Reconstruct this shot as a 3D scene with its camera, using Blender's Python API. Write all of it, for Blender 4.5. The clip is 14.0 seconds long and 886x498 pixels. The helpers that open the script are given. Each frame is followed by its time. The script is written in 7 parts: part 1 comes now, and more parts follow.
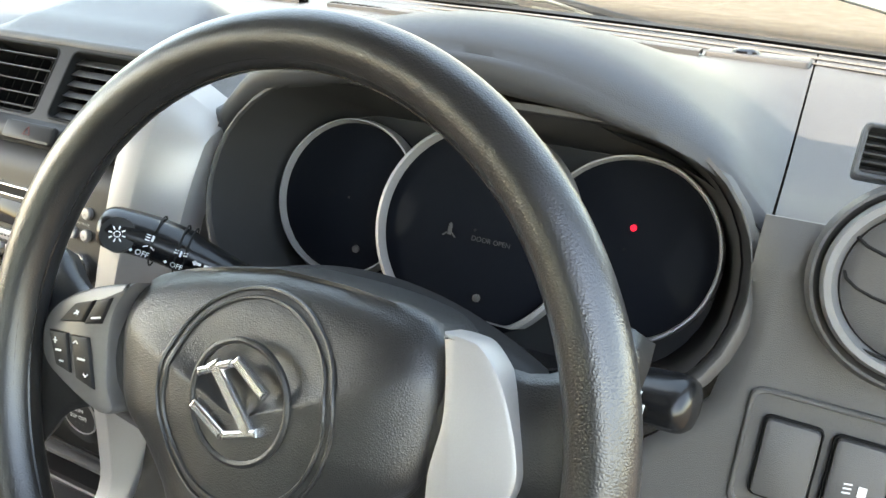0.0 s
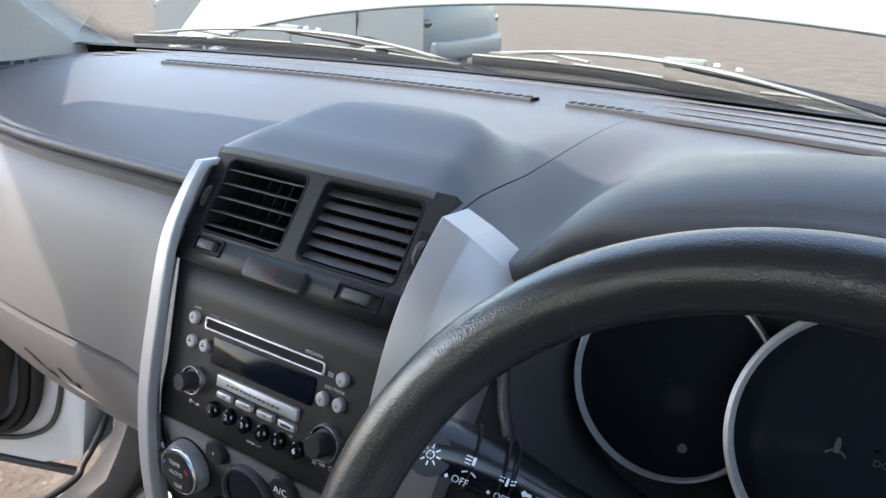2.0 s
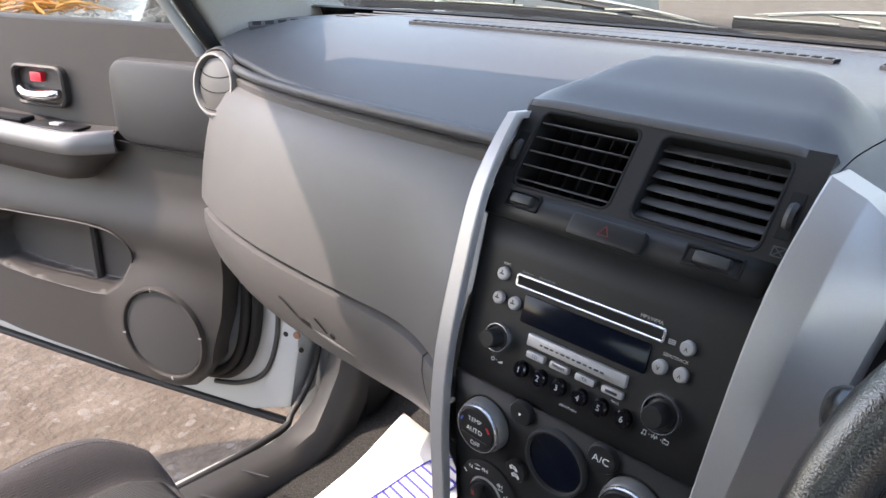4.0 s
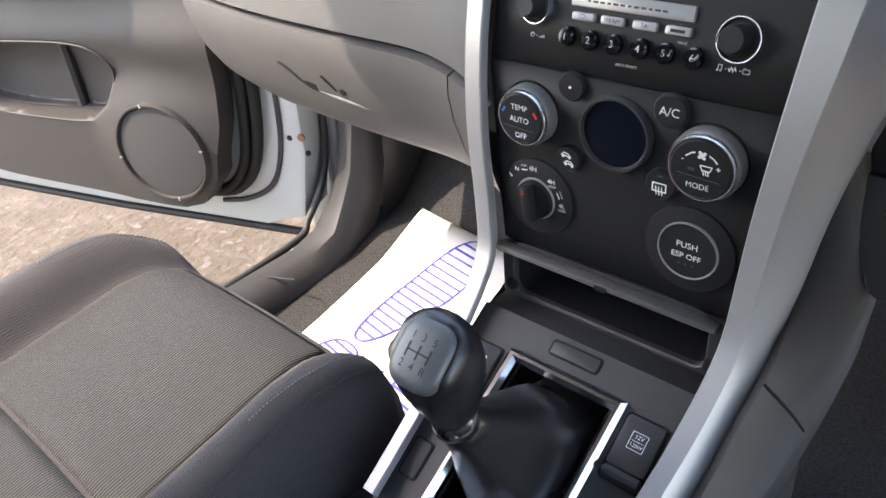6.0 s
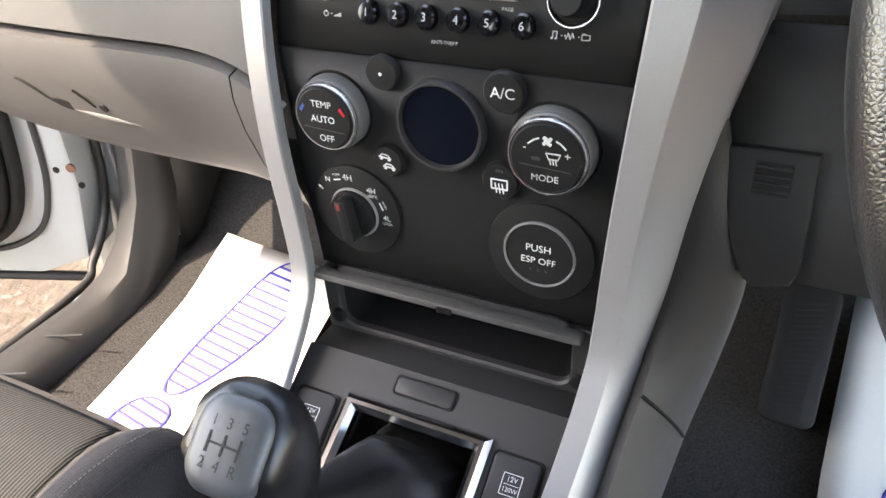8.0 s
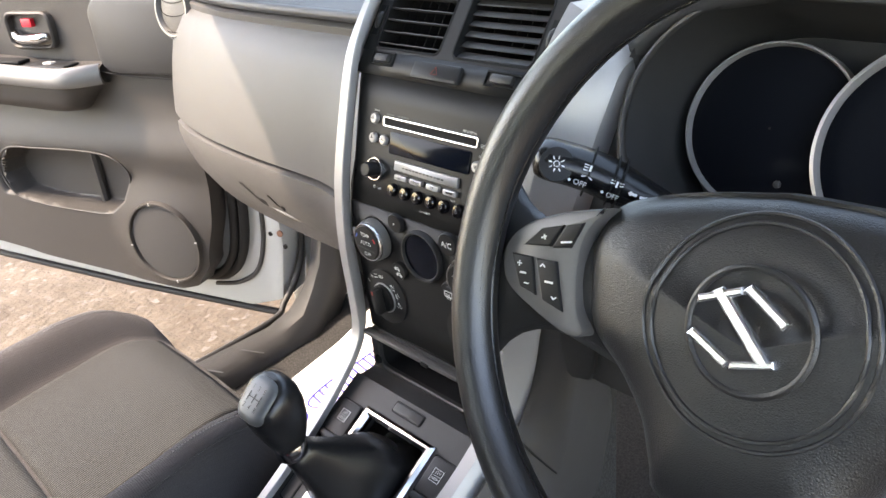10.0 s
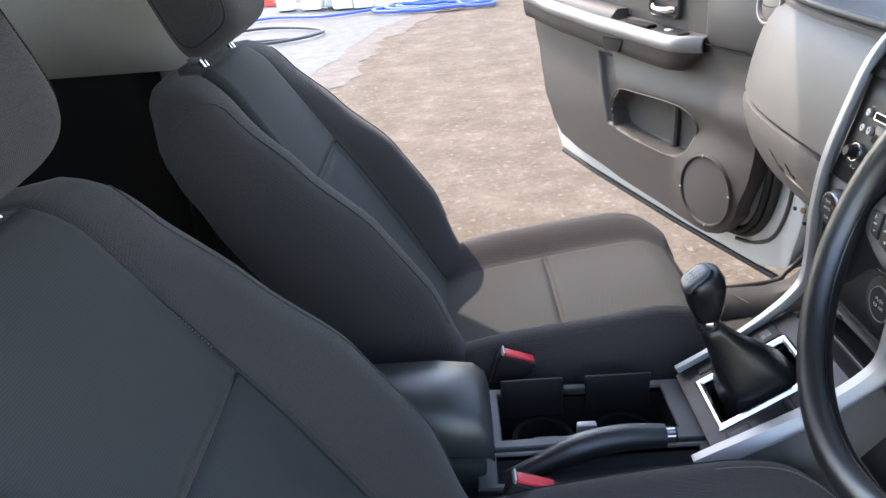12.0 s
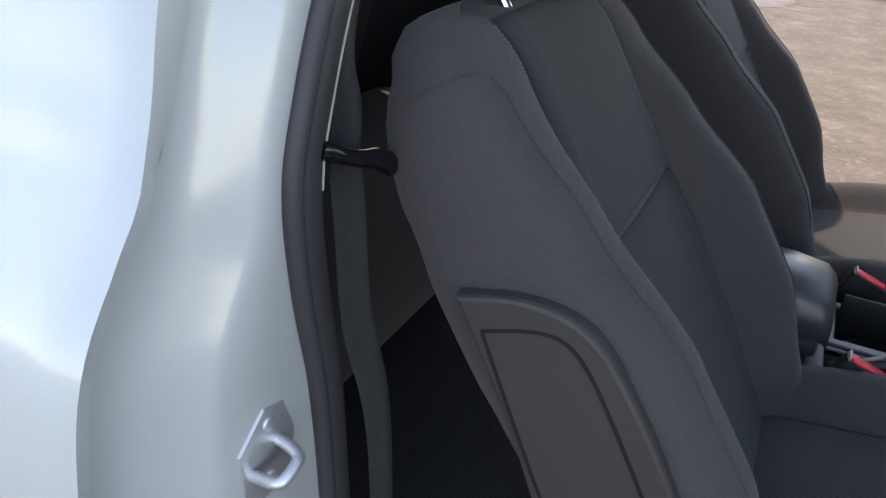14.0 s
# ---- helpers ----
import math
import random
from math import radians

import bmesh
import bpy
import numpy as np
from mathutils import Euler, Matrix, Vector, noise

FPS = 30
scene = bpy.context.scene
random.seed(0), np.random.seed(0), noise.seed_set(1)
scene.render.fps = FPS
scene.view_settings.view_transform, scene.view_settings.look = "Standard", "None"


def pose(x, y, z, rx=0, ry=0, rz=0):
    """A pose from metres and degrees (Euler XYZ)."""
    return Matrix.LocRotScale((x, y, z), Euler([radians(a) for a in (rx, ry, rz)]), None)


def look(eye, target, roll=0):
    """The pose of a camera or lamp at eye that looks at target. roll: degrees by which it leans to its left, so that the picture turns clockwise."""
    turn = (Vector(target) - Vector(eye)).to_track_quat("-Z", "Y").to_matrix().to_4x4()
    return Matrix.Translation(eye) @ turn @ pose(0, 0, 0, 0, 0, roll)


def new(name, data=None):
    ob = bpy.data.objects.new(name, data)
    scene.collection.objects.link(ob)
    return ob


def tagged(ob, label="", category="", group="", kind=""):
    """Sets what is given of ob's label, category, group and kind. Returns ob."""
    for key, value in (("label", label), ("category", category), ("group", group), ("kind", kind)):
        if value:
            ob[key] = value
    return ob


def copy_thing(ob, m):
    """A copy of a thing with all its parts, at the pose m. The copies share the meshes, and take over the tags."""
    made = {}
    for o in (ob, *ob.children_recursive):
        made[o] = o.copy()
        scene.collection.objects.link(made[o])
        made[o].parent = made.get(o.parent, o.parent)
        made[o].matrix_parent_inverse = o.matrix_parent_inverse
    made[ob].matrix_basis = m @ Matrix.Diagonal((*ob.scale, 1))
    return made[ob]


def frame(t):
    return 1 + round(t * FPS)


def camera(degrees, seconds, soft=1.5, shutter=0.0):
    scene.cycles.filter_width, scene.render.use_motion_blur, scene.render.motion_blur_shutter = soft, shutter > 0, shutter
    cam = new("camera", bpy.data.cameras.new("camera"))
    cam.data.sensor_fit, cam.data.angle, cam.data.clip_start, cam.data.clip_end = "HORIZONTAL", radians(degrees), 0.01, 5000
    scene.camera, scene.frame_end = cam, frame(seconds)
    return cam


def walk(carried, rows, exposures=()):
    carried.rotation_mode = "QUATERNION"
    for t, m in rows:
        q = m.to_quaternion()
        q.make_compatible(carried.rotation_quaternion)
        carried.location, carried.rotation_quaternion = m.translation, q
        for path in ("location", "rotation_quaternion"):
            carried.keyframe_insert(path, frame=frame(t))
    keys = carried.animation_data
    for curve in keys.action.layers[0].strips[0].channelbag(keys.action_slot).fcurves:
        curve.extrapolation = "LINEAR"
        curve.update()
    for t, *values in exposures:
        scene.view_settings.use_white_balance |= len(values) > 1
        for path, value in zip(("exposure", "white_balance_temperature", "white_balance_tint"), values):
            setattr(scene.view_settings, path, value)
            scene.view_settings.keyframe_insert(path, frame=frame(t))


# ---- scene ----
cam = camera(60.7, 14.0)
PATH = [
    (0, (0.568, -0.345, 1.291), (-0.228, 1.307, 0.493), 2.7),
    (0.5, (0.542, -0.314, 1.321), (-0.287, 1.374, 0.64), 0.9),
    (1, (0.473, -0.303, 1.322), (-0.405, 1.369, 0.664), 0.8),
    (1.5, (0.415, -0.296, 1.319), (-0.533, 1.329, 0.639), 1.1),
    (2, (0.368, -0.297, 1.322), (-0.668, 1.265, 0.625), 1.7),
    (2.5, (0.327, -0.31, 1.318), (-0.803, 1.18, 0.61), 1.7),
    (3, (0.29, -0.326, 1.315), (-0.91, 1.104, 0.598), 1.8),
    (3.2, (0.275, -0.335, 1.316), (-0.95, 1.075, 0.6), 1.9),
    (5.3, (0.237, -0.389, 1.215), (-1.07, 0.811, 0.292), -2.5),
    (5.5, (0.233, -0.389, 1.203), (-1.043, 0.809, 0.235), -3.6),
    (6, (0.225, -0.387, 1.165), (-0.946, 0.811, 0.073), -5.5),
    (6.5, (0.222, -0.383, 1.139), (-0.849, 0.82, -0.046), -5.9),
    (7, (0.225, -0.386, 1.124), (-0.762, 0.877, -0.072), -4.6),
    (7.5, (0.197, -0.359, 1.131), (-0.71, 1.0, -0.023), -4.7),
    (8, (0.174, -0.32, 1.122), (-0.612, 1.147, 0.014), -3.8),
    (8.2, (0.177, -0.311, 1.121), (-0.574, 1.183, 0.024), -3.2),
    (10.3, (0.508, -0.412, 1.289), (-0.951, 0.665, 0.447), -4.2),
    (10.5, (0.522, -0.41, 1.292), (-1.039, 0.528, 0.464), -3.9),
    (11, (0.559, -0.381, 1.308), (-1.199, 0.101, 0.485), -3.4),
    (11.5, (0.645, -0.404, 1.326), (-1.167, -0.292, 0.488), -4.6),
    (12, (0.796, -0.453, 1.333), (-1.016, -0.509, 0.49), -4.5),
    (12.5, (0.928, -0.486, 1.352), (-0.881, -0.69, 0.525), -3.4),
    (13, (0.982, -0.503, 1.377), (-0.808, -0.938, 0.596), -1.4),
    (13.5, (1.024, -0.54, 1.332), (-0.69, -1.189, 0.531), 1.6),
    (14, (1.051, -0.554, 1.261), (-0.552, -1.285, 0.314), 4.5),
]
walk(cam, [(t, look(eye, target, roll)) for t, eye, target, roll in PATH], [(0, 4.02, 9500, 10), (0.5, 3.8, 8550, 10), (1, 3.58, 7150, 3), (1.5, 3.36, 7200, 9), (3, 3.12, 7650, 18), (5.5, 3.36, 7800, 16), (6.5, 3.80, 8100, 14), (7, 3.98, 8350, 14), (8, 4.02, 8800, 16), (10.5, 3.27, 8600, 16), (11, 2.95, 7800, 16), (11.5, 2.98, 7700, 15), (12, 3.25, 7500, 14), (12.5, 3.50, 7600, 15), (13, 3.42, 8500, 18), (13.5, 2.92, 8000, 18), (14, 2.70, 8100, 17)])

# ---- light ----
world = bpy.data.worlds.new("sky")
scene.world = world
world.use_nodes = True
wn = world.node_tree.nodes
sky = wn.new("ShaderNodeTexSky")
sky.sky_type = "NISHITA"
sky.sun_disc = False
SUN = Vector((-0.53, -0.60, 1.0)).normalized()
sky.sun_elevation = math.asin(SUN.z)
sky.sun_rotation = math.atan2(SUN.x, SUN.y)
world.node_tree.links.new(sky.outputs[0], wn["Background"].inputs[0])
wn["Background"].inputs[1].default_value = 0.15
sun = new("sun", bpy.data.lights.new("sun", "SUN"))
sun.data.energy, sun.data.angle, sun.data.color = 1.0, radians(0.53), (1.0, 0.965, 0.92)
sun.matrix_world = look(SUN * 20, (0, 0, 0))


# ---- materials ----
def material(name, colour, rough=0.5, metal=0.0, grain=None, bump=0.0, vary=0.12, stain=0.1, coat=0.0, sheen=0.0, spec=0.5, random_tone=0.0):
    """Principled surface: tone varied at two scales, relief by fine noise of the given scale."""
    m = bpy.data.materials.new(name)
    m.use_nodes = True
    n, l = m.node_tree.nodes, m.node_tree.links
    b = n["Principled BSDF"]
    b.inputs["Roughness"].default_value, b.inputs["Metallic"].default_value = rough, metal
    b.inputs["Coat Weight"].default_value, b.inputs["Sheen Weight"].default_value = coat, sheen
    b.inputs["Specular IOR Level"].default_value = spec
    tc = n.new("ShaderNodeTexCoord")
    big = n.new("ShaderNodeTexNoise")
    big.inputs["Scale"].default_value, big.inputs["Detail"].default_value = 7.0, 3.0
    fine = n.new("ShaderNodeTexNoise")
    fine.inputs["Scale"].default_value, fine.inputs["Detail"].default_value = grain or 300.0, 2.0
    for t in (big, fine):
        l.new(tc.outputs["Object"], t.inputs["Vector"])
    add = n.new("ShaderNodeMath")
    add.operation = "MULTIPLY_ADD"
    l.new(big.outputs["Fac"], add.inputs[0])
    add.inputs[1].default_value, add.inputs[2].default_value = stain * 2, 1 - stain
    add2 = n.new("ShaderNodeMath")
    add2.operation = "MULTIPLY_ADD"
    l.new(fine.outputs["Fac"], add2.inputs[0])
    add2.inputs[1].default_value, add2.inputs[2].default_value = vary * 2, 1 - vary
    mul = n.new("ShaderNodeMath")
    mul.operation = "MULTIPLY"
    l.new(add.outputs[0], mul.inputs[0])
    l.new(add2.outputs[0], mul.inputs[1])
    last = mul
    if random_tone:
        info = n.new("ShaderNodeObjectInfo")
        r = n.new("ShaderNodeMath")
        r.operation = "MULTIPLY_ADD"
        l.new(info.outputs["Random"], r.inputs[0])
        r.inputs[1].default_value, r.inputs[2].default_value = 2 * random_tone, 1 - random_tone
        last = n.new("ShaderNodeMath")
        last.operation = "MULTIPLY"
        l.new(mul.outputs[0], last.inputs[0])
        l.new(r.outputs[0], last.inputs[1])
    mix = n.new("ShaderNodeVectorMath")
    mix.operation = "SCALE"
    mix.inputs[0].default_value = colour
    l.new(last.outputs[0], mix.inputs["Scale"])
    l.new(mix.outputs[0], b.inputs["Base Color"])
    rr = n.new("ShaderNodeMath")
    rr.operation = "MULTIPLY_ADD"
    l.new(big.outputs["Fac"], rr.inputs[0])
    rr.inputs[1].default_value, rr.inputs[2].default_value = 0.12, rough - 0.06
    l.new(rr.outputs[0], b.inputs["Roughness"])
    if bump:
        bp = n.new("ShaderNodeBump")
        bp.inputs["Strength"].default_value, bp.inputs["Distance"].default_value = bump, 0.0012
        l.new(fine.outputs["Fac"], bp.inputs["Height"])
        l.new(bp.outputs[0], b.inputs["Normal"])
    return m


def leather(name, colour, rough, scale, bump=0.6, spec=0.5):
    """Grained hide or soft-touch plastic: a cell pattern as relief."""
    m = material(name, colour, rough, grain=scale * 2.3, vary=0.08, spec=spec)
    n, l = m.node_tree.nodes, m.node_tree.links
    v = n.new("ShaderNodeTexVoronoi")
    v.feature = "DISTANCE_TO_EDGE"
    v.inputs["Scale"].default_value = scale
    l.new(n["Texture Coordinate"].outputs["Object"], v.inputs["Vector"])
    rmp = n.new("ShaderNodeMapRange")
    rmp.inputs["From Max"].default_value = 0.35
    l.new(v.outputs["Distance"], rmp.inputs["Value"])
    bp = n.new("ShaderNodeBump")
    bp.inputs["Strength"].default_value, bp.inputs["Distance"].default_value = bump, 0.0008
    l.new(rmp.outputs[0], bp.inputs["Height"])
    l.new(bp.outputs[0], n["Principled BSDF"].inputs["Normal"])
    return m


def ribbed(name, dark, light, period, along, rough=0.9, relief=0.5):
    """Woven cloth with fine ribs across the seat and a soft weave along them."""
    m = material(name, dark, rough, grain=900.0, vary=0.2, sheen=0.03, spec=0.2)
    n, l = m.node_tree.nodes, m.node_tree.links
    tc = n["Texture Coordinate"]
    s = n.new("ShaderNodeVectorMath")
    s.operation = "DOT_PRODUCT"
    l.new(tc.outputs["Object"], s.inputs[0])
    s.inputs[1].default_value = along
    k = n.new("ShaderNodeMath")
    k.operation = "MULTIPLY"
    l.new(s.outputs["Value"], k.inputs[0])
    k.inputs[1].default_value = 2 * math.pi / period
    sn = n.new("ShaderNodeMath")
    sn.operation = "SINE"
    l.new(k.outputs[0], sn.inputs[0])
    rmp = n.new("ShaderNodeMapRange")
    rmp.inputs["From Min"].default_value = -0.6
    l.new(sn.outputs[0], rmp.inputs["Value"])
    mix = n.new("ShaderNodeMix")
    mix.data_type = "RGBA"
    l.new(rmp.outputs[0], mix.inputs["Factor"])
    mix.inputs["A"].default_value, mix.inputs["B"].default_value = (*dark, 1), (*light, 1)
    l.new(mix.outputs["Result"], n["Principled BSDF"].inputs["Base Color"])
    bp = n.new("ShaderNodeBump")
    bp.inputs["Strength"].default_value, bp.inputs["Distance"].default_value = relief, 0.0009
    l.new(rmp.outputs[0], bp.inputs["Height"])
    l.new(bp.outputs[0], n["Principled BSDF"].inputs["Normal"])
    return m


def weave(name, colour, period):
    """Plain spacer cloth: a small diamond mesh as relief and tone."""
    m = material(name, colour, 0.92, grain=750.0, vary=0.32, sheen=0.08, spec=0.2)
    n, l = m.node_tree.nodes, m.node_tree.links
    tc = n["Texture Coordinate"]
    v = n.new("ShaderNodeTexVoronoi")
    v.inputs["Scale"].default_value = 1 / period
    v.inputs["Randomness"].default_value = 0.15
    l.new(tc.outputs["Object"], v.inputs["Vector"])
    bp = n.new("ShaderNodeBump")
    bp.inputs["Strength"].default_value, bp.inputs["Distance"].default_value = 0.8, 0.0010
    l.new(v.outputs["Distance"], bp.inputs["Height"])
    l.new(bp.outputs[0], n["Principled BSDF"].inputs["Normal"])
    return m


def glass(name, tint=(1, 1, 1), rough=0.0):
    m = bpy.data.materials.new(name)
    m.use_nodes = True
    n, l = m.node_tree.nodes, m.node_tree.links
    n.remove(n["Principled BSDF"])
    tr, gl, mx, lw = n.new("ShaderNodeBsdfTransparent"), n.new("ShaderNodeBsdfGlossy"), n.new("ShaderNodeMixShader"), n.new("ShaderNodeLayerWeight")
    tr.inputs[0].default_value = (*tint, 1)
    gl.inputs["Roughness"].default_value = rough
    pw, ad = n.new("ShaderNodeMath"), n.new("ShaderNodeMath")
    pw.operation, ad.operation = "POWER", "MULTIPLY_ADD"
    l.new(lw.outputs["Facing"], pw.inputs[0])
    pw.inputs[1].default_value = 5.0
    l.new(pw.outputs[0], ad.inputs[0])
    ad.inputs[1].default_value, ad.inputs[2].default_value = 0.80, 0.03
    l.new(ad.outputs[0], mx.inputs[0])
    l.new(tr.outputs[0], mx.inputs[1])
    l.new(gl.outputs[0], mx.inputs[2])
    l.new(mx.outputs[0], n["Material Output"].inputs["Surface"])
    return m


def glow(name, colour, strength):
    m = bpy.data.materials.new(name)
    m.use_nodes = True
    b = m.node_tree.nodes["Principled BSDF"]
    b.inputs["Base Color"].default_value = (*colour, 1)
    b.inputs["Emission Color"].default_value = (*colour, 1)
    b.inputs["Emission Strength"].default_value = strength
    return m


def gravel(name):
    """Trodden sandy gravel: warm tan with grey stones, damp streaks and small relief."""
    m = bpy.data.materials.new(name)
    m.use_nodes = True
    n, l = m.node_tree.nodes, m.node_tree.links
    b = n["Principled BSDF"]
    b.inputs["Roughness"].default_value = 0.95
    b.inputs["Specular IOR Level"].default_value = 0.2
    tc = n.new("ShaderNodeTexCoord")
    mp = n.new("ShaderNodeMapping")
    mp.inputs["Scale"].default_value = (1.0, 0.9, 1.0)
    mp.inputs["Rotation"].default_value = (0, 0, radians(20))
    l.new(tc.outputs["Object"], mp.inputs["Vector"])
    big = n.new("ShaderNodeTexNoise")
    big.inputs["Scale"].default_value, big.inputs["Detail"].default_value, big.inputs["Roughness"].default_value = 3.2, 9.0, 0.74
    l.new(mp.outputs[0], big.inputs["Vector"])
    ramp = n.new("ShaderNodeValToRGB")
    e = ramp.color_ramp.elements
    e[0].position, e[0].color = 0.33, (0.066, 0.047, 0.032, 1)
    e[1].position, e[1].color = 0.68, (0.136, 0.107, 0.080, 1)
    mid = ramp.color_ramp.elements.new(0.5)
    mid.color = (0.088, 0.067, 0.048, 1)
    l.new(big.outputs["Fac"], ramp.inputs[0])
    st = n.new("ShaderNodeTexVoronoi")
    st.inputs["Scale"].default_value = 45.0
    l.new(tc.outputs["Object"], st.inputs["Vector"])
    sr = n.new("ShaderNodeMapRange")
    sr.inputs["From Min"].default_value, sr.inputs["From Max"].default_value = 0.75, 1.0
    sr.inputs["To Max"].default_value = 0.5
    l.new(st.outputs["Color"], sr.inputs["Value"])
    mix = n.new("ShaderNodeMix")
    mix.data_type = "RGBA"
    l.new(sr.outputs[0], mix.inputs["Factor"])
    l.new(ramp.outputs[0], mix.inputs["A"])
    mix.inputs["B"].default_value = (0.20, 0.18, 0.16, 1)
    l.new(mix.outputs["Result"], b.inputs["Base Color"])
    fine = n.new("ShaderNodeTexNoise")
    fine.inputs["Scale"].default_value, fine.inputs["Detail"].default_value = 30.0, 6.0
    l.new(tc.outputs["Object"], fine.inputs["Vector"])
    bp = n.new("ShaderNodeBump")
    bp.inputs["Strength"].default_value, bp.inputs["Distance"].default_value = 0.8, 0.02
    l.new(fine.outputs["Fac"], bp.inputs["Height"])
    l.new(bp.outputs[0], b.inputs["Normal"])
    return m


PAD = leather("soft dash skin", (0.053, 0.055, 0.060), 0.46, 900.0, 0.2, 0.38)
FACIA = leather("grey facia plastic", (0.070, 0.0675, 0.066), 0.46, 1000.0, 0.2, 0.45)
BLACK = material("black facia plastic", (0.0155, 0.0155, 0.016), 0.46, grain=700.0, bump=0.06, spec=0.25)
# near-black for slots, gaps and print; shade of deep cavities is in its colour
SHADE_BLACK = material("unlit cavity plastic", (0.009, 0.009, 0.0095), 0.75, spec=0.2)
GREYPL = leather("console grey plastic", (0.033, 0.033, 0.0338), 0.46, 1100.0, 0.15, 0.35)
SILVER = material("silver paint", (0.35, 0.343, 0.340), 0.40, metal=0.35, grain=1500.0, vary=0.05, stain=0.03)
CHROME = material("chrome", (0.52, 0.52, 0.53), 0.16, metal=1.0, vary=0.02, stain=0.02)
SATIN = material("satin grey spoke paint", (0.125, 0.122, 0.12), 0.38, metal=0.3, vary=0.05, stain=0.04)
RAIL = material("satin silver rail", (0.18, 0.178, 0.176), 0.42, metal=0.3, vary=0.05, stain=0.04)
STALK = material("satin black stalk", (0.008, 0.008, 0.0085), 0.24, vary=0.03, spec=0.4)
BADGE = material("bright badge metal", (0.70, 0.70, 0.71), 0.24, metal=0.92, vary=0.02, stain=0.02)
HIDE = leather("wheel leather", (0.0148, 0.0148, 0.0155), 0.38, 800.0, 0.20, 0.75)
RIMHIDE = leather("grained rim leather", (0.0145, 0.0145, 0.0155), 0.31, 650.0, 0.13, 0.85)
CHEEKGREY = leather("brown-grey console plastic", (0.036, 0.0332, 0.0318), 0.48, 1000.0, 0.2, 0.35)
LID_SKIN = leather("black armrest skin", (0.040, 0.0415, 0.044), 0.36, 900.0, 0.15, 0.60)
GAITER = leather("soft black leather", (0.011, 0.011, 0.012), 0.26, 900.0, 0.12, 0.5)
GLOSS = material("gloss black", (0.006, 0.006, 0.008), 0.08, vary=0.02, stain=0.02)
DIALFACE = material("smoked dial lens", (0.0088, 0.0100, 0.0130), 0.10, vary=0.02, stain=0.02, spec=0.008)
SCREEN = material("dark blue lens", (0.0042, 0.006, 0.0110), 0.14, vary=0.02, stain=0.02, spec=0.15)
WHITE = material("white print", (0.75, 0.75, 0.74), 0.6, vary=0.03, stain=0.03)
LEGEND = material("soft white legend", (0.42, 0.42, 0.415), 0.6, vary=0.03, stain=0.03)
GHOST = material("faint grey print", (0.038, 0.040, 0.043), 0.5, vary=0.03, stain=0.03)
RED = material("red plastic", (0.62, 0.012, 0.03), 0.4, vary=0.04, stain=0.05)
BLUE = material("blue print", (0.03, 0.09, 0.40), 0.6, vary=0.04)
TELLTALE = glow("red warning lamp", (0.55, 0.004, 0.02), 0.25)
CLOTH = weave("charcoal side cloth", (0.047, 0.0425, 0.0430), 0.0022)
RIBS = ribbed("ribbed seat cloth", (0.020, 0.0202, 0.0200), (0.064, 0.0652, 0.0646), 0.0029, (1, 0, 0), relief=0.55)
BACKRIBS = ribbed("ribbed backrest cloth", (0.034, 0.0350, 0.0355), (0.044, 0.0455, 0.0460), 0.0021, (0, -.52, .854), relief=0.16)
STITCH = material("pale stitching", (0.16, 0.15, 0.145), 0.8)
PAINT = material("white car paint", (0.38, 0.400, 0.397), 0.25, vary=0.02, stain=0.04, coat=0.5)
CARPET = material("charcoal carpet", (0.040, 0.039, 0.0385), 1.0, grain=330.0, bump=1.0, vary=0.85, spec=0.1)
PAPER = material("white paper", (0.68, 0.68, 0.665), 0.8, vary=0.03, stain=0.05)
INK = material("blue ink", (0.07, 0.065, 0.40), 0.8, vary=0.05)
RUBBER = material("black rubber", (0.012, 0.012, 0.0125), 0.6, grain=300.0, bump=0.1, spec=0.25)
TRIM = leather("brown-grey door trim", (0.037, 0.0335, 0.0315), 0.5, 1000.0, 0.2, 0.3)
LINER = material("pale headlining", (0.35, 0.344, 0.318), 0.9, grain=500.0, bump=0.3)
STEEL = material("zinc steel", (0.58, 0.58, 0.59), 0.38, metal=0.7, grain=200.0, vary=0.1)
# paler than the headlining; side window light is painted into this tone
LITLINER = material("pale rear trim with window light in its tone", (0.62, 0.615, 0.58), 0.8, grain=500.0, bump=0.2)
# console grey raised: light from the door opening is put into the colour
LITGREY = leather("console grey with door light in its tone", (0.060, 0.062, 0.066), 0.46, 1100.0, 0.15, 0.45)
WINDSCREEN = glass("clear glass", (0.93, 0.96, 0.94))
TINTED = glass("rear glass", (0.75, 0.78, 0.76))
GRAVEL = gravel("sandy gravel")
CONCRETE = material("wet worn concrete", (0.106, 0.105, 0.106), 0.80, grain=40.0, bump=0.4, vary=0.2, stain=0.45, spec=0.2)
DUST = material("sandy dust on concrete", (0.118, 0.100, 0.086), 0.95, grain=35.0, bump=0.4, vary=0.25, stain=0.4, spec=0.15)
RUST = material("rusty steel", (0.16, 0.075, 0.045), 0.8, grain=300.0, bump=0.3, vary=0.3)
JUG = material("milky plastic", (0.72, 0.72, 0.69), 0.45, vary=0.04, stain=0.08)
HOSE = material("blue hose", (0.05, 0.10, 0.50), 0.4)
CONE = material("orange-red cone", (0.72, 0.06, 0.03), 0.5)
DIMRED = material("dim red print", (0.20, 0.022, 0.016), 0.6, vary=0.04)
SEALGREY = material("grey-black seal plastic", (0.040, 0.038, 0.042), 0.55, grain=500.0, bump=0.1, spec=0.3)
STRAW = material("orange strap heap", (0.62, 0.26, 0.04), 0.7, vary=0.3)
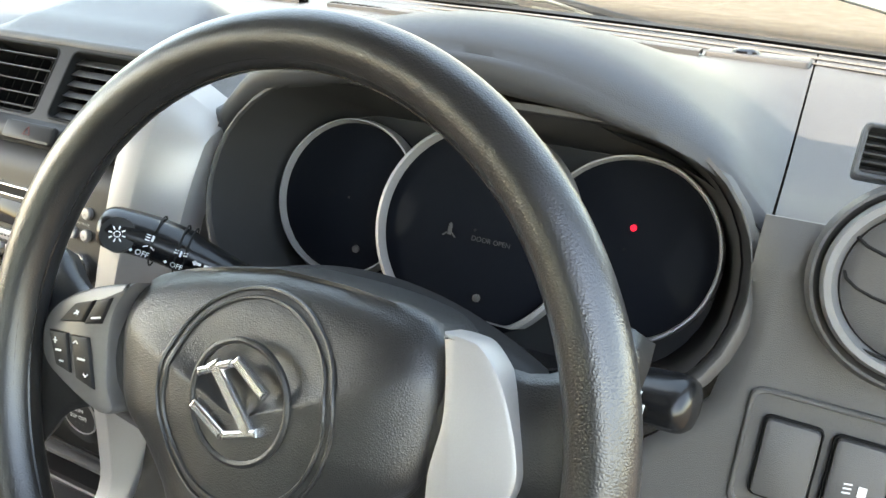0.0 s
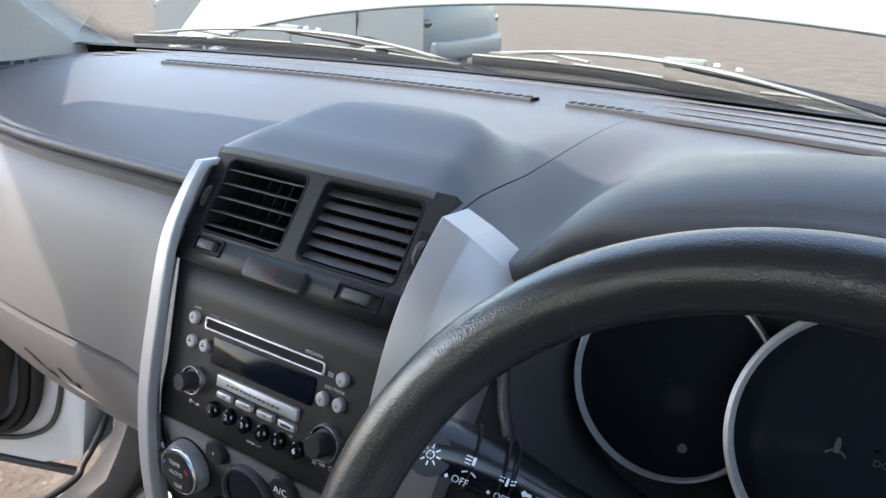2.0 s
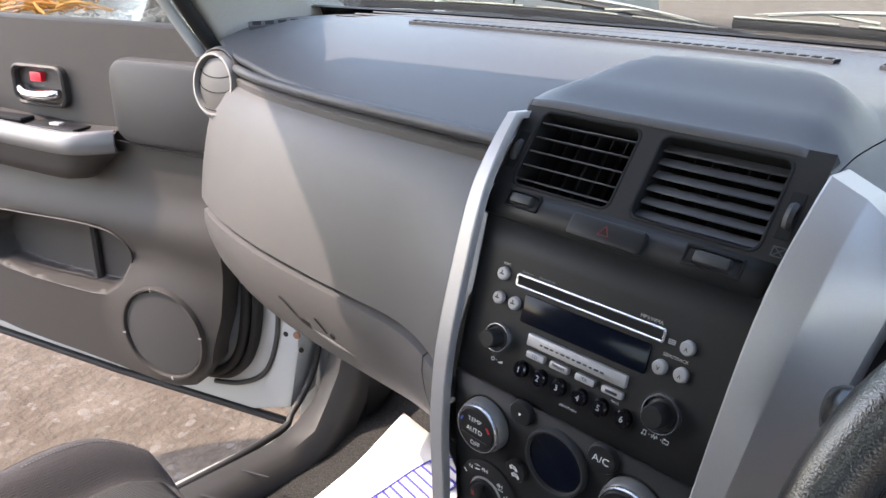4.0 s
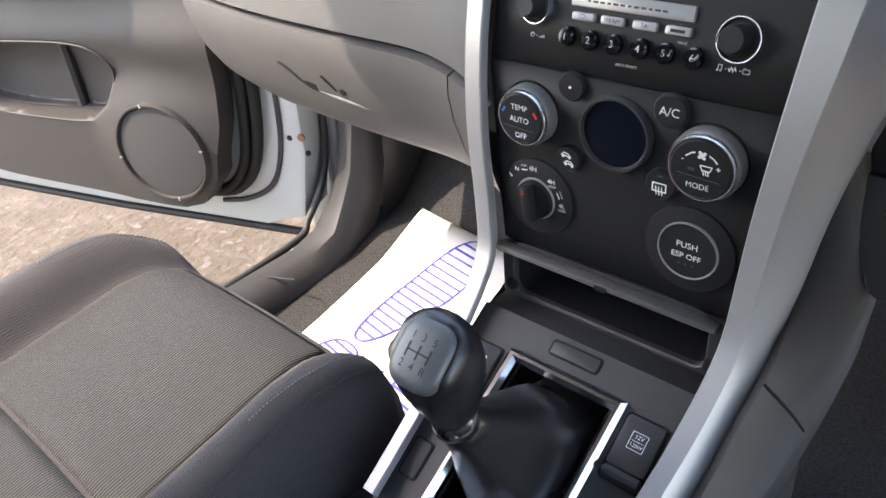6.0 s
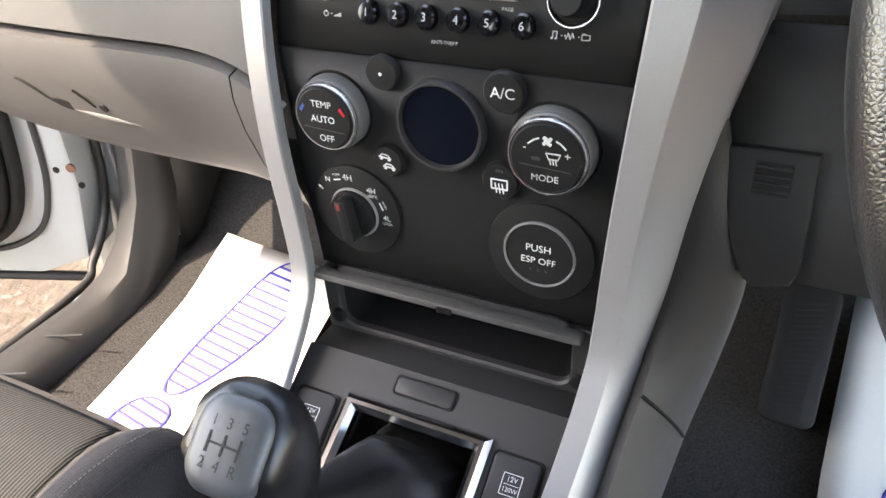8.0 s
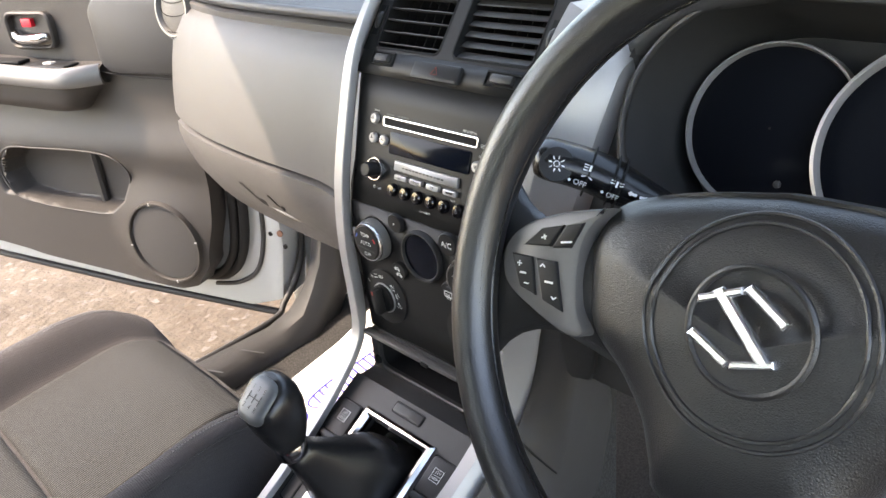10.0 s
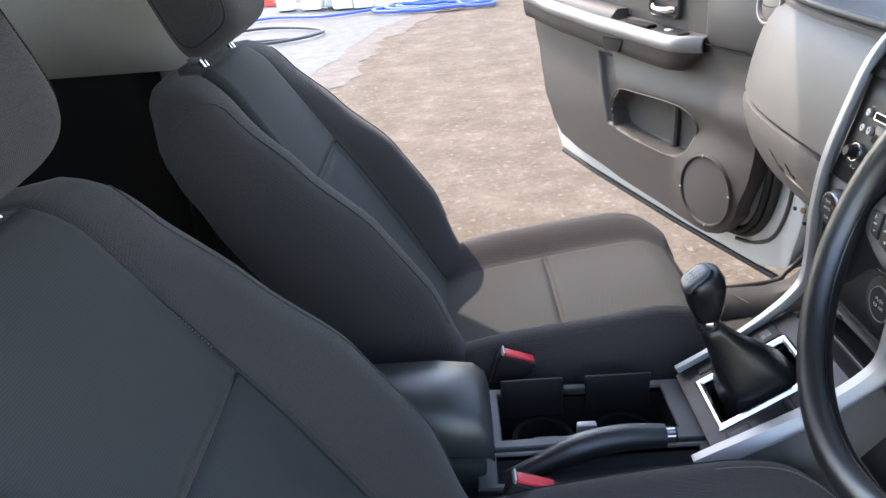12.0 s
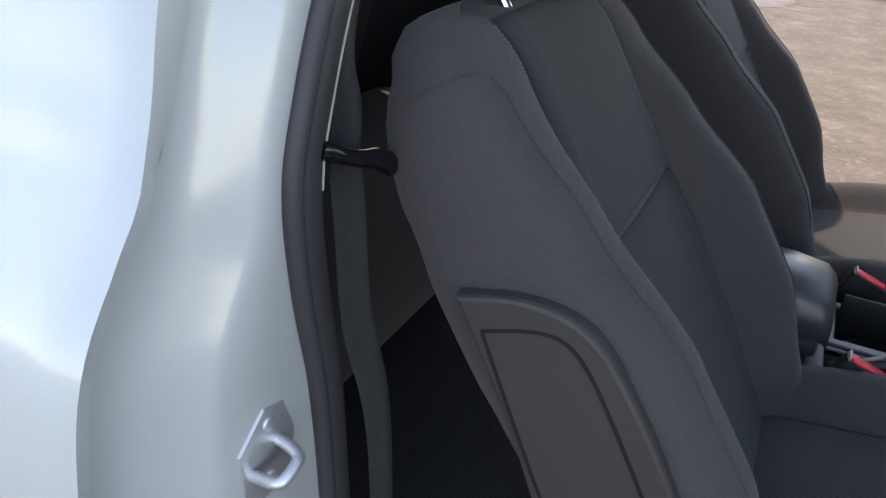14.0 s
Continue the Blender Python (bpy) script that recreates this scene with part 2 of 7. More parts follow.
STONE = material("rubble stone", (0.38, 0.34, 0.29), 0.95, grain=60.0, bump=0.5, vary=0.25, random_tone=0.25)
GREYCAR = material("grey car paint", (0.085, 0.094, 0.102), 0.45, metal=0.15, coat=0.15, vary=0.03)
DARKCAR = material("dark car paint", (0.05, 0.055, 0.06), 0.25, coat=0.6, vary=0.03)
WIPER = material("sun-greyed wiper plastic", (0.17, 0.175, 0.155), 0.5, vary=0.15, stain=0.25)


# ---- building helpers ----
def thing(name, label, category, at=(0, 0, 0), group="", kind=""):
    ob = new(name)
    ob.location = at
    ob.empty_display_size = 0.05
    return tagged(ob, label, category, group, kind)


SEATED = Vector((0.5, -0.6, 1.5))


def mesh_of(name, bm, mat, smooth=38, thick=0.0):
    me = bpy.data.meshes.new(name)
    bmesh.ops.recalc_face_normals(bm, faces=bm.faces)
    if thick and sum(f.normal.dot(SEATED - f.calc_center_median()) * f.calc_area() for f in bm.faces) < 0:
        bmesh.ops.reverse_faces(bm, faces=bm.faces)  # open sheets face the driver's place and thicken away from it
    for f in bm.faces:
        f.smooth = smooth > 0
    for e in bm.edges:
        e.smooth = not (len(e.link_faces) == 2 and e.calc_face_angle(0) > radians(smooth))
    bm.to_mesh(me)
    bm.free()
    for m in (mat if isinstance(mat, (list, tuple)) else (mat,)):
        me.materials.append(m)
    return me


def part(name, bm, mat, parent, label="", smooth=38, thick=0.0, bevel=0.0, subdiv=0):
    """One mesh object under a thing or a part; its points are given in the world."""
    ob = new(name, mesh_of(name, bm, mat, smooth, thick))
    hang(ob, parent)
    if label:
        ob["label"] = label
    finish(ob, thick, bevel, subdiv)
    return ob


def finish(ob, thick=0.0, bevel=0.0, subdiv=0):
    if thick:
        s = ob.modifiers.new("thickness", "SOLIDIFY")
        s.thickness, s.offset = thick, -1
    if bevel:
        b = ob.modifiers.new("edges", "BEVEL")
        b.width, b.segments, b.limit_method, b.angle_limit = bevel, 2, "ANGLE", radians(40)
    if subdiv:
        s = ob.modifiers.new("smooth", "SUBSURF")
        s.levels = s.render_levels = subdiv


def hang(ob, parent):
    """Parent ob; its points stay where they are in the world."""
    ob.parent = parent
    if parent.parent is None and parent.type == "EMPTY":
        ob.matrix_parent_inverse = Matrix.Translation(parent.location).inverted()


def solid(name, bm, mat, label, category, group="", kind="", smooth=38, **k):
    """A thing or a piece of the setting that is one mesh."""
    ob = new(name, mesh_of(name, bm, mat, smooth, k.get("thick", 0.0)))
    finish(ob, **k)
    return tagged(ob, label, category, group, kind)


def plane_at(origin, u, v):
    """The pose whose x runs along u, y along v, and z out of the surface."""
    u, v = Vector(u).normalized(), Vector(v).normalized()
    n = u.cross(v).normalized()
    v = n.cross(u)
    m = Matrix((u, v, n)).transposed().to_4x4()
    m.translation = origin
    return m


def box(bm, M, c, s, bevel=0.0, seg=2, taper=1.0):
    vs = []
    for z in (-0.5, 0.5):
        k = taper if z > 0 else 1.0
        vs += [bm.verts.new(M @ Vector((c[0] + x * s[0] * k, c[1] + y * s[1] * k, c[2] + z * s[2]))) for x, y in ((-.5, -.5), (.5, -.5), (.5, .5), (-.5, .5))]
    fs = [bm.faces.new([vs[i] for i in q]) for q in ((3, 2, 1, 0), (4, 5, 6, 7), (0, 1, 5, 4), (1, 2, 6, 5), (2, 3, 7, 6), (3, 0, 4, 7))]
    if bevel:
        es = list({e for f in fs for e in f.edges})
        bmesh.ops.bevel(bm, geom=es, offset=bevel, segments=seg, affect="EDGES", profile=0.5)
    return bm


def ring_faces(bm, loops, closed=True, cap=(True, True)):
    for a, b in zip(loops, loops[1:]):
        n = len(a)
        for i in range(n if closed else n - 1):
            j = (i + 1) % n
            bm.faces.new((a[i], a[j], b[j], b[i]))
    if cap[0]:
        bm.faces.new(loops[0][::-1])
    if cap[1]:
        bm.faces.new(loops[-1])


def lathe(bm, M, profile, n=36, cap=(True, True), sx=1.0, sy=1.0):
    """Turns (radius, height) pairs about M's z."""
    loops = []
    for r, h in profile:
        loops.append([bm.verts.new(M @ Vector((sx * r * math.cos(2 * math.pi * i / n), sy * r * math.sin(2 * math.pi * i / n), h))) for i in range(n)])
    ring_faces(bm, loops, True, cap)
    return bm


def ring(bm, M, r0, r1, h0, h1, n=48, round_=0.25, sx=1.0, sy=1.0):
    """A flat band with rounded shoulders between two radii."""
    d = (r1 - r0) * round_
    e = (h1 - h0) * 0.35
    prof = [(r0, h0), (r0, h1 - e), (r0 + d, h1), (r1 - d, h1), (r1, h1 - e), (r1, h0)]
    loops = [[bm.verts.new(M @ Vector((sx * r * math.cos(2 * math.pi * i / n), sy * r * math.sin(2 * math.pi * i / n), h))) for i in range(n)] for r, h in prof]
    ring_faces(bm, loops + [loops[0]], True, (False, False))
    return bm


def rrect(w, h, r, cx=0.0, cy=0.0, n=5):
    out = []
    for sx, sy, a0 in ((1, 1, 0), (-1, 1, 90), (-1, -1, 180), (1, -1, 270)):
        for i in range(n + 1):
            a = radians(a0 + 90 * i / n)
            out.append((cx + sx * (w / 2 - r) + r * math.cos(a), cy + sy * (h / 2 - r) + r * math.sin(a)))
    return out


def inset(pts, d):
    n, out = len(pts), []
    area = sum(pts[i][0] * pts[(i + 1) % n][1] - pts[(i + 1) % n][0] * pts[i][1] for i in range(n))
    s = 1 if area > 0 else -1
    for i in range(n):
        p, q, r = Vector(pts[i - 1]), Vector(pts[i]), Vector(pts[(i + 1) % n])
        a, b = (q - p), (r - q)
        if a.length < 1e-7 or b.length < 1e-7:
            out.append(tuple(q))
            continue
        a, b = a.normalized(), b.normalized()
        na, nb = Vector((-a.y, a.x)), Vector((-b.y, b.x))
        out.append(tuple(q + (na + nb) * (s * d / max(0.4, 1 + na.dot(nb)))))
    return out


def prism(bm, M, pts, h0, h1, bevel=0.0):
    """An outline raised from h0 to h1 along M's z, its upper rim rounded off."""
    loops = [[(x, y, h0) for x, y in pts]]
    if bevel:
        loops.append([(x, y, h1 - bevel) for x, y in pts])
        loops.append([(x, y, h1 - bevel * 0.3) for x, y in inset(pts, bevel * 0.3)])
        loops.append([(x, y, h1) for x, y in inset(pts, bevel)])
    else:
        loops.append([(x, y, h1) for x, y in pts])
    vs = [[bm.verts.new(M @ Vector(p)) for p in lp] for lp in loops]
    ring_faces(bm, vs)
    return bm


def frame_band(bm, M, outer, inner, h0, h1, bevel=0.0):
    """A closed band between two outlines of the same count."""
    a = [bm.verts.new(M @ Vector((x, y, h0))) for x, y in outer]
    b = [bm.verts.new(M @ Vector((x, y, h1 - bevel))) for x, y in outer]
    c = [bm.verts.new(M @ Vector((x, y, h1))) for x, y in inset(outer, bevel)] if bevel else b
    d = [bm.verts.new(M @ Vector((x, y, h1))) for x, y in inset(inner, -bevel)] if bevel else None
    e = [bm.verts.new(M @ Vector((x, y, h1 - bevel))) for x, y in inner]
    g = [bm.verts.new(M @ Vector((x, y, h0))) for x, y in inner]
    loops = [a, b, c, d, e, g, a] if bevel else [a, b, e, g, a]
    ring_faces(bm, loops, True, (False, False))
    return bm


def spline(pts, n):
    """n points along a smooth curve through the given ones."""
    P = [Vector(p) for p in pts]
    out = []
    m = len(P) - 1
    for k in range(n):
        s = k / (n - 1) * m
        i = min(int(s), m - 1)
        f = s - i
        p0, p1, p2, p3 = P[max(i - 1, 0)], P[i], P[i + 1], P[min(i + 2, m)]
        out.append(0.5 * ((2 * p1) + (p2 - p0) * f + (2 * p0 - 5 * p1 + 4 * p2 - p3) * f * f + (3 * p1 - p0 - 3 * p2 + p3) * f ** 3))
    return out


def tube(bm, pts, r, n=10, cap=True, flat=1.0, up=(0, 0, 1)):
    """A round or flattened cord along points; r may be a list."""
    P = [Vector(p) for p in pts]
    loops = []
    for i, p in enumerate(P):
        t = (P[min(i + 1, len(P) - 1)] - P[max(i - 1, 0)]).normalized()
        a = t.cross(Vector(up))
        a = (a if a.length > 1e-4 else t.cross(Vector((1, 0, 0)))).normalized()
        b = a.cross(t)
        rr = r[i] if isinstance(r, (list, tuple)) else r
        loops.append([bm.verts.new(p + a * rr * math.cos(2 * math.pi * k / n) + b * rr * flat * math.sin(2 * math.pi * k / n)) for k in range(n)])
    ring_faces(bm, loops, True, (cap, cap))
    return bm


def sheet(bm, rows, closed=False):
    """Quads between rows of points."""
    vs = [[bm.verts.new(p) for p in row] for row in rows]
    ring_faces(bm, vs, closed, (False, False))
    return bm


def lerp(table, x):
    """Smooth interpolation in a table of (x, y)."""
    if x <= table[0][0]:
        return table[0][1]
    for (a, p), (b, q) in zip(table, table[1:]):
        if x <= b:
            f = (x - a) / (b - a)
            f = f * f * (3 - 2 * f) * 0.5 + f * 0.5
            return p + (q - p) * f
    return table[-1][1]


def curve(table, x):
    """A rounded curve through a table of (x, y)."""
    if x <= table[0][0]:
        return table[0][1]
    n = len(table)
    for i in range(n - 1):
        (a, p), (b, q) = table[i], table[i + 1]
        if x <= b:
            m0 = (q - table[i - 1][1]) / (b - table[i - 1][0]) if i else (q - p) / (b - a)
            m1 = (table[i + 2][1] - p) / (table[i + 2][0] - a) if i + 2 < n else (q - p) / (b - a)
            h, f = b - a, (x - a) / (b - a)
            return (2 * f ** 3 - 3 * f * f + 1) * p + (f ** 3 - 2 * f * f + f) * h * m0 + (3 * f * f - 2 * f ** 3) * q + (f ** 3 - f * f) * h * m1
    return table[-1][1]


def step(a, b, x):
    f = min(1, max(0, (x - a) / (b - a)))
    return f * f * (3 - 2 * f)


WORDS = {}


def word(text):
    """A flat mesh of built-in letters, one unit high, centred."""
    if text not in WORDS:
        c = bpy.data.curves.new("word", "FONT")
        c.body, c.align_x, c.align_y, c.resolution_u = text, "CENTER", "CENTER", 3
        ob = bpy.data.objects.new("word", c)
        scene.collection.objects.link(ob)
        me = bpy.data.meshes.new_from_object(ob.evaluated_get(bpy.context.evaluated_depsgraph_get()))
        bpy.data.objects.remove(ob)
        WORDS[text] = [tuple(v.co) for v in me.vertices], [tuple(p.vertices) for p in me.polygons]
        bpy.data.meshes.remove(me)
    return WORDS[text]


for w in "TEMP AUTO OFF MODE A/C PUSH 4H 4L N 12V 120W 1 2 3 4 5 6 R + - ^ v SEEK/TRACK MP3/WMA ANTI-THEFT LOAD PAGE CD TA FM/AM LOCK".split() + ["ESP OFF", "DOOR OPEN"]:
    word(w)


def print_on(parent, text, M, x, y, h, size, mat=WHITE, wide=1.0, turn=0.0):
    """Lettering laid h above the surface M at (x, y)."""
    vs, fs = word(text)
    c, s = math.cos(radians(turn)), math.sin(radians(turn))
    bm = bmesh.new()
    bv = [bm.verts.new(M @ Vector((x + size * (wide * a * c - b * s), y + size * (wide * a * s + b * c), h))) for a, b, _ in vs]
    for f in fs:
        bm.faces.new([bv[i] for i in f])
    return part("lettering", bm, mat, parent, smooth=0)


def marks(parent, M, bars, h, mat=WHITE, name="marking"):
    """Small printed bars (x, y, width, height, turn) on the surface M."""
    bm = bmesh.new()
    for x, y, w, t, turn in bars:
        box(bm, M @ pose(x, y, h, 0, 0, turn), (0, 0, 0), (w, t, 0.0003))
    ob = part(name, bm, mat, parent, smooth=0)
    if len(bars) > 1:
        ob["kind"] = "stuff"
    return ob


# ---- dashboard ----
X, Y, Z = Vector((1, 0, 0)), Vector((0, 1, 0)), Vector((0, 0, 1))
HOOD = [(0.103, 1.158), (0.138, 1.152), (0.163, 1.154), (0.177, 1.166), (0.198, 1.183), (0.237, 1.201), (0.303, 1.217), (0.363, 1.222), (0.423, 1.2165), (0.473, 1.202), (0.521, 1.176), (0.545, 1.158), (0.565, 1.147), (0.600, 1.148), (0.733, 1.147)]
CENTRE = [(0.098, 1.1850), (0.13, 1.1985), (0.19, 1.2155), (0.24, 1.2155), (0.3, 1.2025), (0.35, 1.1945), (0.6, 1.1895)]


def rear_y(x):
    """Where the pad meets the windscreen."""
    return 0.56 - 0.16 * (x / 0.75) ** 2


def front_y(x):
    """The front rim of the dashboard's upper pad."""
    left = 0.136 + 0.055 * max(0, (-x - 0.30) / 0.42) ** 3
    hood = curve([(.11, .088), (.145, .094), (.175, .088), (.27, .082), (.47, .082), (.55, .090), (.76, .075)], x)
    return left + (0.0985 - left) * step(-0.126, -0.116, x) if x < 0.11 else hood


def pad_z(x, y):
    left = 1.194 - 1.45 * max(0, 0.33 - y) ** 2 - 0.06 * max(0, -x - .6)
    centre = lerp(CENTRE, y)
    base_c = 1.194 - 0.22 * max(0, 0.33 - y) ** 2
    rr = (abs((x - 0.006) / 0.116) ** 2.3 + (max(0, y - 0.085) / 0.160) ** 2.3) ** (1 / 2.3)
    dome = step(1.13, 0.78, rr)
    back = step(0.30, 0.24, y)
    z_mid = base_c + (centre - base_c) * max(dome, 0.0) * max(back, 0.0)
    hood = curve(HOOD, x)
    lift = .013 * step(.165, .22, x) * step(.566, .53, x)
    f = min(1, max(0, (y - 0.135) / 0.24))
    drive = hood + lift + (1.192 - hood - lift) * f * f * (3 - 2 * f)
    if y < 0.124:
        f = min(1, (0.124 - y) / .042)
        drive = hood + lift - (.0073 + lift) * (1 - math.sqrt(1 - f * f * .98))
    if x < -0.08:
        return left + (z_mid - left) * step(-0.13, -0.112, x)
    return z_mid + (drive - z_mid) * step(0.088, 0.165, x)


dashboard = thing("dashboard", "charcoal moulded dashboard with grey facia and silver centre trims", "dashboard", (0, 0.2, 0.8), kind="thing")


def pad(x0, x1, nx, label, name, roll=((0.004, -0.003), (0.009, -0.001), (0.012, 0.006))):
    bm = bmesh.new()
    rows = []
    for j in range(33):
        s = 1 - (1 - j / 32) ** 1.7
        row = []
        for i in range(nx + 1):
            x = x0 + (x1 - x0) * i / nx
            y = rear_y(x) + (front_y(x) - rear_y(x)) * s
            row.append((x, y, pad_z(x, y)))
        rows.append(row)
    for drop, back in roll:
        rows.append([(p[0], p[1] + back, p[2] - drop + max(0, drop - .009) * .75 * step(.40, .50, p[0])) for p in rows[32]])
    return part(name, sheet(bm, rows), PAD, dashboard, label, smooth=60)


pad(-0.745, 0.1172, 110, "charcoal soft-touch upper pad with a domed centre", "upper_pad")
pad(0.1178, 0.5595, 90, "charcoal instrument hood", "instrument_hood", ((.003, -.003), (.009, -.004), (.016, -.002), (.021, .004), (.023, .012)))
pad(0.5610, 0.765, 20, "charcoal pad end", "pad_end")

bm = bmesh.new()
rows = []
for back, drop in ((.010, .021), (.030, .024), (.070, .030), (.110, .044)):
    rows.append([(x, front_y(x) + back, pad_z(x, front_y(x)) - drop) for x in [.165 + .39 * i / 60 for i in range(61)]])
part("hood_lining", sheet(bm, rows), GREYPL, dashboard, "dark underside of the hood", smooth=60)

# rolled front rim and the passenger facia
SECTION = [(.150, 1.128), (.138, 1.127), (.129, 1.121), (.130, 1.113), (.118, 1.104), (.104, 1.075), (.092, 1.035), (.083, .995), (.078, .960), (.077, .950), (.086, .947)]
LID = [(.086, .944), (.075, .941), (.074, .925), (.079, .900), (.092, .865), (.112, .833), (.128, .818), (.150, .812), (.200, .818)]


def bend(x, z=1.2):
    """How far the passenger facia lies back from its middle: round at the door, swept forward to the silver trim low down."""
    return 0.055 * max(0, (-x - 0.30) / 0.42) ** 3 - 0.062 * (max(0, x + 0.27) / 0.158) ** 2 * step(1.10, 1.02, z)


def facia(section, x0, x1, nx, name, mat, label, end=False):
    bm = bmesh.new()
    rows = []
    for i in range(nx + 1):
        x = x0 + (x1 - x0) * i / nx
        rows.append([(x + (0.02 * (p[1] - 0.95) if x < -.6 else 0), p[0] + bend(x, p[1]), p[1]) for p in section])
    if end:
        rows.insert(0, [(x0 - 0.012 + 0.0, p[0] + bend(x0) + 0.03, p[1]) for p in section])
        rows.insert(0, [(x0 - 0.016, p[0] + bend(x0) + 0.25, p[1]) for p in section])
    return part(name, sheet(bm, rows), mat, dashboard, label, smooth=50)


facia(SECTION, -0.715, -0.112, 60, "passenger_facia", FACIA, "grey grained passenger facia", True)
lid = facia(LID, -0.690, -0.186, 50, "glovebox_lid", FACIA, "grey lower glovebox lid with a pull latch", True)
facia(LID, -0.184, -0.112, 8, "facia_end", FACIA, "")
bm = bmesh.new()
tube(bm, [(x, 0.1345 + bend(x), 1.1335) for x in [-0.70 + 0.015 * i for i in range(39)]], 0.0065, 10)
part("rim_roll", bm, PAD, dashboard, "dark rolled lip under the pad", smooth=60)
# latch of the glovebox: a flush paddle between two slits, a dark finger wedge, a lock and a rolled lip
def on_lid(x, z, out=0.0):
    return (x, lerp([(.833, .112), (.865, .092), (.900, .079), (.925, .074), (.941, .075)], z) + bend(x, z) - out, z)


bm = bmesh.new()
tube(bm, [on_lid(x, z, .0004) for x, z in ((-.456, .899), (-.448, .897), (-.441, .893), (-.433, .887), (-.426, .881))], .0013, 6)
latch = part("latch", bm, SHADE_BLACK, lid, "flush glovebox latch with a dark finger slit")
bm = bmesh.new()
tube(bm, [on_lid(x, z, .0004) for x, z in ((-.384, .897), (-.379, .893), (-.374, .888), (-.369, .881))], .0010, 6)
part("latch_slit", bm, SHADE_BLACK, lid)
bm = bmesh.new()
prism(bm, plane_at(on_lid(-.416, .878, 0), (1, .02, 0), (0, -.40, 1)), [(-.012, .004), (.002, .006), (.013, .004), (.012, -.006), (.002, -.004)], -.004, .0012)
part("finger_wedge", bm, SHADE_BLACK, lid)
bm = bmesh.new()
tube(bm, [on_lid(-.405 + .080 * i / 12, .8735 - .0055 * i / 12, -.0015) for i in range(13)], [.002 + .0022 * math.sin(math.pi * i / 12) for i in range(13)], 8)
part("latch_lip", bm, FACIA, lid, smooth=60)
bm = bmesh.new()
lathe(bm, plane_at(on_lid(-.359, .882, .0), (1, .02, 0), (0, -.40, 1)), [(.0042, -.002), (.0042, .0012), (.003, .0016)], 16)
part("lock_barrel", bm, SHADE_BLACK, lid)

# round side vents
def round_vent(c, n, r, label):
    n = Vector(n).normalized()
    u = Z.cross(n).normalized()
    M = plane_at(c, u, n.cross(u))
    bm = bmesh.new()
    ring(bm, M, r * 0.82, r, -0.012, 0.010, 56, 0.3)
    v = part("round_vent", bm, RAIL, dashboard, label)
    bm = bmesh.new()
    lathe(bm, M, [(r * .83, -0.004), (r * .8, .003), (r * .6, .006), (.001, .008)], 48)
    part("vent_disc", bm, FACIA, v, "grey swivelling vent disc")
    for k in (-0.45, 0.1, 0.55):
        bm = bmesh.new()
        pts = [M @ Vector((r * .78 * math.cos(a), k * r + 0.25 * r * math.sin(a) - .1 * r, 0.0075 - 0.004 * abs(math.cos(a)) ** 3)) for a in [radians(180 + 18 * i) for i in range(11)]]
        tube(bm, pts, 0.0008, 6)
        part("vent_groove", bm, SHADE_BLACK, v)
    bm = bmesh.new()
    ring(bm, M, r, r * 1.16, -0.02, 0.002, 56, 0.4)
    part("bezel", bm, FACIA, v)


round_vent((-0.690, 0.158, 1.110), (0.12, -1.0, 0.16), 0.044, "round side vent with a silver ring")
round_vent((0.634, 0.046, 1.141), (-0.10, -1.0, 0.32), 0.046, "round side vent with a silver ring")

# corner demister slots and the long defroster grilles
def slots(M, n, w, h, gap, name):
    bm = bmesh.new()
    prism(bm, M, rrect(n * (w + gap) + gap, h * 1.4, .003), -0.004, 0.0015, 0.0008)
    g = part(name, bm, PAD, dashboard)
    for i in range(n):
        bm = bmesh.new()
        box(bm, M, ((i - (n - 1) / 2) * (w + gap), 0, 0.0014), (w, h, 0.0012))
        part("slot", bm, SHADE_BLACK, g)


slots(plane_at((-0.700, 0.285, 1.183), (0.55, 0.83, 0.06), (-0.80, 0.53, 0.2)), 6, .012, .016, .006, "corner_demister")
for x0, x1 in ((-0.50, 0.005), (0.045, 0.47)):
    bm = bmesh.new()
    pts = lambda o, h: [(x0 + (x1 - x0) * i / 30, rear_y(x0 + (x1 - x0) * i / 30) - 0.145 + o, pad_z(x0, .4) + h) for i in range(31)]
    sheet(bm, [pts(-.010, -.001), pts(-.010, .0035), pts(-.006, .0045), pts(.010, .0035), pts(.010, -.001)])
    g = part("defroster_grille", bm, PAD, dashboard, "long slotted defroster grille")
    for i in range(42):
        x = x0 + (x1 - x0) * (i + 0.5) / 42
        bm = bmesh.new()
        box(bm, Matrix.Translation((x, rear_y(x) - 0.145 - .003, pad_z(x, .4) + .0042)), (0, 0, 0), ((x1 - x0) / 42 * .6, .008, .002))
        part("slot", bm, SHADE_BLACK, g)
# side window demister: a louvred outlet above the driver's round vent
SD = plane_at((.624, .0830, 1.1930), (1, 0, -.03), (0, .45, 1))
bm = bmesh.new()
frame_band(bm, SD, rrect(.064, .028, .003), rrect(.059, .023, .002), -.012, .002, .0008)
outlet = part("side_demister", bm, PAD, dashboard, "small louvred outlet beside the pad")
bm = bmesh.new()
box(bm, SD, (0, 0, -.012), (.062, .026, .003))
part("outlet_back", bm, SHADE_BLACK, outlet)
for i in range(5):
    bm = bmesh.new()
    box(bm, SD @ pose(0, -.0088 + .0044 * i, -.004, 24), (0, 0, 0), (.058, .0009, .007))
    part("slat", bm, GREYPL, outlet)
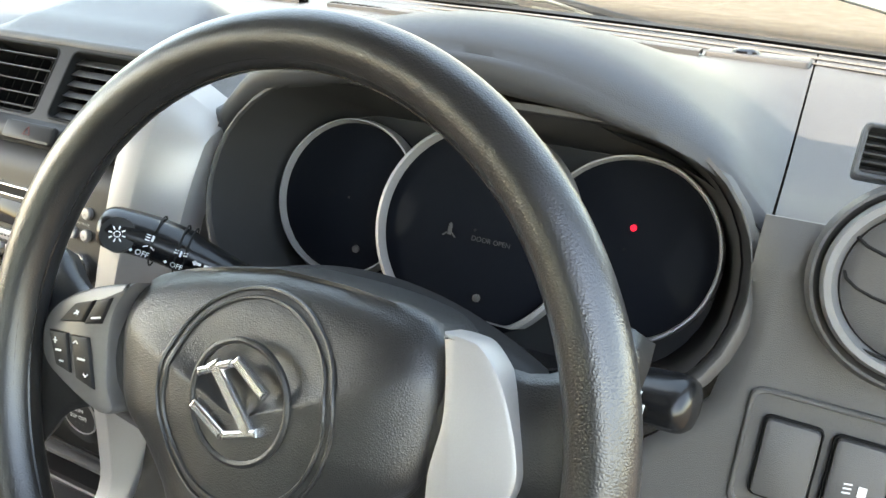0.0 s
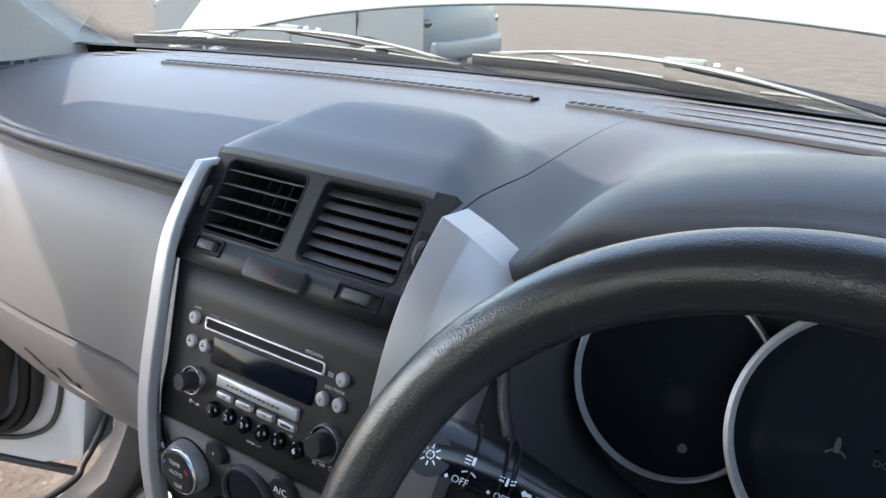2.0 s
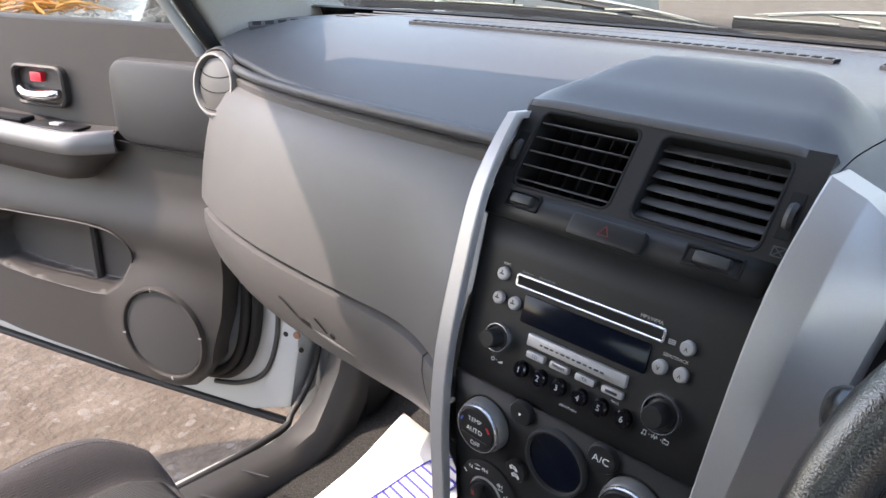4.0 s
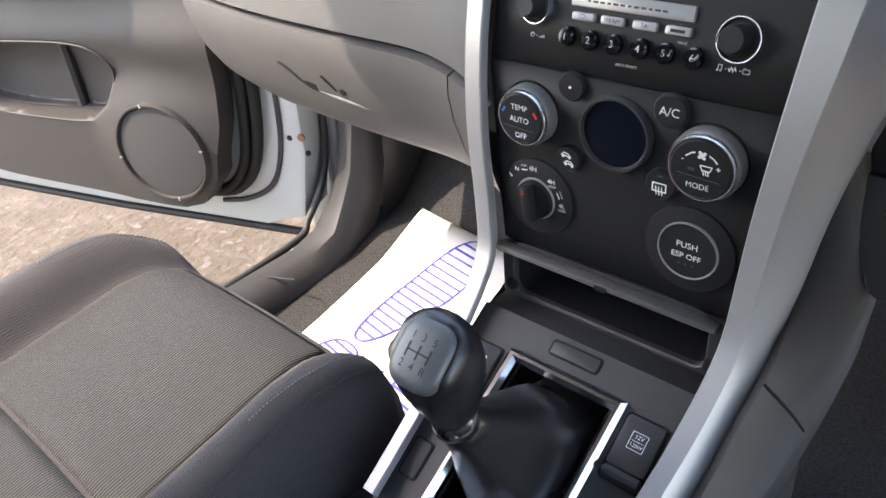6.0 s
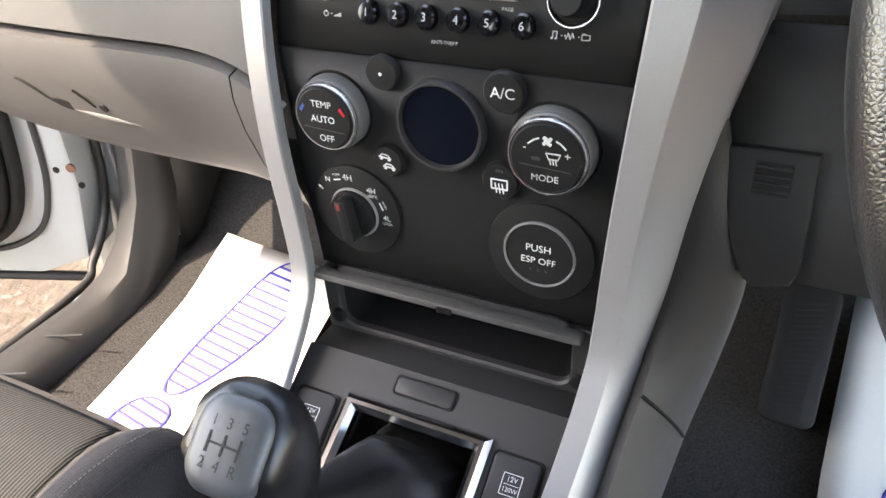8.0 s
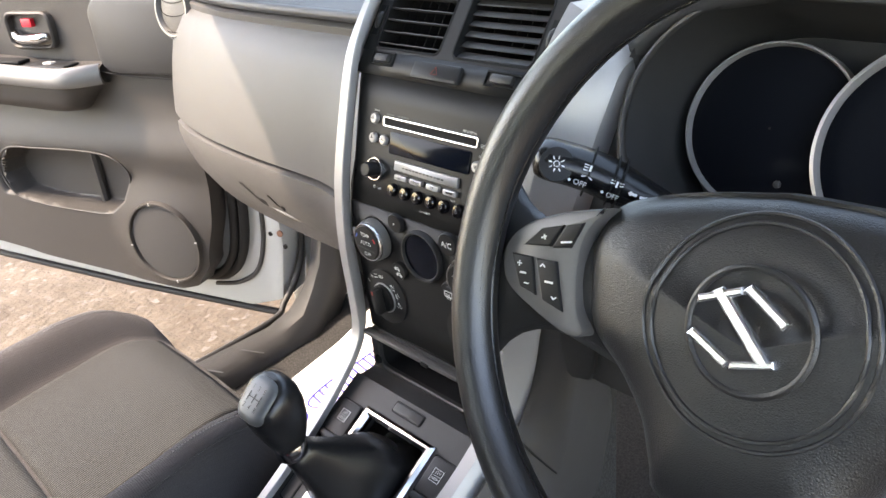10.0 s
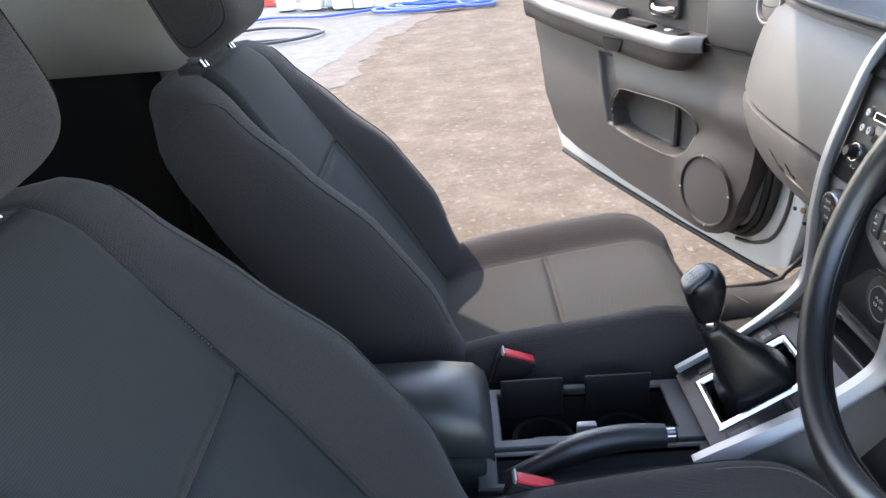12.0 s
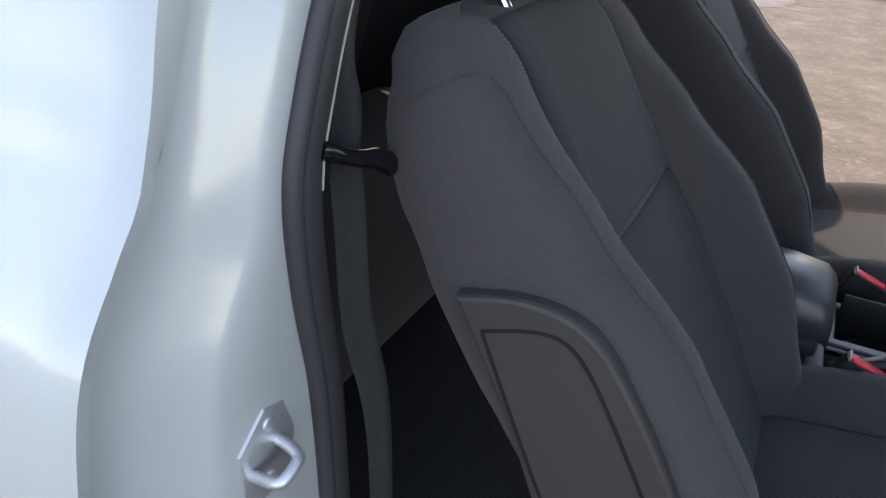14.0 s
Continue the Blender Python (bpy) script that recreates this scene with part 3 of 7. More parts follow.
# rails between the pad and the glass
for off, rad, hgt in ((-.095, .002, 1.1930), (-.060, .003, 1.193), (-.025, .0025, 1.194)):
    bm = bmesh.new()
    tube(bm, [(x, rear_y(x) + off, hgt) for x in [-0.66 + 0.04 * i for i in range(34)]], rad, 8, flat=.6)
    part("rear_rail", bm, PAD, dashboard)
# raised tag beside the hood
bm = bmesh.new()
prism(bm, plane_at((0.515, 0.370, 1.192), (1, -.05, 0), (0, 1, 0)), rrect(.085, .03, .004), -.004, .005, .003)
tag = part("sensor_cover", bm, PAD, dashboard)
bm = bmesh.new()
lathe(bm, pose(.505, .368, 1.196), [(.012, 0), (.011, .003), (.006, .005)], 20, sy=.7)
part("sensor_dome", bm, GLOSS, tag)

# instrument cluster
G0 = Vector((0.366, 0.100, 1.098))
GV = Vector((0, 0.42, 1.0))
CL = plane_at(G0, X, GV)
cluster = part("instrument_bowl", sheet(bmesh.new(), [
    [CL @ Vector((k * a, k * b + oy, h)) for a, b in [(x, y) for x, y in rrect(.366, .158, .077, .003, -.004, 8)] + [rrect(.366, .158, .077, .003, -.004, 8)[0]]]
    for k, h, oy in ((1.0, .046, 0), (.985, .02, 0), (.96, -.020, 0), (.92, -.036, 0), (.5, -.038, 0), (.01, -.038, 0))]), GREYPL, dashboard, "dark instrument bowl with three round dials", smooth=50)
bm = bmesh.new()
frame_band(bm, CL, rrect(.388, .176, .086, .003, -.006, 8), rrect(.368, .160, .078, .003, -.004, 8), .020, .044, .005)
part("bowl_rim", bm, FACIA, dashboard, "", smooth=50)
for cx, cy, r, deep in ((-.104, .001, .0605, -.024), (.110, .007, .0620, -.024), (.0080, -.002, .0745, -.014)):
    M = CL @ pose(cx, cy, deep)
    bm = bmesh.new()
    lathe(bm, M, [(r, -.012), (r, .004), (r * .985, .0045), (.001, .0045)], 56, (False, False))
    dial = part("dial", bm, DIALFACE, cluster, "unlit black dial behind gloss glass")
    bm = bmesh.new()
    if r > .07:
        n, loops = 40, []
        for q, h in ((r * .945, .0), (r * .955, .010), (r * .975, .013), (r * 1.01, .012), (r * 1.03, .0)):
            loops.append([bm.verts.new(M @ Vector((q * math.cos(a), max(q * math.sin(a), -.060), h))) for a in [2 * math.pi * i / 72 for i in range(72)]])
        ring_faces(bm, loops + [loops[0]], True, (False, False))
    else:
        ring(bm, M, r * .955, r * 1.01, -.004, .011, 64, .3)
    part("dial_ring", bm, SILVER, dial, "silver dial ring")
    bm = bmesh.new()
    lathe(bm, M @ pose(.012 if r > .07 else .016 if cx < 0 else 0, -r * .62, .004), [(.0028, 0), (.0028, .002), (.002, .0025)], 14)
    part("reset_pin", bm, FACIA, dial)
DOOR_MARK = CL @ pose(-.012, .004, -.0085)
print_on(cluster, "DOOR OPEN", DOOR_MARK, .034, -.012, 0.001, .0050, GHOST)
marks(cluster, DOOR_MARK, [(.002, -.010, .0030, .0060, 0), (.002, -.006, .0022, .0022, 45), (-.0015, -.013, .004, .0010, 40), (.0055, -.013, .004, .0010, -40)], .001, GHOST)
bm = bmesh.new()
lathe(bm, CL @ pose(.113, .022, -.0190), [(.0022, 0), (.0019, .0006)], 14)
part("warning_lamp", bm, TELLTALE, cluster, "small red warning lamp")

# facia round the instruments and down to the knees
def face_y(x, z):
    return 0.052 + 0.22 * (z - 1.05) + 0.03 * step(.70, .76, x) - 0.006 * math.sin((x - .15) * 5)


def facia_panel(name, outline, mat, label, thick=.006):
    """A panel over the driver's facia, bounded left and right per height."""
    bm = bmesh.new()
    rows = []
    for z, xa, xb in outline:
        rows.append([(xa + (xb - xa) * i / 14, face_y(xa + (xb - xa) * i / 14, z), z) for i in range(15)])
    return part(name, sheet(bm, rows), mat, dashboard, label, smooth=50, thick=thick)


facia_panel("right_facia", [(1.155, .557, .765), (1.125, .556, .765), (1.09, .557, .765), (1.05, .550, .765), (1.02, .525, .765), (.99, .49, .765), (.95, .48, .765), (.90, .48, .765), (.84, .48, .765), (.80, .48, .765)], FACIA, "grey facia end with switches")
facia_panel("lower_panel", [(1.012, .140, .478), (.98, .142, .478), (.94, .144, .478), (.895, .150, .478)], GREYPL, "dark knee panel under the steering column")
bm = bmesh.new()
rows = []
for i in range(13):
    z = 1.012 + .17 * i / 12
    rows.append([(lerp([(1.0, .142), (1.09, .148), (1.18, .182)], z) + k * (lerp([(1.0, .205), (1.06, .172), (1.12, .172), (1.18, .190)], z) - lerp([(1.0, .142), (1.09, .148), (1.18, .182)], z)), .048 + .25 * (z - 1.0) + .012 * k, z) for k in (0, .3, .6, 1.0)] + [(lerp([(1.0, .205), (1.06, .172), (1.12, .172), (1.18, .190)], z) + .01, .10 + .2 * (z - 1.0), z)])
rows = [[(x, y, min(z, curve(HOOD, x) - .010)) for x, y, z in r] for r in rows]
part("cluster_cheek", sheet(bm, rows), PAD, dashboard, "charcoal cheek beside the dials", smooth=50)
S = plane_at((.626, .0425, 1.030), (1, 0, 0), (0, .22, 1))
bm = bmesh.new()
frame_band(bm, S, rrect(.112, .072, .008), rrect(.106, .066, .007), -.004, .003, .001)
bank = part("switch_bank", bm, FACIA, dashboard, "recessed bank of square switches")
for i, x in enumerate((-.031, .004, .038)):
    bm = bmesh.new()
    frame_band(bm, S, rrect(.0305, .0475, .004, x, -.002), rrect(.0290, .0460, .0035, x, -.002), 0, .0035, .0005)
    s = part("switch", bm, SHADE_BLACK, bank, "square blanking switch" if i != 1 else "front fog lamp switch")
    bm = bmesh.new()
    prism(bm, S, rrect(.0278, .0448, .0035, x, -.002), 0, .006, .002)
    part("switch_cap", bm, FACIA, s)
    if i == 1:
        marks(s, S, [(x - .004, -.002, .004, .0008, 10), (x - .004, -.0045, .004, .0008, 10), (x - .004, -.007, .004, .0008, 10), (x + .003, -.0045, .004, .006, 0)], .0065)

# grey ventilation slits low on the knee panel
bm = bmesh.new()
K = plane_at((.158, .0225, .919), (1, 0, 0), (0, .22, 1))
prism(bm, K, [(-.019, .039), (.027, .040), (.0285, .010), (.029, -.018), (.026, -.026), (.010, -.030), (.004, -.027), (-.004, -.010), (-.010, .010)][::-1], -.006, .0050, .0025)
k = part("cabin_air_cover", bm, BLACK, dashboard, "dark slotted cover beside the column", smooth=30)
bm = bmesh.new()
box(bm, K, (.0085, .0255, .0046), (.0165, .0160, .0012))
part("slot_well", bm, SHADE_BLACK, k)
for i in range(4):
    bm = bmesh.new()
    box(bm, K @ pose(.0085, .0310 - .0036 * i, .0052, 30), (0, 0, 0), (.0160, .0007, .0022))
    part("slat", bm, GREYPL, k)

# ---- centre stack ----
stack = thing("centre_stack", "black centre stack with vents, radio and climate dials between silver trims", "centre console", (0, 0.05, 0.8))
LOW = plane_at((0, 0.008, 0.922), X, Z)
MID = plane_at((-.001, 0.0105, 0.987), X, (0, .036, .128))
TOP = plane_at((-.005, .042, 1.108), X, (0, .045, .060))


def span(z):
    """Left and right bounds of the panel at a height."""
    return lerp([(.80, -.0885), (.90, -.0945), (1.0, -.0985), (1.10, -.101), (1.19, -.104)], z), lerp([(.80, .0900), (.90, .0965), (1.0, .104), (1.10, .110), (1.19, .121)], z)


def stack_panel(name, ys, M, label):
    bm = bmesh.new()
    rows = []
    for y in ys:
        p = M @ Vector((0, y, 0))
        a, b = span(p.z)
        rows.append([M @ Vector((x, y, 0)) for x in (a, a + .004, (a + b) / 2, b - .004, b)])
    return part(name, sheet(bm, rows), BLACK, stack, label, thick=.012, smooth=30)


climate = stack_panel("climate_panel", (-.078, -.04, 0, .03, .0645), LOW, "black climate panel with round dials")
radio = stack_panel("radio", (.0005, .03, .07, .10, .1245), MID, "black radio with silver disc slot and keys")

bm = bmesh.new()
rows = []
for y in (-.0005, .012, .022):
    p = TOP @ Vector((0, y, 0))
    a, b = span(p.z)
    rows.append([TOP @ Vector((a + (b - a) * i / 4, y, 0)) for i in range(5)])
vents = part("vent_panel", sheet(bm, rows), BLACK, stack, "black panel with two louvred air vents", thick=.012, smooth=30)
# surround of the two vents, left open at each
for x0, x1, cx, w in ((-.1035, .0042, -.0455, .083), (.0042, .1200, .0560, .087)):
    bm = bmesh.new()
    frame_band(bm, TOP, rrect(x1 - x0, .0730, .0004, (x0 + x1) / 2, .0583, 4), rrect(w, .0605, .0065, cx, .0560, 4), -.012, 0)
    part("vent_frame", bm, BLACK, vents, smooth=30)
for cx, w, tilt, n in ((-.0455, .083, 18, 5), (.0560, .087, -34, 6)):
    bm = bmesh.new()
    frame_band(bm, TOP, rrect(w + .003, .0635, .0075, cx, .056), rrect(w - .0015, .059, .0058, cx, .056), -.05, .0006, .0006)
    v = part("air_vent", bm, SHADE_BLACK, vents, "louvred air vent")
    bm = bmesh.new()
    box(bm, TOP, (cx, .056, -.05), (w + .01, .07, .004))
    part("vent_back", bm, SHADE_BLACK, v)
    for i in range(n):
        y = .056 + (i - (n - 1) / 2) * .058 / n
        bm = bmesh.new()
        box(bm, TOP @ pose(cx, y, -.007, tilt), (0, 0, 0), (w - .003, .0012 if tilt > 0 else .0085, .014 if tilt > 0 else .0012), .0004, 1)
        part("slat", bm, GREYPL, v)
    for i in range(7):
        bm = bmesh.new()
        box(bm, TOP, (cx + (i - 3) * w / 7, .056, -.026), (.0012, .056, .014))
        part("fin", bm, SHADE_BLACK, v)
for x, y, w, h in ((-.070, .0150, .030, .0095), (.078, .0125, .038, .0100)):
    bm = bmesh.new()
    frame_band(bm, TOP, rrect(w, h + .004, .001, x, y), rrect(w - .003, h, .001, x, y), -.003, .0015, .0004)
    t = part("thumb_slot", bm, SHADE_BLACK, vents)
    bm = bmesh.new()
    box(bm, TOP, (x, y, .001), (w * .62, h * .8, .007), .002)
    part("thumb_wheel", bm, GREYPL, t)
bm = bmesh.new()
prism(bm, TOP, rrect(.058, .0165, .003, .004, .0095), 0, .0040, .0022)
hz = part("hazard_button", bm, BLACK, vents, "dark hazard button with a red triangle")
bm = bmesh.new()
tube(bm, [TOP @ Vector((.004 + .0045 * math.sin(a), .009 + .0045 * math.cos(a), .0041)) for a in [radians(120 * i) for i in range(4)]], .0004, 5)
part("marking", bm, DIMRED, hz)
for sx in (-1, 1):
    bm = bmesh.new()
    lathe(bm, TOP @ pose(-.0955 if sx < 0 else .1095, .052, -.0072, 0, 90, 0), [(.0110, -.0028), (.0120, 0), (.0110, .0028)], 24)
    sw = part("side_wheel", bm, GREYPL, vents)
    bm = bmesh.new()
    box(bm, TOP, (-.0955 if sx < 0 else .1095, .052, .0002), (.0085, .030, .0008))
    part("wheel_slot", bm, SHADE_BLACK, sw)
marks(vents, TOP, [(.1115, .026, .008, .0008, 0), (.1115, .032, .008, .0008, 0), (.1075, .029, .0008, .006, 0), (.1155, .029, .0008, .006, 0), (.1115, .029, .008, .0008, 40), (.1115, .029, .008, .0008, -40)], .0008, GHOST)
# radio
bm = bmesh.new()
frame_band(bm, MID, rrect(.1205, .0098, .0025, -.0008, .0834), rrect(.1165, .0062, .0015, -.0008, .0834), 0, .0022, .0006)
part("disc_slot", bm, BADGE, radio, "bright rim of the disc slot")
bm = bmesh.new()
box(bm, MID, (-.0008, .0834, .0004), (.1165, .006, .0008))
part("slot", bm, SHADE_BLACK, radio)
bm = bmesh.new()
prism(bm, MID, rrect(.1025, .0205, .002, .0010, .0650), 0, .0012, .0004)
part("display", bm, SCREEN, radio, "dark unlit radio display")
bm = bmesh.new()
prism(bm, MID, rrect(.0815, .0090, .001, .0018, .0455), 0, .0030, .0010)
bar = part("name_bar", bm, SILVER, radio, "silver bar with tiny print")
marks(bar, MID, [(-.026 + .0046 * i, .0450, (.0020, .0034, .0028)[i % 3], .0013, 0) for i in range(12)], .0032, GREYPL)
for x in (-.0289, -.0083, .0134, .0346):
    bm = bmesh.new()
    prism(bm, MID, rrect(.0160, .0052, .0015, x, .0354), 0, .0035, .001)
    b = part("silver_key", bm, SILVER, radio)
    key = {-.0289: "CD", -.0083: "FM/AM", .0134: "TA"}.get(x)
    if key:
        print_on(b, key, MID, x, .0354, .0037, .0036, SHADE_BLACK)
    else:
        marks(b, MID, [(x, .0354, .009, .0018, 0)], .0037, BLACK)
for i, x in enumerate((-.0386, -.0215, -.0050, .0126, .0291, .0469)):
    bm = bmesh.new()
    lathe(bm, MID @ pose(x, .0220, 0), [(.0058, 0), (.0055, .004), (.0045, .005), (.001, .0052)], 22, sy=1.12)
    b = part("preset_button", bm, GLOSS, radio)
    print_on(b, str(i + 1), MID, x, .0220, .0054, .0060, LEGEND)
for x, y, ch in ((-.0729, .0839, ""), (-.0723, .0657, ""), (-.0576, .0658, ""), (.0753, .0817, "^"), (.0611, .0638, "v"), (.0757, .0642, "^")):
    bm = bmesh.new()
    lathe(bm, MID @ pose(x, y, 0), [(.0050, 0), (.0048, .003), (.0038, .0040), (.001, .0041)], 22)
    b = part("round_key", bm, SILVER, radio, "small silver key")
    if ch:
        print_on(b, ch, MID, x, y - (.002 if ch == "^" else 0), .0043, .006, BLACK)
    else:
        marks(b, MID, [(x, y, .004, .0008, 0), (x, y + .0012, .0008, .003, 0)], .0043, BLACK)
for x, y, r in ((-.0644, .0370, .0108), (.0705, .0358, .0126)):
    bm = bmesh.new()
    ring(bm, MID @ pose(x, y, 0), r * .90, r * 1.04, 0, .0050, 40, .3)
    k = part("radio_knob", bm, BADGE, radio, "black knob in a bright ring")
    bm = bmesh.new()
    lathe(bm, MID @ pose(x, y, 0), [(r * .86, 0), (r * .84, .003), (r * .66, .004), (r * .62, .0145), (r * .54, .016), (.001, .016)], 36)
    part("knob_body", bm, BLACK, k)
print_on(radio, "MP3/WMA", MID, .0473, .0906, .0004, .0036, LEGEND)
print_on(radio, "SEEK/TRACK", MID, .0690, .0725, .0004, .0031, LEGEND)
print_on(radio, "ANTI-THEFT", MID, .0050, .0105, .0004, .0027, LEGEND)
print_on(radio, "LOAD", MID, -.0725, .0915, .0004, .0026, LEGEND)
print_on(radio, "PAGE", MID, .0375, .0290, .0004, .0025, LEGEND)
marks(radio, MID, [(-.0565 + .0035 * i, .0900, .0026, .0012, 0) for i in range(3)] + [(-.0410 + .0036 * i, .0900, .0028, .0014, 0) for i in range(4)], .0004, GHOST)
# power and volume signs, note, wave and folder signs, disc sign
RING8 = [radians(45 * i) for i in range(8)]
marks(radio, MID, [(-.0660 + .0013 * math.cos(a), .0195 + .0013 * math.sin(a), .0009, .0004, math.degrees(a) + 90) for a in RING8] + [(-.0660, .0206, .0004, .0014, 0), (-.0625, .0195, .0006, .0006, 45)] + [(-.0605 + .0009 * i, .0186 + .00018 * i, .0006, .0006 + .00036 * i, 0) for i in range(5)], .0004, LEGEND)
marks(radio, MID, [(.0612, .0195, .0004, .0032, 0), (.0632, .0195, .0004, .0032, 0), (.0622, .0211, .0022, .0005, 0), (.0608, .0180, .0010, .0008, 0), (.0628, .0180, .0010, .0008, 0), (.0655, .0195, .0006, .0006, 45)] + [(.0672 + .0010 * i, .0195, .0005, (.0012, .0030, .0018, .0034, .0016)[i], (20, -20)[i % 2]) for i in range(5)] + [(.0738, .0195, .0006, .0006, 45), (.0772, .0183, .0038, .0004, 0), (.0772, .0206, .0038, .0004, 0), (.0753, .0195, .0004, .0026, 0), (.0791, .0195, .0004, .0024, 0), (.0762, .0211, .0014, .0004, 0)], .0004, LEGEND)
marks(radio, MID, [(.0640, .0815, .0050, .0005, 0), (.0640, .0803, .0050, .0005, 0), (.0640, .0827, .0050, .0005, 0)], .0004, LEGEND)
# climate dials
def dial_knob(x, z, r, label):
    M = LOW @ pose(x, z - .92, 0)
    bm = bmesh.new()
    lathe(bm, M, [(r * 1.22, 0), (r * 1.205, .0075), (r * 1.19, .0085), (r * 1.17, .0082), (r * 1.15, .0098), (r * 1.12, .0104)], 56, (True, True))
    k = part("climate_knob", bm, RAIL, climate, label)
    bm = bmesh.new()
    ring(bm, M, r * 1.0, r * 1.13, .0095, .0134, 56, .3)
    part("knob_rim", bm, BADGE, k, "thin bright rim")
    bm = bmesh.new()
    ring(bm, M, r * 1.21, r * 1.30, -.001, .0012, 56, .3)
    part("knob_seat", bm, SHADE_BLACK, k)
    bm = bmesh.new()
    lathe(bm, M, [(r, .010), (r, .0135), (r * .96, .0145), (.001, .0150)], 48)
    part("knob_face", bm, BLACK, k)
    return k, M @ pose(0, 0, .0152)


k, M = dial_knob(-.063, .9525, .0176, "temperature knob with a silver rim")
print_on(k, "TEMP", M, 0, .0085, 0, .0056)
print_on(k, "AUTO", M, 0, -.0002, 0, .0056)
print_on(k, "OFF", M, .001, -.0115, 0, .0056)
marks(k, M, [(0, -.0062, .026, .0005, -3)], 0, GHOST)
marks(k, M, [(.0130, .0055, .0016, .0048, 35)], 0, RED, "red_mark")
marks(k, M, [(-.0130, .0055, .0016, .0042, -35)], 0, BLUE, "blue_mark")
k, M = dial_knob(.0655, .9500, .0186, "fan knob with a silver rim")
M = M @ Matrix.Scale(.82, 4)
print_on(k, "MODE", M, 0, -.0125, 0, .0062)
print_on(k, "+", M, .0138, .0040, 0, .0075)
print_on(k, "-", M, -.0130, .0070, 0, .0075)
marks(k, M, [(0, -.0055, .032, .0005, -3)], 0, GHOST)
marks(k, M, [(-.0092, .0105, .0042, .0010, 38), (-.0058, .0128, .0040, .0010, 22), (.0082, .0122, .0040, .0010, -26), (.0114, .0098, .0038, .0010, -46)], 0)
marks(k, M, [(.0012 + .0020 * math.cos(a), .0122 + .0020 * math.sin(a), .0032, .0021, math.degrees(a) + 28) for a in (.6, 2.17, 3.74, 5.31)], .0001)
marks(k, M, [(.0050, .0046, .0092, .0008, 0), (.0050, .0008, .0058, .0007, 0), (.0014, .0027, .0007, .0044, 22), (.0086, .0027, .0007, .0044, -22)] + [(.0050 + dx, -.0006, .0007, .0042, tw) for dx, tw in ((-.0018, 12), (0, 12), (.0018, 12))], 0)
marks(k, M, [(-.0060, .0000, .0050, .0020, 0)], 0, GHOST)
bm = bmesh.new()
ring(bm, LOW @ pose(.003, .953 - .92, 0), .0225, .0258, 0, .0060, 56, .3)
dsp = part("climate_display", bm, GREYPL, climate, "round dark climate display")
bm = bmesh.new()
lathe(bm, LOW @ pose(.003, .953 - .92, 0), [(.0226, 0), (.0226, .003), (.001, .0038)], 48)
part("display_glass", bm, SCREEN, dsp)
for x, z, r, txt in ((.0395, .9765, .0112, "A/C"), (-.0295, .9785, .0098, ""), (-.0310, .9270, .0096, "car"), (.0370, .9270, .0106, "rear")):
    bm = bmesh.new()
    lathe(bm, LOW @ pose(x, z - .92, 0), [(r, 0), (r, .003), (r * .9, .0045), (.001, .0048)], 36)
    b = part("round_button", bm, BLACK, climate, "round climate button")
    B = LOW @ pose(x, z - .92, .005)
    if txt == "A/C":
        print_on(b, txt, B, 0, 0, 0, .0080)
    elif txt == "car":
        marks(b, B, [(x + dx, y + dy, w, t, r) for dx, dy in ((0, 0), (.0022, -.0058)) for x, y, w, t, r in ((-.001, .0026, .0080, .0008, -6), (-.0012, .0045, .0038, .0007, -6), (-.0037, .0036, .0007, .0020, -45), (.0014, .0035, .0007, .0020, 45), (-.0034, .0018, .0016, .0013, 0), (.0016, .0014, .0016, .0013, 0))], 0)
    elif txt == "rear":
        marks(b, B, [(0, -.004, .009, .0008, 0), (0, .0015, .009, .0008, 0), (-.0045, -.0012, .0008, .006, 0), (.0045, -.0012, .0008, .006, 0), (-.0020, -.0036, .0006, .0058, 8), (0, -.0036, .0006, .0058, 8), (.0020, -.0036, .0006, .0058, 8)], 0)
        marks(b, B, [(0, .0065, .004, .0014, 0)], 0, GHOST)
    else:
        marks(b, B, [(0, 0, .0016, .0016, 45)], 0)
# transfer dial
M = LOW @ pose(-.058, .888 - .92, 0)
bm = bmesh.new()
lathe(bm, M, [(.0300, 0), (.0297, .002), (.021, .004), (.0155, .0042)], 48, (True, False))
td = part("transfer_dial", bm, BLACK, climate, "four-wheel-drive selector dial")
bm = bmesh.new()
ring(bm, M, .0150, .0166, .002, .0055, 40, .3)
part("dial_ring", bm, SILVER, td)
bm = bmesh.new()
lathe(bm, M, [(.0150, .002), (.0148, .008), (.001, .0085)], 36)
box(bm, M @ pose(0, 0, 0, 0, 0, 8), (0, 0, .0125), (.0085, .028, .011), .0025)
part("turn_grip", bm, BLACK, td)
marks(td, M, [(-.0018, .0105, .0026, .0040, 8)], .0182, DIMRED, "red_mark")
print_on(td, "4H", M, -.0022, .0232, .0044, .0056)
print_on(td, "4H", M, .0135, .0172, .0044, .0050)
print_on(td, "LOCK", M, .0140, .0136, .0044, .0026)
print_on(td, "4L", M, .0222, .0000, .0042, .0050)
print_on(td, "LOCK", M, .0224, -.0036, .0042, .0026)
print_on(td, "PUSH", M, -.0100, .0238, .0042, .0022, turn=10)
print_on(td, "PUSH", M, .0215, .0090, .0042, .0022, turn=-65)
print_on(td, "N", M, -.0165, .0195, .0042, .0050)
marks(td, M, [(-.0220, .0135, .0010, .0036, 45), (-.0095, .0208, .0050, .0008, 12), (.0193, .0078, .0050, .0008, -65)], .0044)
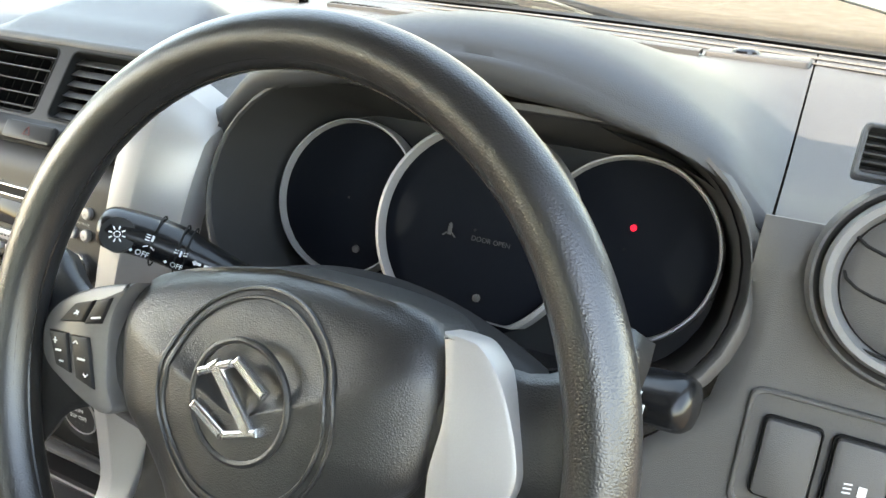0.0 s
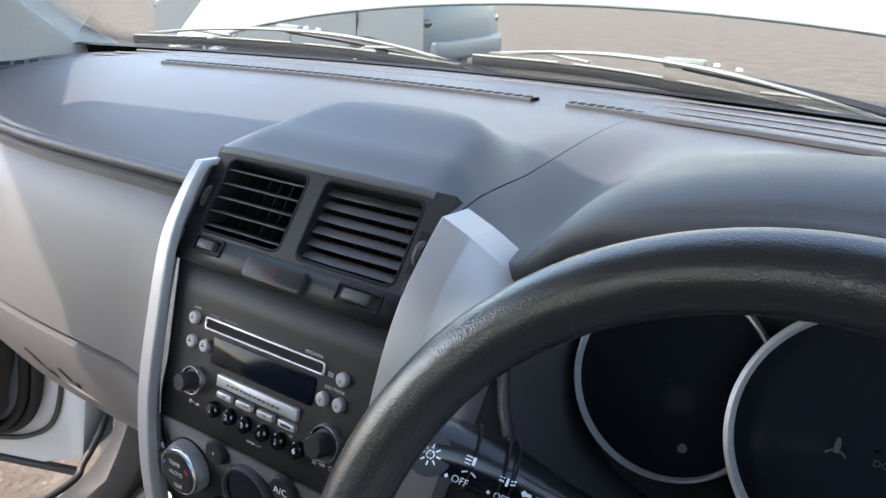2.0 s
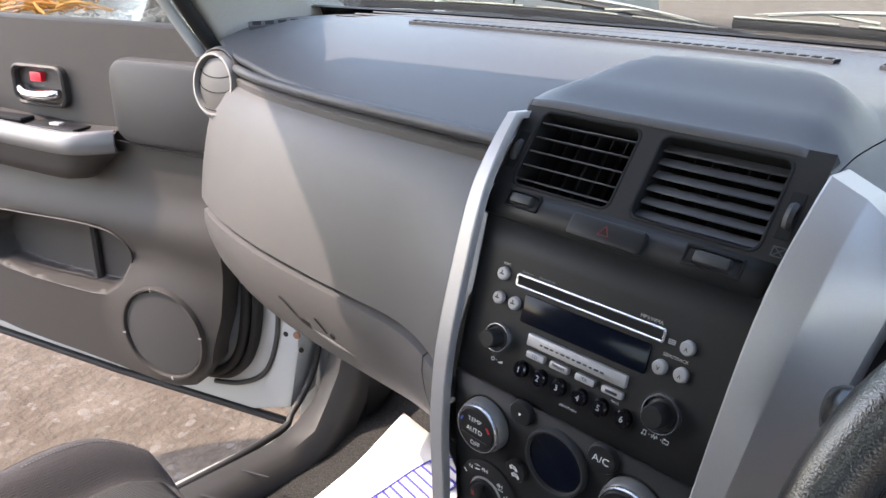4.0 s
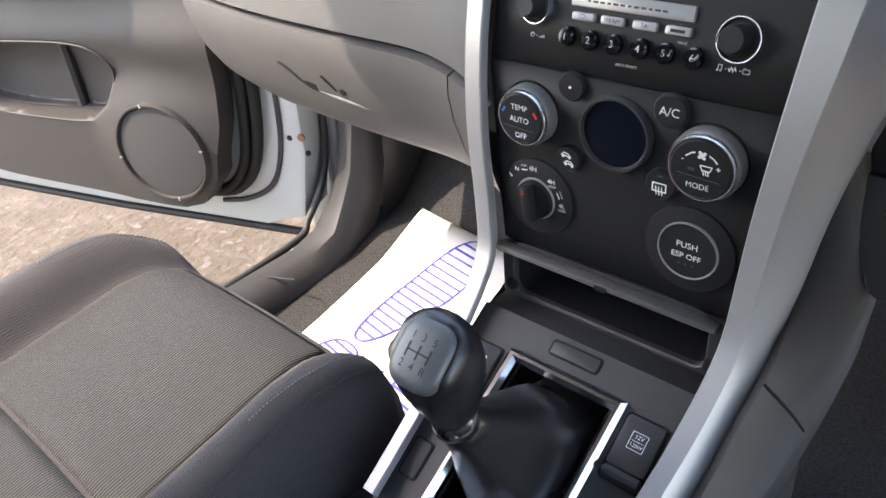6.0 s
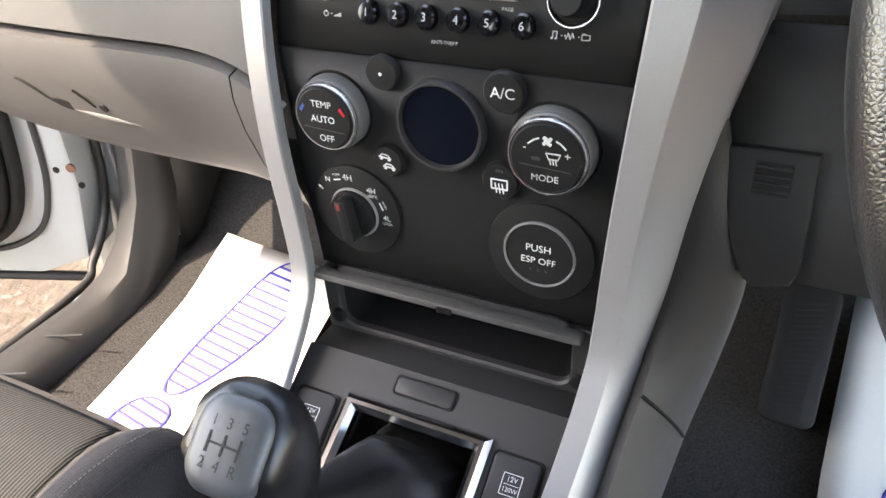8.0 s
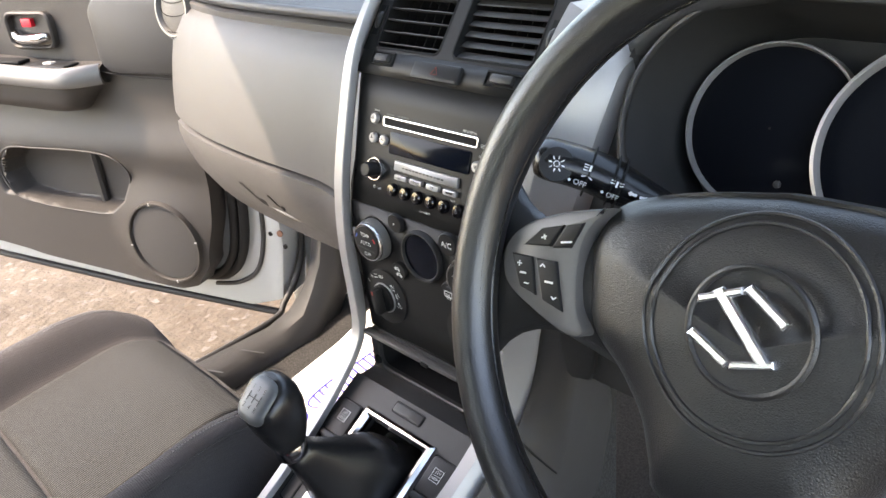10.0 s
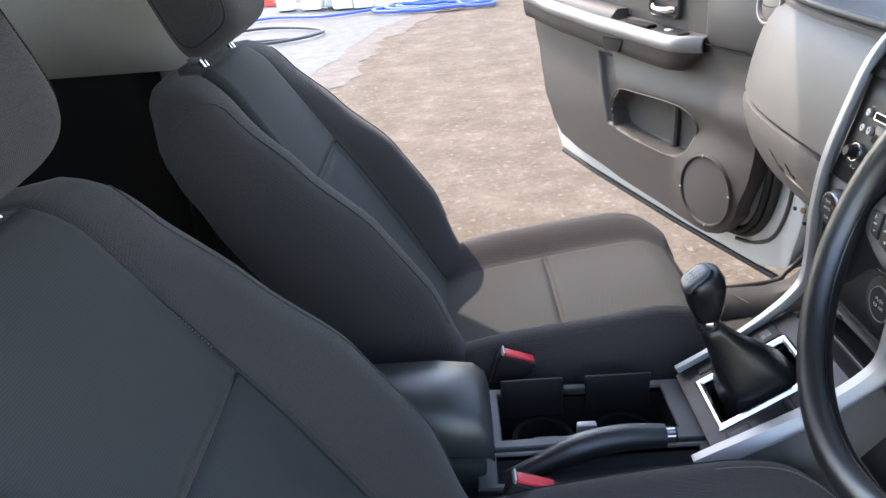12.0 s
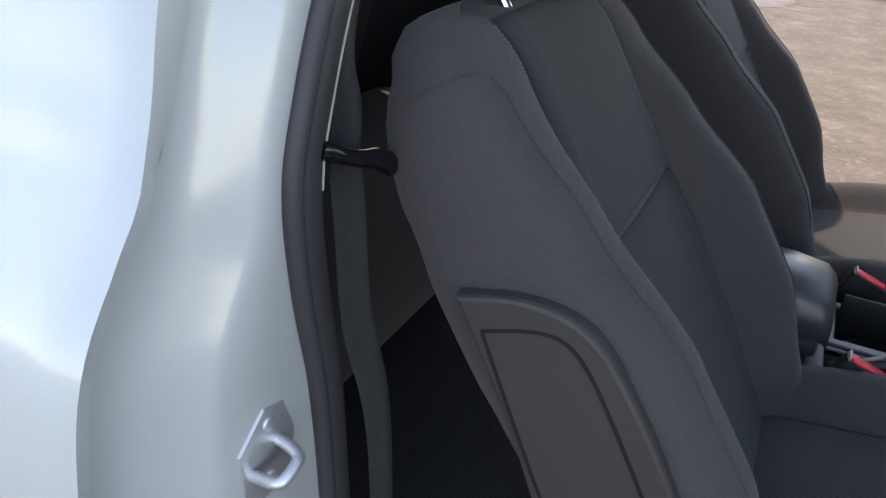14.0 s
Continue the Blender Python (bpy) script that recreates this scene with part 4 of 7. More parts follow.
# stability button
M = LOW @ pose(.0592, .8855 - .92, 0)
bm = bmesh.new()
lathe(bm, M, [(.0310, 0), (.0306, .002), (.0215, .0038), (.0208, .003)], 52, (True, False))
eb = part("stability_button", bm, BLACK, climate, "round stability button in a bright ring")
bm = bmesh.new()
ring(bm, M, .0196, .0207, .002, .0048, 48, .3)
part("button_ring", bm, SILVER, eb)
bm = bmesh.new()
lathe(bm, M, [(.0195, .002), (.0193, .0040), (.001, .0046)], 40)
part("button_cap", bm, BLACK, eb)
print_on(eb, "PUSH", M, 0, .0045, .0048, .0062)
print_on(eb, "ESP OFF", M, 0, -.0035, .0048, .0058)
marks(eb, M, [(-.0045 + .0045 * i, -.0095, .0011, .0011, 0) for i in range(3)], .0048, GHOST)

# open pocket below the dials
pocket = part("pocket_lip", box(bmesh.new(), Matrix.Identity(4), (-.002, .000, .8400), (.180, .010, .006), .0025), FACIA, stack, "grey lip of the open pocket")
bm = bmesh.new()
PO = plane_at((0, 0.004, .818), X, Z)
frame_band(bm, PO, rrect(.186, .052, .004, .001, -.002), rrect(.160, .048, .010, .0, .003), -.006, .0, .0015)
part("pocket_frame", bm, GREYPL, stack)
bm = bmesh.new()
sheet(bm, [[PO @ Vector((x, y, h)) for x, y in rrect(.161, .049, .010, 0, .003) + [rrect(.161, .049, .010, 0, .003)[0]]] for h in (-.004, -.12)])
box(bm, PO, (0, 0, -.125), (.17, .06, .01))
# the darkness inside the pocket is painted, not left to the light
part("pocket_bin", bm, SHADE_BLACK, stack, "deep storage pocket with its shade in the near-black colour")
for x in (-.082, .085):
    bm = bmesh.new()
    lathe(bm, PO @ pose(x, -.014, 0), [(.0055, 0), (.0045, .003), (.002, .004)], 16)
    part("pocket_plug", bm, SHADE_BLACK, stack)
part("pocket_notch", box(bmesh.new(), Matrix.Identity(4), (.003, -.0052, .839), (.010, .003, .004), .001), SHADE_BLACK, stack)

bm = bmesh.new()
box(bm, Matrix.Identity(4), (.001, -.006, .788), (.184, .034, .010), .002)
part("pocket_sill", bm, GREYPL, stack)

# silver trims down both sides
def trim(side, sect, label, keep, slant=0.0):
    bm = bmesh.new()
    path = [(1.174, .078), (1.155, .062), (1.12, .040), (1.06, .020), (1.0, .004), (.94, -.003), (.88, -.003), (.84, -.006), (.815, -.022), (.79, -.050), (.765, -.085), (.735, -.135), (.715, -.170), (.700, -.195)][:keep]
    pts = spline([(0, y, z) for z, y in path], 44)
    rows = []
    for k, p in enumerate(pts):
        t = (pts[min(k + 1, 43)] - pts[max(k - 1, 0)]).normalized()
        n = Vector((0, t.z, -t.y))
        n = n if n.y < 0 else -n
        rows.append([p + Vector((side(p.z, f), 0, -slant * max(0, f) * step(1.135, 1.180, p.z))) + n * h for f, h in sect])
    rows.insert(0, [q + Vector((0, .030, -.002)) for q in rows[0]])
    return part("silver_trim", sheet(bm, rows), SILVER, stack, label, smooth=28)


trim(lambda z, f: curve([(.70, -.080), (.76, -.084), (.80, -.0890), (.90, -.095), (1.0, -.099), (1.10, -.1015), (1.19, -.105)], z) - f * curve([(.70, .0125), (.77, .0135), (.83, .0165), (1.10, .0160), (1.19, .0100)], z), [(0, -.004), (0.0, .0030), (.05, .0042), (.84, .0026), (.95, .0012), (1.0, -.0012), (1.03, -.020)], "silver trim along the passenger side", 13)
trim(lambda z, f: curve([(.70, .078), (.74, .083), (.80, .091), (.90, .0975), (1.0, .105), (1.10, .111), (1.19, .1225)], z) + f * curve([(.70, .028), (.80, .031), (.90, .033), (.96, .037), (1.03, .047), (1.10, .054), (1.13, .055), (1.19, .046)], z), [(0, -.004), (0, .005), (.03, .0066), (.44, .0066), (.47, .0058), (.96, -.0150), (1.0, -.0175), (1.02, -.040)], "silver trim along the driver side", 14, .022)


# ---- steering wheel and column ----
W0 = Vector((0.3607, -0.1200, 1.0820))
WT = radians(21.8)
WH = plane_at(W0, (1, -.062, 0), (0, math.sin(WT), math.cos(WT)))
wheel = thing("steering_wheel", "black leather three-spoke steering wheel with silver spoke covers", "steering wheel", W0)
bm = bmesh.new()
R, r = 0.1690, 0.0138
loops = []
for i in range(120):
    a = 2 * math.pi * i / 120
    grip = 1.0 + 0.04 * math.exp(-((math.degrees(a) % 360 - 158) / 14) ** 2) + 0.04 * math.exp(-((math.degrees(a) % 360 - 22) / 14) ** 2)
    loops.append([bm.verts.new(WH @ Vector(((R + r * grip * math.cos(t)) * math.cos(a), (R + r * grip * math.cos(t)) * math.sin(a), r * 1.02 * grip * math.sin(t)))) for t in [2 * math.pi * k / 20 for k in range(20)]])
ring_faces(bm, loops + [loops[0]], True, (False, False))
part("rim", bm, RIMHIDE, wheel, "grained black leather rim", smooth=80)
bm = bmesh.new()
for dr in (-.0008, .0022):
    tube(bm, [WH @ Vector(((R - r * .93 + dr) * math.cos(a), (R - r * .93 + dr) * math.sin(a), .0075 if dr > 0 else .0)) for a in [2 * math.pi * i / 160 for i in range(161)]], .0009, 5, cap=False)
part("rim_seam", bm, GAITER, wheel)
# padded boss, on a wheel that stands turned a little to the left
WR = WH @ pose(0, 0, 0, 0, 0, 8)
bm = bmesh.new()
PADSHAPE = [(.0, .0625), (.040, .0590), (.068, .0540), (.087, .0465), (.097, .0310), (.0985, .0110), (.0925, -.0190), (.0720, -.0390), (.0560, -.0600), (.0480, -.0820), (.040, -.0980), (0, -.1040)]
outline = [(x, y) for x, y in PADSHAPE] + [(-x, y) for x, y in PADSHAPE[-2:0:-1]]
outline = [tuple(p[:2]) for p in spline([(x, y, 0) for x, y in outline + outline[:1]], 97)][:-1]
rows = []
for k, h in ((1.0, -.034), (1.0, -.004), (.990, .003), (.965, .0085), (.92, .0130), (.85, .0170), (.70, .0210), (.50, .0235), (.25, .0242), (.02, .0243)):
    rows.append([bm.verts.new(WR @ Vector((x * k, -.008 + (y + .008) * k, h - .020 - (.006 * max(0, y - .03) / .03 if k < .99 else 0)))) for x, y in outline])
ring_faces(bm, rows, True, (True, True))
boss = part("airbag_cover", bm, HIDE, wheel, "grained black airbag cover with a bright badge", smooth=60)
dense = [tuple(p[:2]) for p in spline([(x, y, 0) for x, y in outline + outline[:1]], 1153)]
RISE = ((.02, .0243), (.25, .0242), (.50, .0235), (.70, .0210), (.85, .0170), (.92, .0130), (.965, .0085), (.990, .003), (1.0, -.004))


def boss_h(x, y):
    """Height of the padded boss over the wheel's plane."""
    a = math.atan2(y + .008, x)
    near = min(dense, key=lambda p: abs(math.remainder(math.atan2(p[1] + .008, p[0]) - a, 2 * math.pi)))
    k = math.hypot(x, y + .008) / math.hypot(near[0], near[1] + .008)
    return lerp(RISE, k) - .020 - .006 * max(0, near[1] - .03) / .03


bm = bmesh.new()
for rad in (.0525, .0480):
    tube(bm, [WR @ Vector((rad * math.cos(a), rad * math.sin(a), boss_h(rad * math.cos(a), rad * math.sin(a)) + .0002)) for a in [2 * math.pi * i / 90 for i in range(91)]], .0011, 6, cap=False)
part("cover_ring", bm, HIDE, boss)
bm = bmesh.new()
ring(bm, WR @ pose(0, 0, .0030), .0268, .0300, 0, .0026, 64, .4)
part("badge_ring", bm, HIDE, boss)
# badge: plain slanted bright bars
bm = bmesh.new()
B = WH @ pose(-.003, 0, .0042)
for (xa, ya), (xb, yb), w in (((-.0015, .0190), (.0190, .0080), .0052), ((-.0145, .0140), (.0150, -.0115), .0064), ((-.0215, -.0085), (-.0005, -.0170), .0050), ((-.0220, .0070), (-.0030, .0170), .0042), ((.0005, -.0165), (.0190, -.0090), .0042)):
    d = Vector((xb - xa, yb - ya)).normalized()
    q = Vector((-d.y, d.x)) * (w / 2)
    prism(bm, B, [(xa + q.x * k + d.x * e, ya + q.y * k + d.y * e) for k, e in ((-1, -.001), (-1, 0), (1, .001), (1, 0))][:1] + [(xb - q.x, yb - q.y), (xb + q.x, yb + q.y), (xa + q.x, ya + q.y)], 0, .0034, .0013)
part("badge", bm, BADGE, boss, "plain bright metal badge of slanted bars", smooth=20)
# spokes
for sx in (-1, 1):
    bm = bmesh.new()
    top = spline([(sx * .078, .046, 0), (sx * .105, .038, 0), (sx * .130, .033, 0), (sx * .150, .040, 0), (sx * .169, .058, 0)], 11)
    low = spline([(sx * .074, -.040, 0), (sx * .098, -.034, 0), (sx * .124, -.030, 0), (sx * .150, -.040, 0), (sx * .168, -.062, 0)], 11)
    rows = []
    for a, b in zip(top, low):
        rows.append([WR @ Vector((a.x + (b.x - a.x) * f, a.y + (b.y - a.y) * f, -.010 - .012 * (abs(f - .5) * 2) ** 2)) for f in (0, .08, .2, .35, .5, .65, .8, .92, 1)])
    spoke = part("spoke", sheet(bm, rows), HIDE, wheel, "", smooth=60, thick=.02)
    bm = bmesh.new()
    cover = [(.0965, .0465), (.106, .0458), (.115, .0425), (.126, .0280), (.1345, .0030), (.134, -.0130), (.122, -.0290), (.100, -.0360), (.0955, -.0150), (.0998, .0100), (.0990, .0300)] if sx > 0 else [(-.0840, .0450), (-.115, .0390), (-.141, .0285), (-.153, .0130), (-.149, -.0050), (-.130, -.0165), (-.103, -.0265), (-.0915, -.0235), (-.0970, -.0110), (-.0998, .0120), (-.0968, .0300)]
    cover = [tuple(p[:2]) for p in spline([(x, y, 0) for x, y in cover + cover[:1]], 61)][:-1]
    prism(bm, WR, cover if sx > 0 else cover[::-1], -.022, -.004, .0025)
    cov = part("spoke_cover", bm, SILVER if sx > 0 else SATIN, wheel, "silver spoke cover" if sx > 0 else "satin grey spoke cover with audio buttons", smooth=40)
    if sx < 0:
        for pts in ([(-.1283, .0113), (-.1143, .0169), (-.1200, .0030), (-.1384, -.0014)], [(-.1120, .0176), (-.1020, .0215), (-.1067, .0060), (-.1185, .0026)], [(-.1453, -.0082), (-.1307, -.0062), (-.1222, -.0262), (-.1340, -.0250)], [(-.1272, -.0060), (-.1137, -.0038), (-.1020, -.0290), (-.1165, -.0272)]):
            bm = bmesh.new()
            prism(bm, WH, pts[::-1], -.008, -.0018, .0012)
            part("audio_button", bm, BLACK, cov, "black audio button", smooth=25)
        marks(cov, WH, [(-.1250, .0070, .0040, .0008, 30), (-.1245, .0072, .0008, .0030, 30), (-.1095, .0085, .0075, .0011, 18), (-.1375, -.0120, .0034, .0007, 8), (-.1375, -.0120, .0007, .0034, 8), (-.1335, -.0165, .0045, .0011, 8), (-.1295, -.0215, .0034, .0008, 8), (-.1220, -.0085, .0026, .0007, 48), (-.1205, -.0082, .0026, .0007, -32), (-.1145, -.0160, .0060, .0012, 8), (-.1095, -.0235, .0026, .0007, -32), (-.1080, -.0232, .0026, .0007, 48)], -.0015)
bm = bmesh.new()
rows = []
for y, w in ((-.085, .046), (-.11, .036), (-.135, .032), (-.162, .044)):
    rows.append([WR @ Vector((w * f, y, -.016 - .006 * abs(f))) for f in (-1, -.6, 0, .6, 1)])
part("spoke", sheet(bm, rows), HIDE, wheel, "", smooth=60, thick=.018)
# column shroud
CO = WH
bm = bmesh.new()
rows = []
for h, k in ((-.045, .8), (-.060, 1.0), (-.10, 1.08), (-.16, 1.1), (-.20, 1.1)):
    rows.append([CO @ Vector((x * k, y * k, h)) for x, y in rrect(.105, .085, .035, 0, -.010, 6) + [rrect(.105, .085, .035, 0, -.010, 6)[0]]])
column = thing("steering_column", "black steering column shroud with two switch stalks", "steering column", (0.36, 0.03, 1.02))
part("shroud", sheet(bm, rows), BLACK, column, "black column shroud", smooth=50)
bm = bmesh.new()
arc = [(x, .034 + .026 * (1 - (x / .11) ** 2)) for x in [-.105 + .0105 * i for i in range(21)]]
sheet(bm, [[CO @ Vector((x, y - .07 * (1 - k), -.060 - .05 * k)) for x, y in arc] for k in (0, .4, .8, 1)])
part("shroud_hood", bm, BLACK, column, "", smooth=50, thick=.004)


def stalk(pts, label, flat=.8):
    bm = bmesh.new()
    c = spline(pts, 26)
    rr = [lerp([(0, .0100), (.25, .0115), (.45, .0150), (.52, .0172), (.90, .0172), (.97, .0135), (1, .006)], i / 25) for i in range(26)]
    tube(bm, c, rr, 18, flat=flat)
    return part("stalk", bm, STALK, column, label, smooth=50), c


st, c = stalk([(.280, .020, 1.050), (.240, .000, 1.072), (.203, -.018, 1.091), (.172, -.036, 1.101)], "gloss black light stalk with white symbols")
ax = (c[20] - c[12]).normalized()
SK = plane_at(c[19] + Vector((0, -.0160, .0050)), -ax, (0, .55, .80)) @ pose(0, 0, .0022)
bm = bmesh.new()
lathe(bm, SK @ pose(.0, 0, -.0040), [(.0115, 0), (.011, .0040), (.001, .0046)], 30)
part("stalk_cap", bm, BLACK, st)
marks(st, SK, [(.0042 * math.cos(a), .0042 * math.sin(a), .0022, .0008, math.degrees(a)) for a in [radians(45 * i) for i in range(8)]] + [(.0018 * math.cos(a), .0018 * math.sin(a), .0016, .0006, math.degrees(a) + 90) for a in [radians(60 * i) for i in range(6)]], .0020)
for d, bars in ((.021, [(0, .005, .0015, .004, 0), (-.003, .0065, .003, .0007, 0), (-.003, .0048, .003, .0007, 0), (-.003, .0031, .003, .0007, 0), (-.0025, -.001, .003, .0007, 25), (.002, -.001, .003, .0007, -25)]), (.040, [(0, .002, .0012, .004, 0), (-.003, .0035, .0025, .0007, 0), (-.003, .0018, .0025, .0007, 0), (.003, .0035, .0025, .0007, 15), (.003, .0018, .0025, .0007, 15)]), (.055, [(-.003, 0, .004, .0018, 0), (.003, 0, .004, .0018, 0), (-.005, 0, .0025, .0025, 45), (.005, 0, .0025, .0025, 45)])):
    marks(st, SK @ pose(d, 0, -.0005 - .06 * max(0, d - .02)), bars, .0030)
print_on(st, "OFF", SK, .018, -.0062, .0016, .0050)
print_on(st, "OFF", SK, .040, -.0062, .0002, .0046)
marks(st, SK, [(.011, -.0062, .0016, .0016, 45), (.033, -.0058, .0016, .0016, 45)], .0014)
for d in (.0125, .0285, .0340):
    bm = bmesh.new()
    q = c[19] - ax * d
    n = [q + (ax.cross(Vector((0, .55, .8))).normalized() * math.cos(a) + Vector((0, .55, .8)).normalized() * math.sin(a)) * .0168 for a in [2 * math.pi * i / 24 for i in range(25)]]
    tube(bm, n, .0006, 5, cap=False)
    part("stalk_joint", bm, SHADE_BLACK, st)
st, c = stalk([(.46, .020, 1.045), (.49, .0, 1.065), (.52, -.012, 1.077), (.549, -.018, 1.083)], "gloss black wiper stalk")
marks(st, plane_at((.528, -.030, 1.086), (1, -.4, .2), (0, .5, .8)), [(-.008, .004, .006, .0008, 0), (-.008, .002, .0008, .004, 20), (-.005, .002, .0008, .004, -20), (-.008, -.004, .002, .004, 0), (-.005, -.004, .002, .004, 0), (-.002, -.004, .002, .004, 0)], .0010)

# ---- tunnel console ----
console = thing("tunnel_console", "grey moulded tunnel console with gear plate, sockets and open cup tray", "centre console", (0, -.25, .45))
GP = plane_at((0, -.042, .7825), X, (0, 1, .64))
bm = bmesh.new()
OUT = [(-.0905, .026), (.0915, .026), (.086, -.060), (.080, -.118), (.074, -.150), (-.090, -.150), (-.0925, -.118), (-.0925, -.060)]
HOLE = [(-.042, -.006), (.042, -.006), (.0415, -.05), (.041, -.09), (.040, -.124), (-.046, -.124), (-.0455, -.09), (-.043, -.05)]
frame_band(bm, GP, OUT, HOLE, -.012, 0, .0)
plate = part("gear_plate", bm, GREYPL, console, "grey sloping gear plate", smooth=25)
# its front lip under the pocket
bm = bmesh.new()
CH_O, CH_I = [(-.050, .0015), (.050, .0015), (.0475, -.132), (-.054, -.132)], [(-.0402, -.0078), (.0402, -.0078), (.0380, -.1222), (-.0444, -.1222)]
frame_band(bm, GP, CH_O, CH_I, -.004, .0055, .0034)
part("chrome_surround", bm, CHROME, console, "chromed frame round the gear gaiter", smooth=15)


def flat_button(x, y, w, h, label=""):
    bm = bmesh.new()
    frame_band(bm, GP, rrect(w + .0022, h + .0022, .003, x, y), rrect(w, h, .0025, x, y), -.001, .0006)
    b = part("blank_button", bm, SHADE_BLACK, console, label or "blank rectangular button")
    bm = bmesh.new()
    prism(bm, GP, rrect(w - .0006, h - .0006, .0025, x, y), -.001, .0016, .0008)
    part("button_cap", bm, GREYPL, b)


flat_button(-.0735, -.1060, .0155, .0290)
flat_button(.0640, -.1120, .0160, .0290)
flat_button(-.0010, .0155, .0400, .0110)
for sx, x in ((-1, -.0690), (1, .0680)):
    bm = bmesh.new()
    frame_band(bm, GP, rrect(.0310, .0490, .003, x, -.0270), rrect(.0290, .0470, .003, x, -.0270), -.002, .0010)
    sk = part("power_socket", bm, SHADE_BLACK, console, "covered twelve volt socket")
    bm = bmesh.new()
    prism(bm, GP, rrect(.0282, .0365, .003, x, -.0225), -.001, .0028, .001)
    part("socket_lid", bm, GREYPL, sk)
    bm = bmesh.new()
    box(bm, GP @ pose(x, -.0450, .002, 0, 0, 0), (0, 0, 0), (.0285, .0080, .009), .0035)
    part("finger_lip", bm, GREYPL, sk)
    marks(sk, GP, [(x, -.0140, .0112, .0004, 0), (x, -.0260, .0112, .0004, 0), (x - .0056, -.0200, .0004, .0120, 0), (x + .0056, -.0200, .0004, .0120, 0), (x, -.0200, .0088, .0003, 0)], .0030)
    print_on(sk, "12V", GP, x, -.0170, .0030, .0042)
    print_on(sk, "120W", GP, x, -.0230, .0030, .0036)

# cup tray
TZ = .692
bm = bmesh.new()
frame_band(bm, Matrix.Translation((0, 0, TZ)), [(-.098, -.150), (.030, -.150), (.030, -.445), (-.098, -.445)], [(-.083, -.192), (.006, -.192), (.014, -.420), (-.083, -.420)], -.010, 0, .002)
part("tray_top", bm, LITGREY, console, "grey tray round the cup holders", smooth=20)
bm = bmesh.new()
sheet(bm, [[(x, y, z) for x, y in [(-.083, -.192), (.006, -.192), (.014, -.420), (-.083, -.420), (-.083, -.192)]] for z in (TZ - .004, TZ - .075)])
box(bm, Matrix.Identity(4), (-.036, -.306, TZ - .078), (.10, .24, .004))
part("cup_well", bm, SHADE_BLACK, console, "dark cup well")
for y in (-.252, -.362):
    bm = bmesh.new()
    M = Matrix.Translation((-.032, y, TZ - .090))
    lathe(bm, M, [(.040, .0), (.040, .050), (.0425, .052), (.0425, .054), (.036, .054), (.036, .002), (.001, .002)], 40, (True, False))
    part("cup_holder", bm, SHADE_BLACK, console, "round black cup holder")
    bm = bmesh.new()
    box(bm, Matrix.Translation((-.004, y, TZ - .026)), (0, 0, 0), (.010, .034, .022), .004)
    part("cup_finger", bm, GREYPL, console, "sprung cup finger")
for y0, y1 in ((-.415, -.328), (-.297, -.206)):
    bm = bmesh.new()
    box(bm, Matrix.Identity(4), (-.0835, (y0 + y1) / 2, TZ - .008), (.0045, y1 - y0, .062), .0018)
    part("tray_flap", bm, BLACK, console, "upright lid half of the cup tray")
bm = bmesh.new()
box(bm, Matrix.Identity(4), (-.080, -.3125, TZ + .004), (.012, .030, .012), .003)
part("flap_latch", bm, GREYPL, console)
bm = bmesh.new()
box(bm, Matrix.Identity(4), (-.010, -.307, TZ - .010), (.012, .026, .020), .003)
part("tray_clip", bm, SILVER, console)
# hand brake bay and tunnel body
bm = bmesh.new()
frame_band(bm, Matrix.Translation((0, 0, TZ)), [(.0315, -.150), (.098, -.150), (.098, -.455), (.0315, -.455)], [(.040, -.175), (.088, -.175), (.088, -.430), (.040, -.430)], -.012, -.004, .002)
part("brake_bay", bm, LITGREY, console, "", smooth=20)
bm = bmesh.new()
sheet(bm, [[(x, y, z) for x, y in [(.040, -.175), (.088, -.175), (.088, -.430), (.040, -.430), (.040, -.175)]] for z in (TZ - .006, TZ - .035)])
box(bm, Matrix.Identity(4), (.064, -.30, TZ - .040), (.06, .28, .01))
part("brake_well", bm, LITGREY, console)
bm = bmesh.new()
rows = []
for y, zt, xa, xb in ((.16, .80, -.118, .118), (.05, .80, -.112, .118), (-.02, .785, -.105, .118), (-.08, .745, -.102, .112), (-.15, .700, -.1005, .1005), (-.30, .690, -.1005, .1005), (-.46, .688, -.100, .100), (-.70, .66, -.095, .095)):
    rows.append([(xa - .012, y, .40), (xa - .006, y, .55), (xa, y, zt - .02), (xa + .004, y, zt - .010)])
    rows[-1] += [(xb - .004, y, zt - .010), (xb, y, zt - .02), (xb + .006, y, .55), (xb + .012, y, .40)]
left = [r[:4] for r in rows]
right = [r[4:] for r in rows]
for a, b, mt, lb in ((0, 4, CARPET, "carpeted tunnel side"), (3, 8, GREYPL, "grey tunnel side")):
    for side in (left, right):
        part("tunnel_side", sheet(bmesh.new(), side[a:b]), mt, console, lb, smooth=50)
bm = bmesh.new()
box(bm, Matrix.Identity(4), (0, -.158, .69), (.185, .012, .03), .003)
part("plate_step", bm, GREYPL, console)
